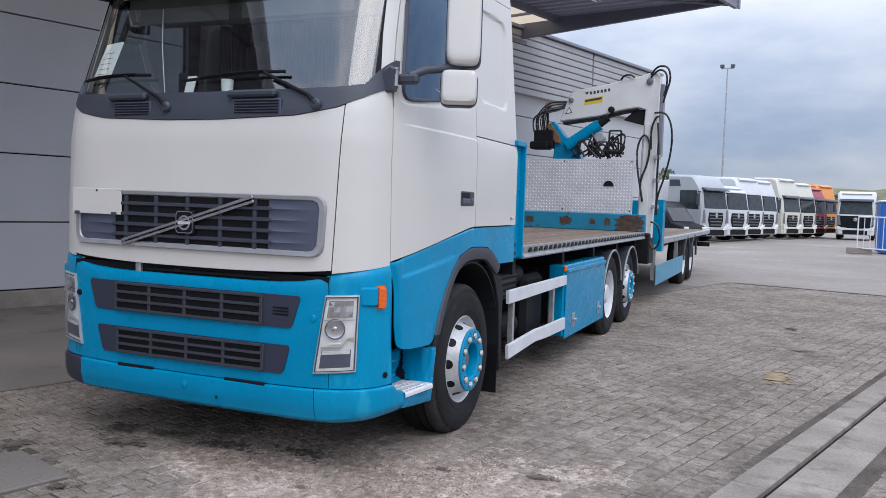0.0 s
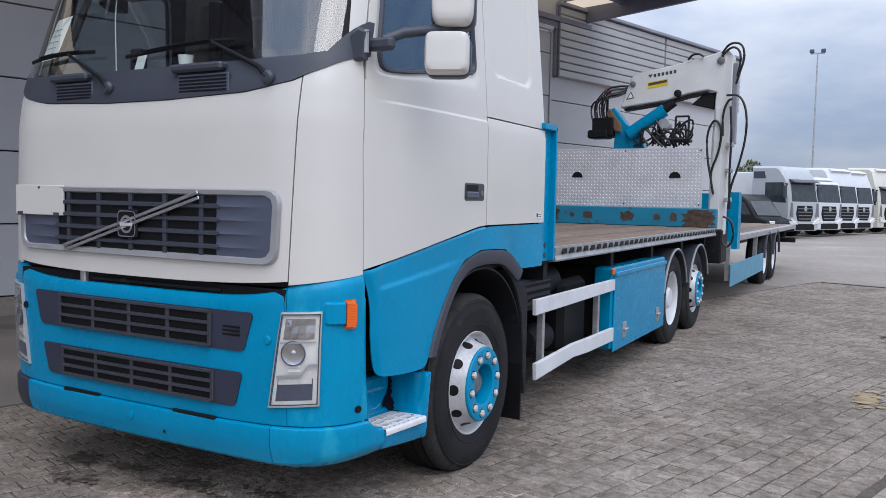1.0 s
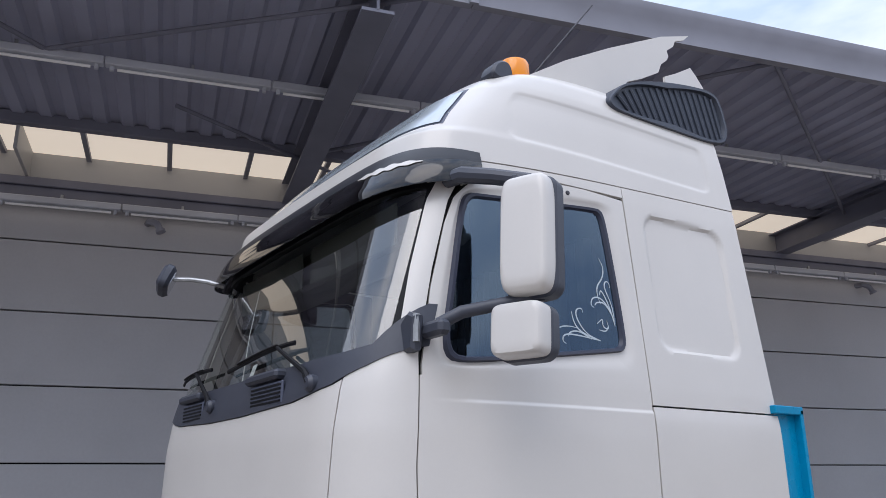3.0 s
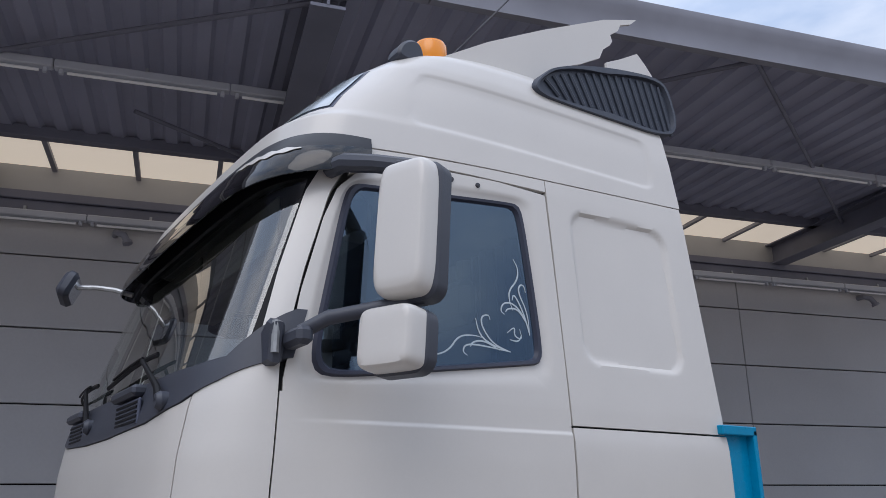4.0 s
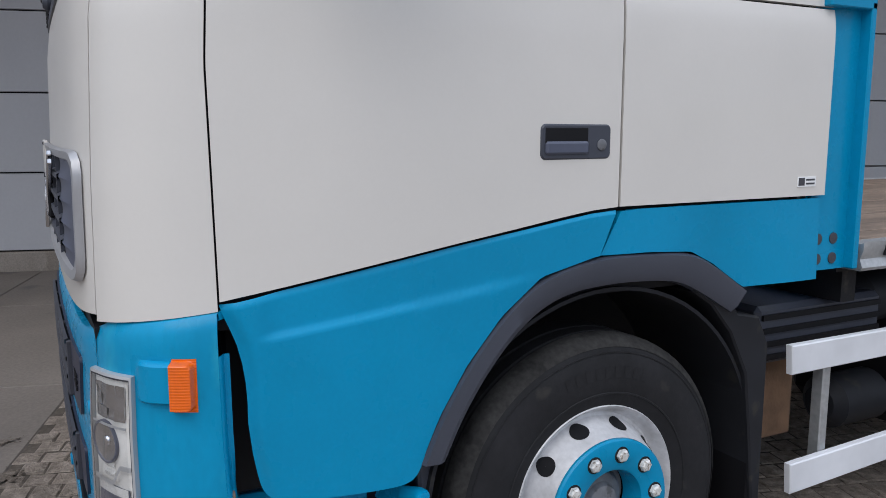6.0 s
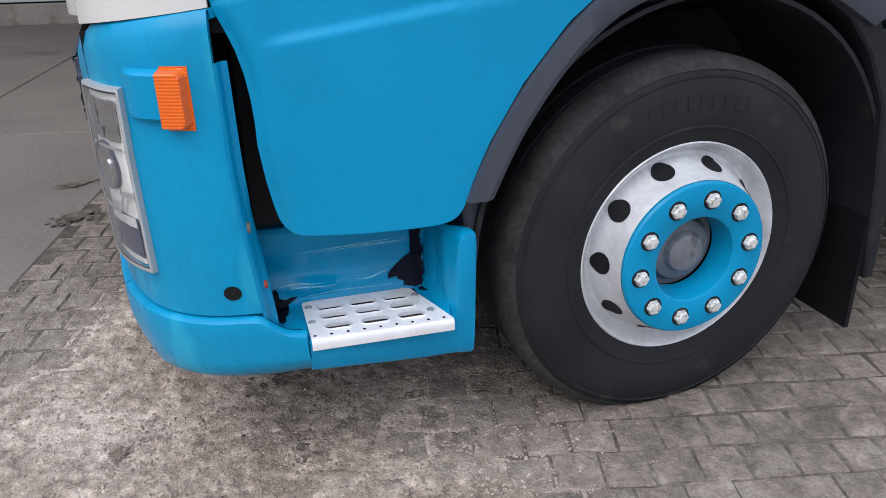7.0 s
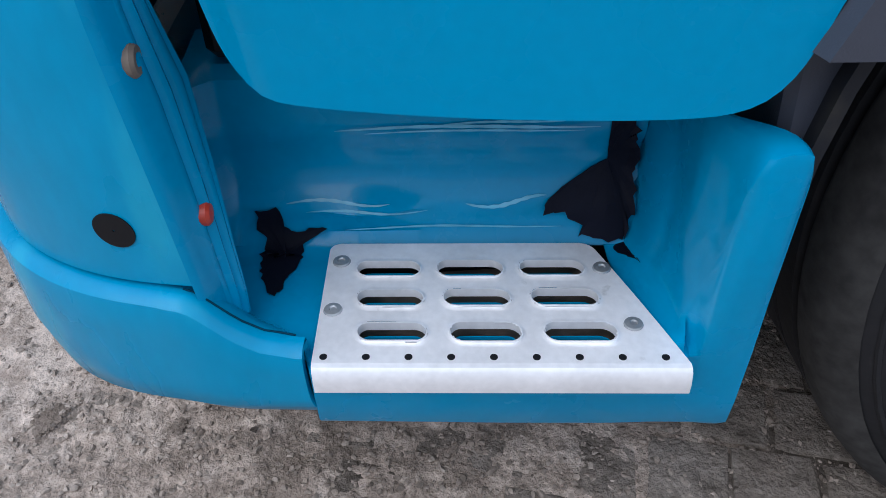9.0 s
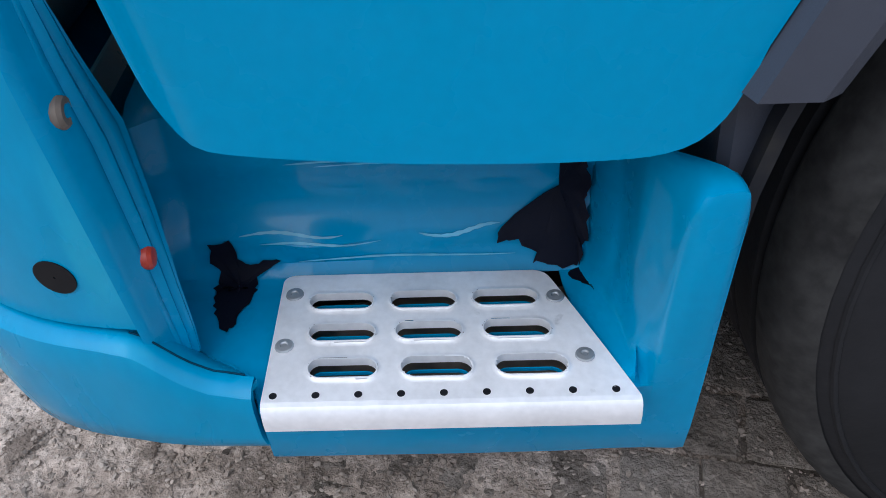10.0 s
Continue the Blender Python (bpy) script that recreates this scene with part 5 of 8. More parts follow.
for sg in (1, -1):
    rows = []
    for k in np.r_[np.linspace(0, 0.42, 46), np.linspace(0.43, 1, 30)]:
        yb = 0.33 + (1.455 - 0.33) * k
        zt = boundary(yb) - 0.005
        row = []
        for t in np.linspace(0, 1, 76):
            # columns lean: full depth at the front, up to the arch at the back
            y_top = yb
            if k < 0.42:
                y_end, z_end = SKIRT_FOOT(k / 0.42)
            else:
                q = (k - 0.42) / 0.58
                y_end = 0.842 + (1.398 - 0.842) * q
                z_end = arch_height(y_end) + 0.002
            y, z = y_top + (y_end - y_top) * t, zt + (z_end - zt) * t
            y += skirt_bow(z) * float(smoothstep(0.16, 0.0, k))
            x = side_x(max(y, 0.3), 1.2) + 0.012
            cz = 1.125 + (y - 0.42) * 0.13
            x -= 0.011 * float(smoothstep(cz - 0.002, cz + 0.017, z)) * float(smoothstep(1.25, 0.95, y)) * float(smoothstep(0.40, 0.47, y))
            x -= 0.006 * float(smoothstep(0.012, 0.0, zt - z))
            x -= 0.02 * float(smoothstep(0.035, 0.0, y - float(np.interp(z, [0.70, 0.80, 1.22], [0.418, 0.402, 0.33])) - skirt_bow(z)))
            row.append((sg * x, y, z))
        rows.append(row)
    part("door_skirt", Shape().sheet(rows, 0.006), BLUE, truck, "turquoise lower door extension")
    rows = []
    for y in np.linspace(1.405, 2.335, 40):
        zl = max(1.127, arch_height(y) + 0.002) if y < 2.0 else 1.127
        zt = boundary(y) - 0.006
        y0 = y
        row = []
        for t in np.linspace(0, 1, 8):
            z = zl + (zt - zl) * t
            shift = 0.072 * t * float(smoothstep(1.8, 1.405, y))
            row.append((sg * (1.236 + 0.008 * math.sin(9 * y) * (1 - t)), y0 + shift, z))
        rows.append(row)
    part("rear_skirt", Shape().sheet(rows, 0.02), BLUE, truck, "turquoise rear cab skirt, slightly dented")
    o, i = resample(chaikin(ARCH_OUT, 2), 50, False), resample(chaikin(ARCH_IN, 2), 50, False)
    rows = [[(sg * (1.240 + h), *(p * (1 - t) + q * t)) for t, h in ((0, -0.01), (0.08, 0.012), (0.7, 0.016), (0.95, 0.006), (1.0, -0.02))] for p, q in zip(o, i)]
    part("arch_trim", Shape().sheet(rows, 0.02), PLASTIC, truck, "grey plastic wheel arch trim")
    # inner mudguard: shell over the wheel and rear flap
    shell = []
    for a in np.linspace(-25, 200, 40):
        r = 0.62
        yy, zz = 1.47 + r * math.cos(radians(a)), 0.55 + r * 1.0 * math.sin(radians(a))
        shell.append([(sg * x, yy, zz) for x in (0.72, 0.9, 1.1, 1.215)])
    part("mudguard", Shape().sheet(shell[4:-4], 0.012, ref=(1, 1.47, 0.5)), LINER, truck)
    fl = Shape().prism([(1.82, 1.16), (1.93, 1.12), (1.98, 1.04), (2.08, 1.02), (2.13, 0.92), (2.13, 0.30), (2.10, 0.30), (2.06, 0.62), (2.03, 0.83), (1.95, 0.98), (1.86, 1.08), (1.78, 1.13)], "x", 0.75, 1.235, 0.006)
    if sg < 0:
        fl.v = [(-x, y, z) for x, y, z in fl.v]
    part("mudguard_rear", fl, LINER, truck)
    part("mud_flap", Shape().box(min(sg * 0.78, sg * 1.22), max(sg * 0.78, sg * 1.22), 2.075, 2.09, 0.13, 0.75), BLACK, truck)
    # foot of the arch liner, behind the step's cheek
    part("liner_foot", Shape().prism(chaikin([(0.835, 0.83), (0.90, 0.83), (0.885, 0.72), (0.875, 0.56), (0.845, 0.56), (0.838, 0.70)], 2, True), "x", min(sg * 1.08, sg * 1.198), max(sg * 1.08, sg * 1.198), 0.008), PLASTIC, truck)
    # door jamb behind the bumper corner
    part("door_jamb", Shape().box(min(sg * 0.85, sg * 1.03), max(sg * 0.85, sg * 1.03), 0.36, 0.46, 0.672, 1.14, 0.01), BLACK, truck)
    part("step_riser", Shape().box(min(sg * 0.8, sg * 1.0), max(sg * 0.8, sg * 1.0), 0.40, 0.86, 0.675, 1.15, 0.01), BLACK, truck)

# entry step: moulded turquoise well with an aluminium tread
STEP_Z = 0.470


RISER = [(1.058, 0.4585, 0), (1.044, 0.463, 0.2), (1.034, 0.475, 0.6), (1.031, 0.491, 1), (1.031, 0.502, 1), (1.025, 0.511, 1), (1.014, 0.522, 0.7), (1.008, 0.538, 0.5), (1.008, 0.556, 0.3), (1.012, 0.572, 0.3), (1.017, 0.585, 0.4), (1.018, 0.598, 0.4), (1.017, 0.612, 0.2), (1.018, 0.630, 0), (1.018, 0.646, 0), (1.006, 0.658, 0), (0.93, 0.662, 0)]


STEP_SKEW = 0.08


def well_rows():
    """Stations along the truck: place and how far the floor is lifted into the rear cheek."""
    st = [(y, 0.0) for y in np.linspace(0.327, 0.745, 62)]
    st += [(0.756, 0.002), (0.765, 0.008), (0.772, 0.020), (0.777, 0.040), (0.780, 0.07), (0.782, 0.11), (0.784, 0.15), (0.786, 0.180), (0.789, 0.198), (0.794, 0.208), (0.802, 0.213), (0.815, 0.215), (0.830, 0.215), (0.840, 0.215), (0.847, 0.212), (0.851, 0.205), (0.8525, 0.19)]
    return st


def dent(y, z):
    """Folds and dents kicked into the riser."""
    low = math.exp(-((z - 0.500) / 0.014) ** 2)
    return 0.0012 * math.sin(y * 17 + 1) + low * (0.006 * math.exp(-((y - 0.47) / 0.06) ** 2) + 0.005 * math.sin(y * 23 + z * 30) - 0.003 * math.sin(y * 47)) + 0.0012 * math.sin(z * 300) * math.exp(-((z - 0.59) / 0.012) ** 2)


def well(sg):
    s = Shape()
    rows = []
    floor = 0.458
    for y, lift in well_rows():
        skew = STEP_SKEW * (y - 0.40)
        lowz = float(np.interp(y, [0.44, 0.62, 0.85], [0.373, 0.351, 0.327]))
        r = 0.024 if lift > 0.01 else 0.0
        e = min(1.0, max(0.0, (y - 0.780) / r)) if r else 1.0
        xo = 1.228 - (r * (1 - math.sqrt(max(0.0, 1 - (1 - e) ** 2))) if r else 0.0)
        xo -= 0.004 * float(smoothstep(0.845, 0.852, y))
        if y < 0.437:
            # left of the seam only the floor and riser go on
            xs = float(np.interp(y, [0.323, 0.335, 0.35, 0.37, 0.40, 0.422, 0.437], [1.075, 1.098, 1.119, 1.147, 1.17, 1.184, 1.206])) - 0.003
            outer = [(xs, 0.44), (xs, 0.445), (xs, 0.45), (xs, 0.453), (xs, 0.456), (xs, 0.459), (xs, 0.462), (xs - 0.002, 0.4635), (xs - 0.006, floor)]
        else:
            top = floor + lift
            outer = [(1.18, lowz - 0.004), (1.222, lowz), (1.228, lowz + 0.010), (1.2285, lowz + 0.045), (1.228, floor - 0.012)]
            outer += [(xo + (1.228 - xo) * 0.4, floor - 0.006 + max(0.0, lift - 0.02) * 0.35), (xo, floor - 0.006 + max(0.0, lift - 0.005)), (xo - 0.003, top - 0.002), (xo - 0.012, top)]
        y0 = y
        row = [(x + (0.09 * (z - 0.464) if y > 0.437 else 0.0), y, z) for x, z in outer]
        x_in = row[-1][0]
        for t in np.linspace(0, 1, 17)[1:-1]:
            row.append((x_in + (1.066 + skew - x_in) * t, y, floor + lift))
        row.append((1.066 + skew, y, floor + lift))
        for x, z, w in RISER:
            zz = max(z, min(floor + lift, 0.664))
            shift = dent(y, z) * w * float(smoothstep(0.78, 0.74, y)) * float(smoothstep(0.33, 0.40, y))
            row.append((x + skew + shift + 0.02 * float(smoothstep(0.36, 0.33, y)) * (1 if 0.47 < z < 0.65 else 0), y, zz))
        bulge = 0.022 * float(smoothstep(0.73, 0.757, y0)) * float(smoothstep(0.855, 0.79, y0))
        crease = lambda x, z: float(smoothstep(0.01, 0.06, lift)) * float(smoothstep(0.205, 0.16, lift)) * (0.0035 * math.exp(-((x - 1.118 - 0.15 * lift) / 0.008) ** 2) - 0.0035 * math.exp(-((x - 1.138 - 0.2 * lift) / 0.007) ** 2) + 0.003 * math.exp(-((x - 1.158) / 0.007) ** 2))
        # the cheek is a wall that runs outwards and rearwards from the riser
        thin = lambda x, yy: yy if yy < 0.79 else 0.79 + (yy - 0.79) * (0.12 + 0.88 * float(smoothstep(1.165, 1.222, x)))
        rows.append([(x, thin(x, yy + crease(x, z) + bulge * float(smoothstep(1.06, 1.21, x))), z) for x, yy, z in row])
    s.sheet(rows, 0.005, ref=(1.0, 0.6, 0.0))
    # the floor under the tread is open
    keep = []
    for f in s.f:
        c = [s.v[i] for i in f]
        if all(1.05 < p[0] < 1.222 and 0.462 < p[1] < 0.75 and 0.45 < p[2] < 0.4655 for p in c):
            continue
        keep.append(f)
    s.f = keep
    # rear side of the cheek
    s.prism([(1.17, 0.352), (1.17, 0.64), (1.02, 0.640), (0.93, 0.63), (0.93, 0.352)], "y", 0.792, 0.798)
    if sg < 0:
        s.v = [(-x, y, z) for x, y, z in s.v]
    return part("step_well", s, BLUE_GLOSS, truck, "turquoise step moulding with dents and peeled paint")


for sg in (1, -1):
    sw = well(sg)
    if sg < 0:
        continue
    # tread plate with nine slots and a row of small holes
    SL = [(0.24, t) for t in (0.22, 0.505, 0.79)] + [(0.485, t) for t in (0.219, 0.494, 0.772)] + [(0.745, t) for t in (0.218, 0.487, 0.757)]

    def tread_at(q, t):
        """Plan of the plate, wider and further out towards the wheel: q from back to nose, t along the truck."""
        bx, by = 1.056 + 0.023 * t, 0.455 + 0.272 * t
        nx_, ny_ = 1.233 + 0.021 * t, 0.446 + 0.345 * t
        return bx + (nx_ - bx) * q, by + (ny_ - by) * q, STEP_Z + 0.001 - 0.006 * q - 0.008 * q * q * t

    slots = [tread_at(q, t) for q, t in SL]
    tread = Shape()
    nx, ny = 80, 150
    qs, tsn = np.linspace(0, 0.955, nx + 1), np.linspace(0, 1, ny + 1)
    vid = {}
    holes_small = [tread_at(0.915, t) for t in np.linspace(0.03, 0.945, 9)]

    def slot_gap(x, y):
        return min(math.hypot(max(abs(y - sy) - 0.0205, 0), x - sx - 0.09 * (y - sy)) for sx, sy, _ in slots)

    vs, fs = [], []

    def vert(i, j):
        if (i, j) not in vid:
            # the back corners are rounded off
            e = max(0.0, 0.012 - qs[i] * 0.18)
            t0 = (0.012 - math.sqrt(0.012 ** 2 - e * e)) / 0.30
            x, y, z = tread_at(qs[i], t0 + (1 - 2 * t0) * tsn[j])
            d = slot_gap(x, y)
            vid[i, j] = len(vs)
            vs.append((x, y, z + (0.0018 * float(smoothstep(0.0165, 0.012, d)) if d < 0.0165 else 0.0)))
        return vid[i, j]
    for i in range(nx):
        for j in range(ny):
            x, y, _ = tread_at((qs[i] + qs[i + 1]) / 2, (tsn[j] + tsn[j + 1]) / 2)
            if slot_gap(x, y) > 0.0125:
                fs.append((vert(i, j), vert(i, j + 1), vert(i + 1, j + 1), vert(i + 1, j)))
    tread.add(vs, fs)
    nose = []
    for t in tsn:
        x, y, z = tread_at(0.955, t)
        xn = tread_at(1.0, t)[0]
        nose.append([(x, y, z), (xn - 0.003, y, z - 0.0012), (xn, y, z - 0.005), (xn + 0.002, y, z - 0.018), (xn + 0.001, y, z - 0.030)])
    tread.sheet(nose, 0.0, ref=(1, 0.6, 0.3))
    tp = part("tread_plate", tread, ALU, sw, "worn bare aluminium tread plate with slots")
    # sleeves of the slots
    for sx, sy, sz in slots:
        pts = []
        for k in range(24):
            a = 2 * math.pi * k / 24
            dy = 0.0205 * (1 if math.sin(a) > 0 else -1) + 0.0128 * math.sin(a)
            pts.append((sx + 0.0128 * math.cos(a) + 0.09 * dy, sy + dy))
        part("slot", Shape().sheet([[(px, py, sz + 0.0024), (px, py, sz - 0.007)] for px, py in pts], 0.0012, ref=(sx, sy, sz), closed=True), ALU, tp)
    for sx, sy, sz in holes_small:
        part("drain_hole", Shape().lathe([(0.0038, -0.001), (0.0036, 0.0006), (0.0030, 0.0003), (0, 0.0003)], "z", (sx, sy, sz), 16), BLACK, tp)
    for q, t in ((0.165, 0.05), (0.57, 0.04), (0.235, 0.965), (0.685, 0.925)):
        sx, sy, sz = tread_at(q, t)
        part("screw", Shape().lathe([(0.0095, 0), (0.0085, 0.002), (0.004, 0.0025), (0.003, 0.001), (0, 0.001)], "z", (sx, sy, sz), 14), STEEL, tp)
    for sx, sy, sz in slots:
        pts = []
        for k in range(20):
            a = 2 * math.pi * k / 20
            dy = 0.0200 * (1 if math.sin(a) > 0 else -1) + 0.0120 * math.sin(a)
            pts.append((sx + 0.0120 * math.cos(a) + 0.09 * dy, sy + dy))
        part("floor_slot", Shape().sheet([[(px, py, sz - 0.0155), (px, py, sz - 0.0195)] for px, py in pts], 0.0012, ref=(sx, sy, sz), closed=True), BLUE_GLOSS, sw)
    part("under_tray", Shape().box(1.03, 1.205, 0.445, 0.80, 0.40, 0.415), MUD_TRAY, sw)
    # open joint between the apron and the step moulding
    seam = [p + Vector((-0.001, 0.0008, 0.0004)) for p in LIP[:-1] if p.y > 0.336]
    part("open_joint", Shape().tube(seam, 0.0010, 8), SEAM_BLUE, sw)
    part("under_wall", Shape().box(1.03, 1.045, 0.445, 0.80, 0.415, 0.46), BLACK, sw)
    # peeled paint patches, dark plastic showing
    def peel(pts, place, seed):
        rnd = random.Random(seed)
        ring = []
        dense = []
        n = len(pts)
        for k in range(n):
            a, b = np.array(pts[k]), np.array(pts[(k + 1) % n])
            m = max(2, int(np.linalg.norm(b - a) / 0.006))
            dense += [a + (b - a) * t for t in np.linspace(0, 1, m + 1)[:-1]]
        c = np.mean(np.array(dense), 0)
        for p in dense:
            q = p + np.array([rnd.random() - 0.5, rnd.random() - 0.5]) * 0.006
            ring.append([place(*(c + (q - c) * t)) for t in (0.02, 0.25, 0.5, 0.75, 1.0)])
        return Shape().sheet(ring, 0.0006, ref=(1.3, 0.6, 0.2), closed=True)
    pr = [(0.7445, 0.655), (0.757, 0.660), (0.769, 0.655), (0.7716, 0.58), (0.777, 0.55), (0.774, 0.514), (0.770, 0.4926), (0.775, 0.472), (0.765, 0.4655), (0.749, 0.466), (0.728, 0.468), (0.720, 0.471), (0.729, 0.4765), (0.716, 0.487), (0.695, 0.498), (0.681, 0.494), (0.682, 0.505), (0.695, 0.509), (0.720, 0.513), (0.738, 0.522), (0.750, 0.545), (0.7475, 0.585), (0.7535, 0.607), (0.7465, 0.634)]
    RX, RZ = [p[0] for p in RISER[:15]], [p[1] for p in RISER[:15]]

    def on_riser(y, z):
        # lies on the riser's face and turns with it into the cheek
        x = float(np.interp(z, RZ, RX)) + max(0.0, dent(y, z)) * 0.8 * float(smoothstep(0.78, 0.74, y))
        yc = min(y, 0.777 - 0.012 * float(smoothstep(0.50, 0.466, z)))
        return (x + STEP_SKEW * (y - 0.40) + 0.0045 + max(0.0, y - 0.770) * 1.5, yc, z + 0.002)
    part("peeled_patch", peel(pr, on_riser, 5), PEELED, sw, "bare dark plastic where paint peeled")
    tongue = [(1.062, 0.758), (1.085, 0.772), (1.115, 0.775), (1.10, 0.765), (1.075, 0.752)]
    part("peeled_patch", peel(tongue, lambda x, y: (x, min(y, 0.772), 0.4605 + max(0, y - 0.75) * 0.35), 9), PEELED, sw)
    # w unrolls the floor (plus) and the riser (minus)
    pq = [(-0.049, 0.378), (-0.052, 0.399), (-0.042, 0.406), (-0.028, 0.400), (-0.020, 0.413), (-0.021, 0.428), (-0.023, 0.452), (-0.017, 0.448), (-0.012, 0.427), (-0.003, 0.423), (0.023, 0.423), (0.041, 0.418), (0.056, 0.409), (0.078, 0.404), (0.083, 0.398), (0.068, 0.389), (0.039, 0.380), (0.010, 0.378), (-0.009, 0.387), (-0.022, 0.376)]

    def on_foot(w, y):
        if w > 0.012:
            return (1.04 + w, y, 0.4608)
        z = 0.4625 - 0.78 * min(w, 0.0)
        return (float(np.interp(z, RZ, RX)) + STEP_SKEW * (y - 0.40) + 0.0045 + max(0.0, dent(y, z)) + max(w, 0.0), y, z + 0.0015)
    part("peeled_patch", peel(pq, on_foot, 7), PEELED, sw)
    # pale strips on the riser: scuffs, and highlights painted along its folds
    for ya, yb, z0, amp, wd in ((0.47, 0.735, 0.590, 0.002, 0.0022), (0.50, 0.72, 0.585, 0.0015, 0.0012), (0.58, 0.70, 0.595, 0.001, 0.0014), (0.41, 0.52, 0.508, 0.003, 0.0014), (0.43, 0.56, 0.500, 0.004, 0.0012), (0.60, 0.685, 0.505, -0.004, 0.0020), (0.47, 0.70, 0.478, 0.002, 0.0012)):
        rows = []
        for t in np.linspace(0, 1, 30):
            y, z = ya + (yb - ya) * t, z0 + amp * math.sin(t * 5) + 0.004 * t
            w_ = wd * math.sin(math.pi * t) ** 0.6 * (0.6 + 0.4 * math.sin(t * 23) ** 2) + 0.0002
            rows.append([(float(np.interp(z + d, RZ, RX)) + STEP_SKEW * (y - 0.40) + 0.0012 + dent(y, z) * 0.9 + 0.001, y, z + d) for d in (-w_, 0.0, w_)])
        part("scuff", Shape().sheet(rows, 0.0, ref=(0.9, 0.6, z0)), SCUFF_GLINT, sw)
    rj = Vector(cab_at(A_BC - edge_cut(0.59), 0.59, 0.018))
    tr_ = (rj.x - 0.020 - 1.142) / 0.066
    ry_ = rj.y + 0.014 + 0.016 * tr_ + 0.0028 * math.sin(tr_ * 19.0) * math.sin(math.pi * tr_)
    part("red_reflector", Shape().lathe([(0.011, -0.004), (0.011, 0.003), (0.008, 0.006), (0, 0.007)], "y", (1.160, ry_ - 0.002, 0.590), 16), RED, sw)
    # inner return of the bumper corner with two bolts
    ret = Shape()
    rows = []
    for z in np.linspace(0.475, 1.10, 26):
        p = Vector(cab_at(A_BC - edge_cut(z), z, 0.018))
        dp = float(np.interp(z, [0.47, 0.55, 0.62, 0.70, 0.85, 1.1], [0.024, 0.036, 0.052, 0.064, 0.016, 0.012]))
        row = [(p.x, p.y, z), (p.x - 0.0008, p.y + 0.003, z), (p.x - 0.004, p.y + 0.006, z), (p.x - 0.010, p.y + 0.0095, z), (p.x - 0.020, p.y + 0.014, z)]
        for t in np.linspace(0.05, 1.0, 24):
            row.append((p.x - 0.020 - (dp - 0.01) * t, p.y + 0.014 + 0.016 * t + 0.0028 * math.sin(t * 19.0) * math.sin(math.pi * t), z))
        rows.append(row)
    ret.sheet(rows, 0.004)
    rt = part("bumper_return", ret, BLUE_GLOSS, truck)
    for z in (0.75,):
        p = Vector(cab_at(A_BC - edge_cut(z), z, 0.018))
        part("bolt", Shape().lathe([(0.014, -0.004), (0.014, 0.004), (0.011, 0.007), (0.006, 0.007), (0.005, 0.003), (0, 0.003)], "y", (p.x - 0.020, p.y + 0.0145, z - 0.012), 14), MUD_TRAY, rt)


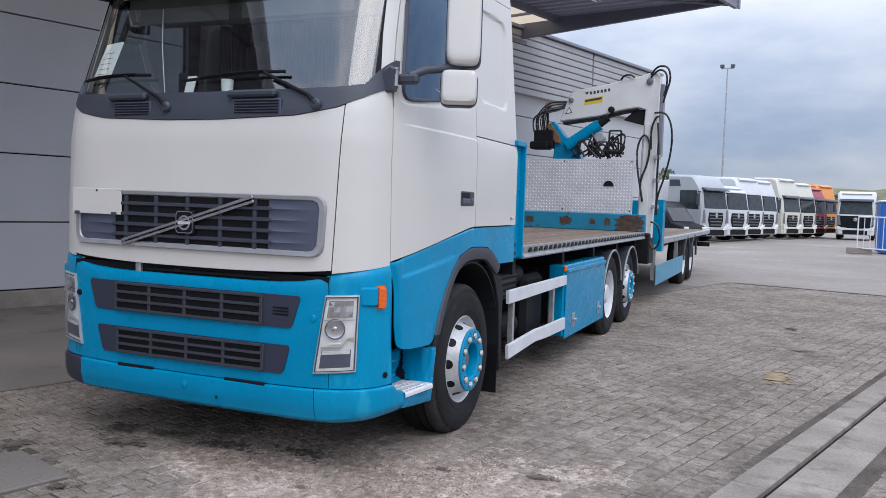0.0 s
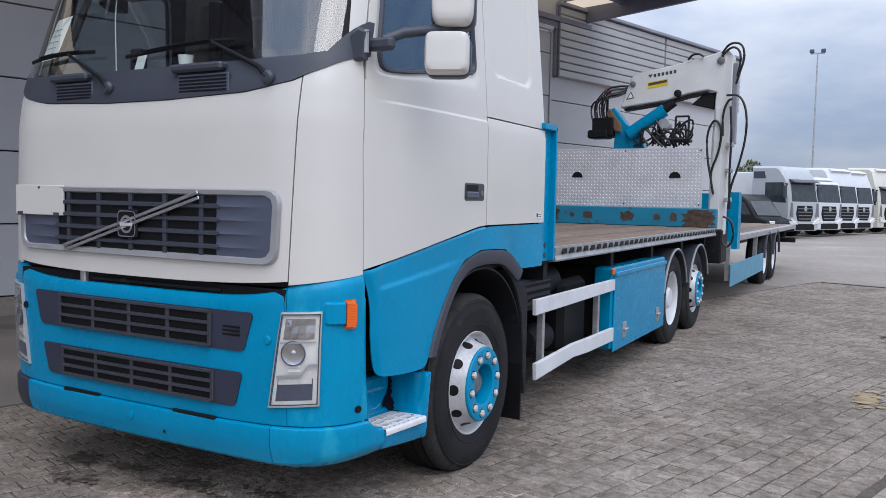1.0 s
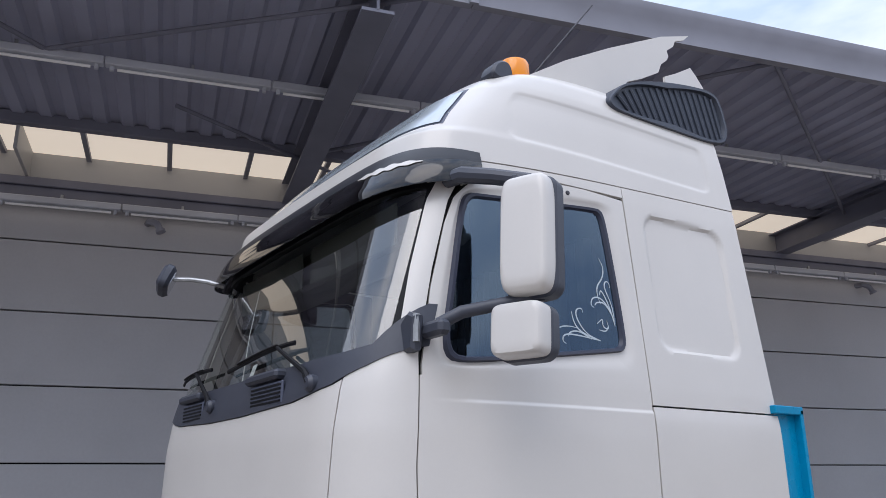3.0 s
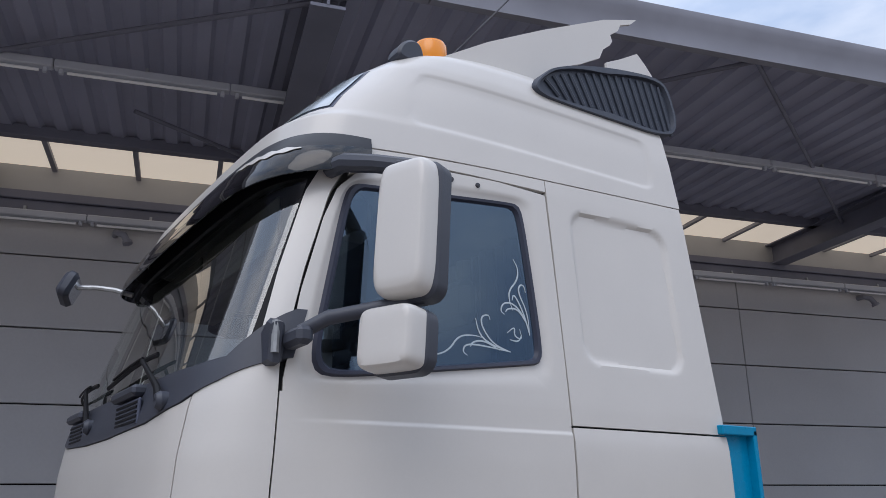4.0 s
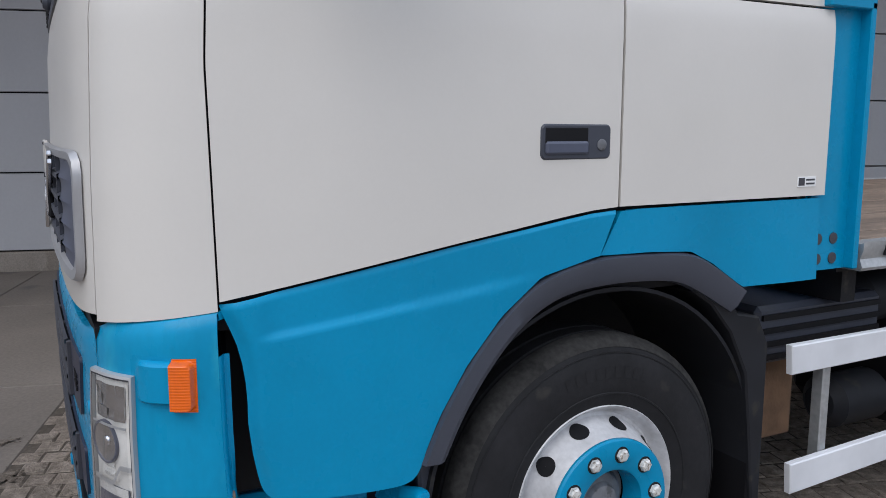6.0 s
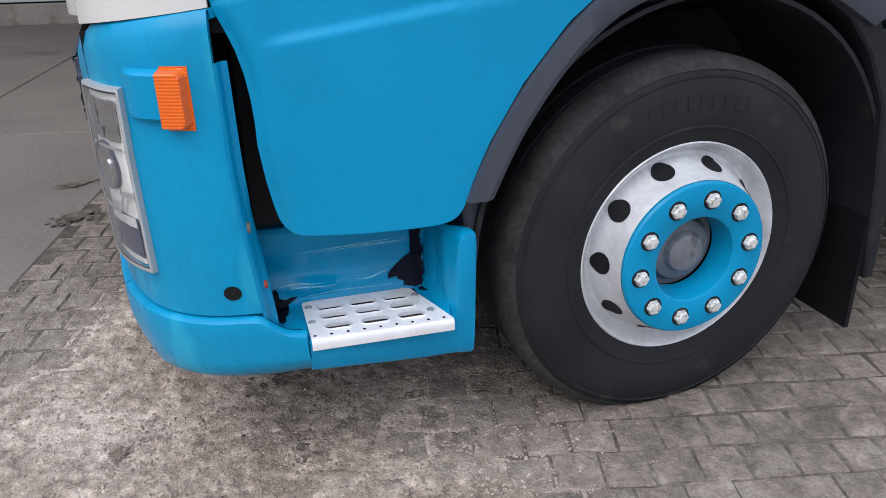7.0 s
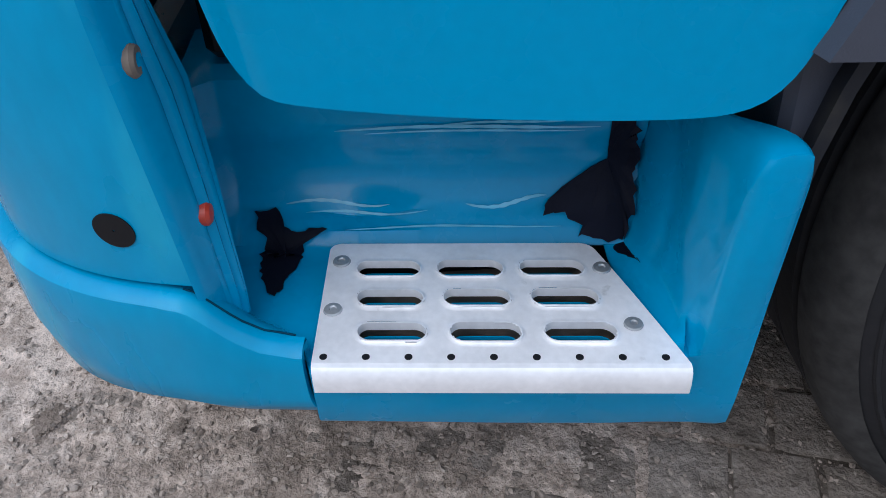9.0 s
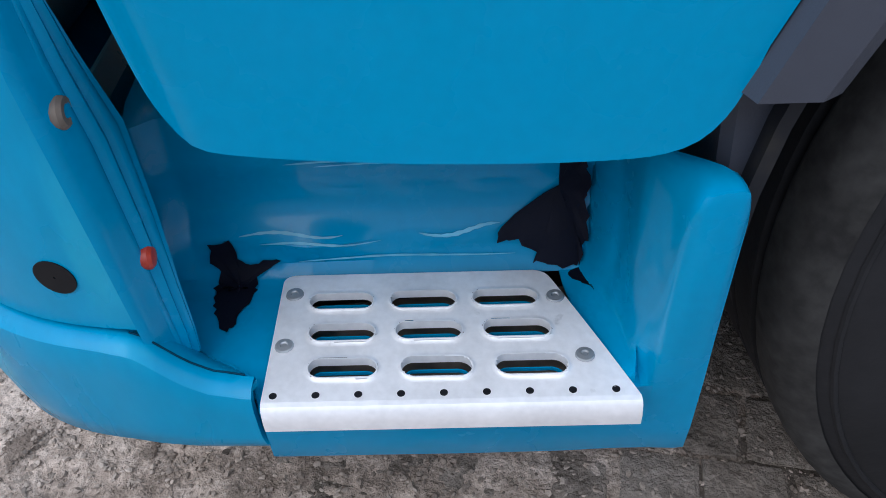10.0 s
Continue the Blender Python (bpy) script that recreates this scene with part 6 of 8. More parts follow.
# ---- wheels ----
def wheel(center, sg, style, name="wheel"):
    cx, cy, cz = center
    R_T, R_R = 0.520, 0.292
    SW_R, SW_H = [0.30, 0.335, 0.39, 0.445, 0.478], [-0.008, 0.006, 0.014, 0.010, -0.002]
    w = new(name)
    w.empty_display_size = 0.1
    w.matrix_basis = Matrix.Translation((0, 0, 0))
    w.parent = None
    tyre = Shape()
    prof = [(R_R, -0.03)] + list(zip(SW_R, SW_H)) + [(0.495, -0.014), (0.508, -0.026), (R_T - 0.004, -0.040), (R_T, -0.06), (R_T, -0.085), (R_T - 0.012, -0.088), (R_T - 0.012, -0.098), (R_T, -0.101), (R_T, -0.15), (R_T - 0.012, -0.153), (R_T - 0.012, -0.163), (R_T, -0.166), (R_T, -0.25), (R_T - 0.03, -0.285), (0.42, -0.31), (0.33, -0.30), (R_R, -0.27)]
    tyre.lathe([(r, sg * h) for r, h in prof], "x", (cx, cy, cz), 72)
    tyre.f = [f for f in tyre.f if len(f) == 4]
    # contact patch: flatten the foot
    tyre.v = [(x, y, max(z, 0.0)) for x, y, z in tyre.v]
    ty = part("tyre", tyre, RUBBER, None)
    edge = Shape().lathe([(0.488, sg * -0.006), (0.497, sg * -0.0125), (0.510, sg * -0.0245), (0.5185, sg * -0.0385), (0.5215, sg * -0.058), (0.5215, sg * -0.08)], "x", (cx, cy, cz), 72)
    edge.f = [f for f in edge.f if len(f) == 4]
    edge.v = [(x, y, max(z, 0.001)) for x, y, z in edge.v]
    part("shoulder_edge", edge, TYRE_EDGE, ty)
    for r0, r1, a0, a1, n_ in ((0.395, 0.432, 66, 112, 9), (0.372, 0.386, 195, 225, 7), (0.372, 0.386, 318, 350, 8)):
        for q in range(n_):
            b0 = radians(a0 + (a1 - a0) * q / n_)
            b1 = radians(a0 + (a1 - a0) * (q + 0.68) / n_)
            hx = [float(np.interp(r, SW_R, SW_H)) + 0.0016 for r in (r0, r1)]
            quad = [(cx + sg * h, cy + r * math.cos(b), cz + r * math.sin(b)) for h, r in zip(hx, (r0, r1)) for b in (b0, b1)]
            part("letter_bar", Shape().add([quad[0], quad[1], quad[3], quad[2]], [(0, 1, 2, 3)]), RUBBER, ty)
    for rr in (0.345, 0.472):
        hx = float(np.interp(rr, SW_R, SW_H))
        rg = Shape().lathe([(rr - 0.004, sg * hx), (rr - 0.002, sg * (hx + 0.003)), (rr + 0.002, sg * (hx + 0.003)), (rr + 0.004, sg * hx)], "x", (cx, cy, cz), 64)
        rg.f = [f for f in rg.f if len(f) == 4]
        part("sidewall_rib", rg, RUBBER, ty)
    rim = Shape()
    if style == "front":
        prof = [(0.300, -0.019), (0.304, -0.009), (0.299, -0.004), (0.291, -0.012), (0.284, -0.028), (0.276, -0.042), (0.268, -0.050), (0.258, -0.046), (0.248, -0.030), (0.232, 0.012), (0.226, 0.03), (0.217, 0.050)]
    else:
        prof = [(0.300, -0.019), (0.303, -0.009), (0.298, -0.005), (0.288, -0.015), (0.278, -0.05), (0.268, -0.11), (0.25, -0.14), (0.22, -0.13), (0.20, -0.125), (0.11, -0.12)]
    rim.lathe([(r, sg * h) for r, h in prof], "x", (cx, cy, cz), 64)
    rim.f = [f for f in rim.f if len(f) == 4]
    rm = part("rim", rim, SILVER, None, "silver steel rim" if style == "front" else "white steel dual rim")
    rm.data.materials.clear()
    rm.data.materials.append(SILVER if style == "front" else RAIL_WHITE)
    kids = [ty, rm]
    bk = part("rim_backing", Shape().lathe([(0.27, sg * -0.12), (0.27, sg * -0.15), (0.05, sg * -0.15)], "x", (cx, cy, cz), 32), BLACK, None)
    kids.append(bk)
    subs = []
    if style == "front":
        for k in range(10):
            a = 2 * math.pi * (k + 0.5) / 10
            r = 0.244
            # slanted oval openings in the dish
            m = Matrix.Translation((cx, cy, cz)) @ Matrix.Rotation(a, 4, "X")
            h = Shape()
            ring = []
            for q in range(18):
                t = 2 * math.pi * q / 18
                row = []
                for e in (0.02, 0.5, 1.0):
                    hh = -0.011 + 0.029 * math.sin(t) * e
                    rc = float(np.interp(hh, [-0.042, -0.030, 0.012, 0.030, 0.05], [0.258, 0.248, 0.232, 0.226, 0.217])) + 0.0022
                    row.append(m @ Vector((sg * hh, 0.031 * math.cos(t) * e, math.sqrt(rc * rc - (0.031 * math.cos(t) * e) ** 2))))
                ring.append(row)
            h.sheet(ring, 0.0015, ref=(cx, cy, cz), closed=True)
            subs.append(part("rim_hole", h, BLACK, rm))
        hubp = Shape().lathe([(r, sg * h) for r, h in [(0.216, 0.045), (0.2165, 0.058), (0.212, 0.064), (0.205, 0.066), (0.128, 0.066), (0.119, 0.060), (0.114, 0.03), (0.112, -0.02)]], "x", (cx, cy, cz), 56)
        hubp.f = [f for f in hubp.f if len(f) == 4]
        hb = part("hub_ring", hubp, BLUE, None, "turquoise hub ring")
        kids.append(hb)
        hc = Shape().lathe([(r, sg * h) for r, h in [(0.114, -0.03), (0.10, -0.028), (0.085, -0.005), (0.06, 0.004), (0.052, 0.022), (0.045, 0.026), (0.0, 0.026)]], "x", (cx, cy, cz), 40)
        kids.append(part("hub_cap", hc, HUB_GREY, None))
        for k in range(10):
            a = 2 * math.pi * (k + 0.22) / 10
            m = Vector((cx + sg * 0.064, cy + 0.1675 * math.cos(a), cz + 0.1675 * math.sin(a)))
            subs.append(part("nut_seat", Shape().lathe([(0.0275, 0), (0.0265, sg * 0.0025), (0, sg * 0.0025)], "x", m, 16), CHASSIS, hb))
            nt = Shape().lathe([(0.021, 0), (0.0205, sg * 0.008), (0.0195, sg * 0.014), (0.014, sg * 0.018), (0, sg * 0.019)], "x", m, 6)
            subs.append(part("wheel_nut", nt, NUT, hb))
    else:
        hb = part("hub", Shape().lathe([(0.125, sg * -0.125), (0.12, sg * -0.04), (0.10, sg * -0.02), (0, sg * -0.02)], "x", (cx, cy, cz), 32), RAIL_WHITE, None)
        kids.append(hb)
        for k in range(10):
            a = 2 * math.pi * k / 10
            m = Vector((cx - sg * 0.122, cy + 0.1675 * math.cos(a), cz + 0.1675 * math.sin(a)))
            subs.append(part("wheel_nut", Shape().lathe([(0.018, 0), (0.018, sg * 0.02), (0, sg * 0.024)], "x", m, 10), STEEL, hb))
    return w, kids


def mounted_wheel(owner, center, sg, style):
    w, kids = wheel(center, sg, style)
    w.parent = owner
    w.matrix_parent_inverse = parent_world(owner).inverted()
    tyre = kids[0]
    bpy.data.objects.remove(w)
    # the tyre's rim, hub and nuts hang on the tyre
    tyre.name = "wheel"
    tyre.parent = owner
    tyre.matrix_parent_inverse = parent_world(owner).inverted()
    for k in kids[1:]:
        k.parent = owner
        k.matrix_parent_inverse = parent_world(owner).inverted()


HUB = (1.185, 1.47, 0.488)
for sg in (1, -1):
    mounted_wheel(truck, (sg * HUB[0], HUB[1], HUB[2]), sg, "front")
    mounted_wheel(truck, (sg * 1.20, 6.40, 0.5), sg, "rear")
    mounted_wheel(truck, (sg * 1.185, 7.68, 0.5), sg, "front")

# ---- chassis, tanks, side rails ----
for sg in (1, -1):
    part("chassis_rail", Shape().box(sg * 0.42 - 0.04, sg * 0.42 + 0.04, 0.5, 9.0, 0.72, 1.0, 0.01), CHASSIS, truck)
for y in (2.6, 4.2, 5.6, 7.0, 8.4):
    part("crossmember", Shape().box(-1.15, 1.15, y, y + 0.08, 1.0, 1.12), CHASSIS, truck)
part("axle", Shape().tube([(-1.0, 1.47, 0.49), (1.0, 1.47, 0.49)], 0.07), CHASSIS, truck)
part("axle", Shape().tube([(-1.0, 6.4, 0.5), (1.0, 6.4, 0.5)], 0.1), CHASSIS, truck)
part("axle", Shape().tube([(-1.0, 7.68, 0.5), (1.0, 7.68, 0.5)], 0.08), CHASSIS, truck)
part("engine_block", Shape().box(-0.4, 0.4, 0.5, 1.9, 0.45, 1.15, 0.05), BLACK, truck)
part("battery_box", Shape().box(0.55, 1.08, 2.25, 2.95, 0.78, 1.0, 0.02), PLASTIC, truck)
for q in range(4):
    part("rib", Shape().box(1.08, 1.09, 2.27, 2.93, 0.80 + q * 0.05, 0.82 + q * 0.05), BLACK, truck)
for z, y0, y1 in ((0.95, 2.9, 3.25), (0.52, 2.78, 3.14)):
    part("air_tank", Shape().lathe([(0.0, y0 - 3), (0.07, y0 - 2.99), (0.11, y0 - 2.95), (0.11, y1 - 3.05), (0.07, y1 - 3.01), (0.0, y1 - 3)], "y", (0.95, 3.0, z), 24), LINER, truck)
part("toolbox_back", Shape().box(0.6, 1.075, 4.05, 5.8, 0.4, 0.98, 0.02), CHASSIS, truck)
part("fuel_tank", Shape().box(0.5, 1.1, 3.15, 3.72, 0.38, 0.95, 0.05), BLACK, truck)
part("rust_plate", Shape().box(0.98, 1.0, 2.32, 2.56, 0.45, 0.78, 0.006), RUST, truck)
for y in (2.40, 3.62):
    part("rail_bracket", Shape().box(1.175, 1.222, y + 0.04, y + 0.08, 0.42, 0.88, 0.004), STEEL, truck)
rail_u = Shape().prism([(2.235, 0.800), (2.225, 0.905), (4.02, 0.905), (4.02, 0.81)], "x", 1.225, 1.255, 0.004)
part("side_rail", rail_u, RAIL_WHITE, truck, "white aluminium side guard rail")
rail_l = Shape().prism([(2.265, 0.36), (2.255, 0.472), (3.0, 0.50), (3.35, 0.492), (4.03, 0.488), (4.03, 0.372), (3.35, 0.378), (3.0, 0.395)], "x", 1.225, 1.255, 0.004)
part("side_rail", rail_l, RAIL_WHITE, truck, "bent white aluminium side guard rail")
# toolbox
tb = part("toolbox", Shape().box(1.08, 1.24, 3.96, 5.83, 0.30, 1.0, 0.012), BLUE, truck, "turquoise steel underbody toolbox")
part("toolbox_door", Shape().box(1.24, 1.256, 4.0, 5.80, 0.275, 0.93, 0.006), BLUE, tb)
part("toolbox_hinge", Shape().box(1.235, 1.27, 4.0, 5.80, 0.925, 0.965, 0.006), BLUE, tb)
for y in (4.32, 5.5):
    part("latch_plate", Shape().box(1.256, 1.262, y - 0.06, y + 0.06, 0.36, 0.50, 0.002), STEEL, tb)
    part("latch", Shape().box(1.262, 1.285, y - 0.045, y + 0.055, 0.415, 0.445, 0.005), CHROME, tb)
part("amber_marker", Shape().box(1.235, 1.262, 3.935, 3.975, 0.945, 1.0, 0.008), ORANGE, truck)
# rear mudguards
for cy in (6.40, 7.68):
    sh = [[(x, cy + 0.57 * math.cos(radians(a)), 0.5 + 0.56 * math.sin(radians(a))) for x in (0.62, 0.9, 1.2, 1.235, 1.235)] for a in np.linspace(15, 168, 30)]
    for row in sh:
        row[-1] = (1.235, row[-1][1] * 0.97 + cy * 0.03, row[-1][2] * 0.97 + 0.5 * 0.03)
    part("rear_mudguard", Shape().sheet(sh, 0.012, ref=(1, cy, 0.5)), PLASTIC, truck)
    lip = [(1.238, cy + 0.565 * math.cos(radians(a)), 0.5 + 0.555 * math.sin(radians(a))) for a in np.linspace(15, 168, 30)]
    part("mudguard_lip", Shape().tube(lip, 0.013, 6), STEEL, truck)

# ---- flat bed ----
BED_Y0, BED_Y1 = 2.55, 8.62
for sg in (1, -1):
    part("side_rave", Shape().prism([(sg * 1.255, 1.235), (sg * 1.262, 1.242), (sg * 1.262, 1.215), (sg * 1.25, 1.18), (sg * 1.262, 1.15), (sg * 1.255, 1.138), (sg * 1.17, 1.138), (sg * 1.17, 1.235)], "y", BED_Y0, BED_Y1), STEEL, truck, "galvanised bed edge profile")
for q in range(38):
    part("lash_point", Shape().box(1.2555, 1.2645, BED_Y0 + 0.12 + q * 0.158, BED_Y0 + 0.21 + q * 0.158, 1.188, 1.226), CHASSIS, truck)
plank_w = 0.146
for q in range(16):
    x = -1.165 + q * plank_w
    part("bed_plank", Shape().box(x + 0.002, x + plank_w - 0.002, BED_Y0 + 0.02, BED_Y1, 1.20, 1.238 + 0.004 * ((q * 7) % 3) / 2, 0.004), WOOD, truck)
part("bed_frame", Shape().box(-1.16, 1.16, BED_Y0, BED_Y1, 1.12, 1.199), CHASSIS, truck)
part("headboard", Shape().box(-1.20, 1.20, 2.30, 2.38, 1.16, 2.06, 0.01), BLUE, truck, "turquoise steel headboard")
for sg in (1, -1):
    p = Shape()
    xo, xi = sg * 1.258, sg * 1.14
    a, b = sorted((sg * 1.205, sg * 1.218))
    p.box(a, b, 2.325, 2.515, 1.15, 2.06)
    a, b = sorted((sg * 1.205, sg * 1.258))
    p.box(a, b, 2.505, 2.53, 1.15, 2.06, 0.004)
    p.box(a, b, 2.30, 2.53, 2.035, 2.075, 0.004)
    a, b = sorted((xi, sg * 1.218))
    p.box(a, b, 2.315, 2.33, 1.15, 2.06)
    ps = part("headboard_post", p, BLUE, truck, "turquoise folded steel headboard post")
    for yy in (2.36, 2.44):
        for zz in (1.19, 1.26):
            part("bolt", Shape().lathe([(0.02, 0), (0.02, sg * 0.004), (0, sg * 0.005)], "x", (sg * 1.218, yy, zz), 12), INK, ps)
# rear board: worn beam with a chequer plate above it
part("rear_beam", Shape().box(-1.25, 1.25, 8.62, 8.74, 1.24, 1.50, 0.01), BLUE_WORN, truck, "worn turquoise steel beam with rust")
RUST_DARK = material("dark_rust", (0.075, 0.048, 0.035), 0.85, vary=0.4, scale=14, second=(0.02, 0.16, 0.2), second_at=0.64, bump=0.002)
rnd = random.Random(21)
for cx_, hw, hh in ((-1.12, 0.13, 0.11), (1.02, 0.22, 0.12), (0.02, 0.09, 0.07), (-0.55, 0.07, 0.05), (0.45, 0.05, 0.04), (-0.8, 0.04, 0.03), (0.68, 0.05, 0.06)):
    ring = []
    for q in range(26):
        t = 2 * math.pi * q / 26
        k = 0.75 + 0.45 * rnd.random()
        ring.append([(min(1.245, max(-1.245, cx_ + hw * k * e * math.copysign(abs(math.cos(t)) ** 0.6, math.cos(t)))), 8.6185, min(1.492, max(1.245, 1.37 + hh * k * e * math.copysign(abs(math.sin(t)) ** 0.6, math.sin(t))))) for e in (0.02, 0.5, 1.0)])
    part("rust_patch", Shape().sheet(ring, 0.001, ref=(cx_, 10, 1.37), closed=True), RUST_DARK, truck)
cp = part("chequer_board", Shape().box(-1.13, 1.03, 8.70, 8.74, 1.50, 2.335, 0.004), TREADPLATE, truck, "silver aluminium chequer plate board")
# raised pattern in a brighter tone than the plate
bumps = Shape()
for i in range(46):
    for j in range(17):
        cx, cz = -1.10 + i * 0.0465, 1.53 + j * 0.0475
        an = radians(45 if (i + j) % 2 else -45)
        d, e = 0.022, 0.008
        c, s_ = math.cos(an), math.sin(an)
        bumps.add([(cx + c * d, 8.699, cz + s_ * d), (cx - s_ * e, 8.699, cz + c * e), (cx - c * d, 8.699, cz - s_ * d), (cx + s_ * e, 8.699, cz - c * e), (cx, 8.691, cz)], [(0, 1, 4), (1, 2, 4), (2, 3, 4), (3, 0, 4)])
tagged(part("tread_relief", bumps, TREAD_BRIGHT, cp), kind="stuff")
for x in (-0.76, 0.66):
    hole = [(x + 0.08 * math.cos(t), 1.92 + 0.085 * math.sin(t)) for t in np.linspace(0, math.pi, 14)]
    part("grip_hole", Shape().prism(hole, "y", 8.6905, 8.6985), BLACK, cp)
for x, z in ((-1.1, 2.3), (-0.05, 2.3), (1.0, 2.3), (-1.1, 1.55), (-0.05, 1.55), (1.0, 1.55)):
    part("screw", Shape().lathe([(0.012, 0), (0.01, -0.004), (0, -0.005)], "y", (x, 8.693, z), 10), INK, cp)


# ---- mirrors, roof fittings, wipers ----
def mirror_box(s, x0, x1, y0, y1, z0, z1, r):
    """A rounded housing, fuller towards the outside."""
    rows = []
    prof = [(-0.05, 0.02), (-0.049, 0.45), (-0.042, 0.74), (-0.015, 0.87), (0.06, 0.935), (0.2, 0.975), (0.45, 1.0), (1.0, 1.0)]
    hx, hz = (x1 - x0) / 2, (z1 - z0) / 2
    for q in range(48):
        t = 2 * math.pi * q / 48
        c, s_ = math.cos(t), math.sin(t)
        ex = math.copysign(abs(c) ** 0.32, c)
        ez = math.copysign(abs(s_) ** 0.32, s_)
        row = []
        for d, k in prof:
            kz = k if k < 0.7 else 1 - (1 - k) * (1.0 - 0.35 * (k - 0.7) / 0.3)
            row.append(((x0 + x1) / 2 + ex * hx * k, y0 + (y1 - y0) * d, (z0 + z1) / 2 + ez * hz * kz))
        rows.append(row)
    s.sheet(rows, 0.004, ref=((x0 + x1) / 2, (y0 + y1) / 2, (z0 + z1) / 2), closed=True)
    s.add([r_[0] for r_ in rows], [tuple(range(48))])
    return s


MIRROR_M = Matrix.Rotation(radians(22), 4, "Z") @ Matrix.Rotation(radians(-4.5), 4, "X")
for sg in (1, -1):
    def fix(sh, flip=sg):
        sh.v = [(flip * x, y, z) for x, y, z in sh.v]
        return sh

    def turned(sh, c):
        m = Matrix.Translation(c) @ MIRROR_M @ Matrix.Translation(-Vector(c))
        sh.v = [tuple(m @ Vector(p)) for p in sh.v]
        return fix(sh)
    if sg > 0:
        c1, c2 = (1.455, 0.63, 2.58), (1.45, 0.58, 2.22)
        mm = part("mirror", turned(mirror_box(Shape(), 1.35, 1.545, 0.560, 0.65, 2.35, 2.805, 0.03), c1), WHITE, truck, "tall white main mirror")
        part("mirror_frame", turned(Shape().prism(rim_outline(1.345, 1.552, 2.342, 2.81, 0.05), "y", 0.628, 0.70, 0.01), c1), PLASTIC, mm)
        part("mirror_glass", turned(Shape().prism(rim_outline(1.365, 1.535, 2.37, 2.78, 0.04), "y", 0.700, 0.703), c1), CHROME, mm)
        ml = part("mirror", turned(mirror_box(Shape(), 1.345, 1.55, 0.507, 0.60, 2.125, 2.315, 0.03), c2), WHITE, truck, "small white wide-angle mirror")
        part("mirror_frame", turned(Shape().prism(rim_outline(1.34, 1.556, 2.118, 2.32, 0.05), "y", 0.578, 0.645, 0.01), c2), PLASTIC, ml)
        part("mirror_glass", turned(Shape().prism(rim_outline(1.36, 1.54, 2.14, 2.30, 0.04), "y", 0.645, 0.648), c2), CHROME, ml)
        part("mirror_arm", fix(Shape().tube([(1.24, 0.36, 2.26), (1.30, 0.42, 2.30), (1.40, 0.60, 2.345), (1.47, 0.66, 2.36)], 0.024, 12)), PLASTIC, truck)
        part("mirror_arm", fix(Shape().tube([(1.10, 0.50, 2.885), (1.18, 0.52, 2.885), (1.30, 0.58, 2.85), (1.42, 0.66, 2.81)], [0.034, 0.034, 0.032, 0.03], 10)), PLASTIC, truck)
        part("mirror_stay", fix(Shape().box(1.365, 1.40, 0.60, 0.65, 2.30, 2.84, 0.01)), PLASTIC, truck)
        part("mirror_hinge", fix(Shape().box(1.165, 1.30, 0.325, 0.38, 2.215, 2.272, 0.015)), PLASTIC, truck)
        part("hinge_pin", fix(Shape().tube([(1.187, 0.300, 2.20), (1.187, 0.300, 2.30)], 0.013, 8)), STEEL, truck)
        part("hinge_base", fix(Shape().prism([(1.08, 2.16), (1.185, 2.17), (1.20, 2.295), (1.15, 2.315), (1.10, 2.28)], "y", 0.283, 0.33, 0.012)), PLASTIC, truck)
    # screws over the door window
    for y in (0.98, 1.10):
        part("screw", Shape().lathe([(0.011, 0), (0.009, sg * 0.006), (0, sg * 0.007)], "x", (sg * side_x(y, 2.935), y, 2.935), 10), INK, truck)
    # roof side deflector: rim, recessed panel and slanted ribs
    outl = np.array(chaikin([(1.449, 3.51), (1.515, 3.584), (1.58, 3.635), (1.753, 3.70), (2.026, 3.763), (2.307, 3.798), (2.362, 3.713), (2.394, 3.549), (2.311, 3.471), (1.896, 3.464), (1.562, 3.462), (1.476, 3.475)], 2, True))
    mid = np.array([1.93, 3.60])
    lo = part("roof_deflector", fix(Shape().prism([tuple(p) for p in mid + (outl - mid) * 0.985], "x", 1.0, 1.105)), DEFLECTOR, truck, "blue-grey ribbed roof side deflector")
    ring = []
    for p in outl:
        d = p - mid
        q = d * (1 - 0.030 / np.linalg.norm(d)) * (1, 0.96)
        ring.append([(1.02, *(mid + d)), (1.118, *(mid + d)), (1.126, *(mid + d * 0.985)), (1.126, *(mid + q * 1.02)), (1.106, *(mid + q))])
    part("deflector_rim", fix(Shape().sheet(ring, 0.003, ref=(1.0, 1.93, 3.6), closed=True)), DEFLECTOR, lo)
    for q in range(16):
        y = 1.53 + q * 0.05
        zt = float(np.interp(y, outl[:len(outl) // 2, 0], outl[:len(outl) // 2, 1])) - 0.034
        yb = min(y + 0.075, 2.345)
        part("rib", fix(Shape().tube([(1.108, y, zt), (1.110, yb, 3.497)], 0.010, 6)), DEFLECTOR, lo)
    part("roof_lamp", fix(Shape().prism(chaikin([(0.83, 3.50), (0.845, 3.57), (0.90, 3.612), (0.955, 3.60), (0.97, 3.50)], 2, True), "x", 0.90, 1.0, 0.012)), PLASTIC, truck, "grey roof marker lamp")

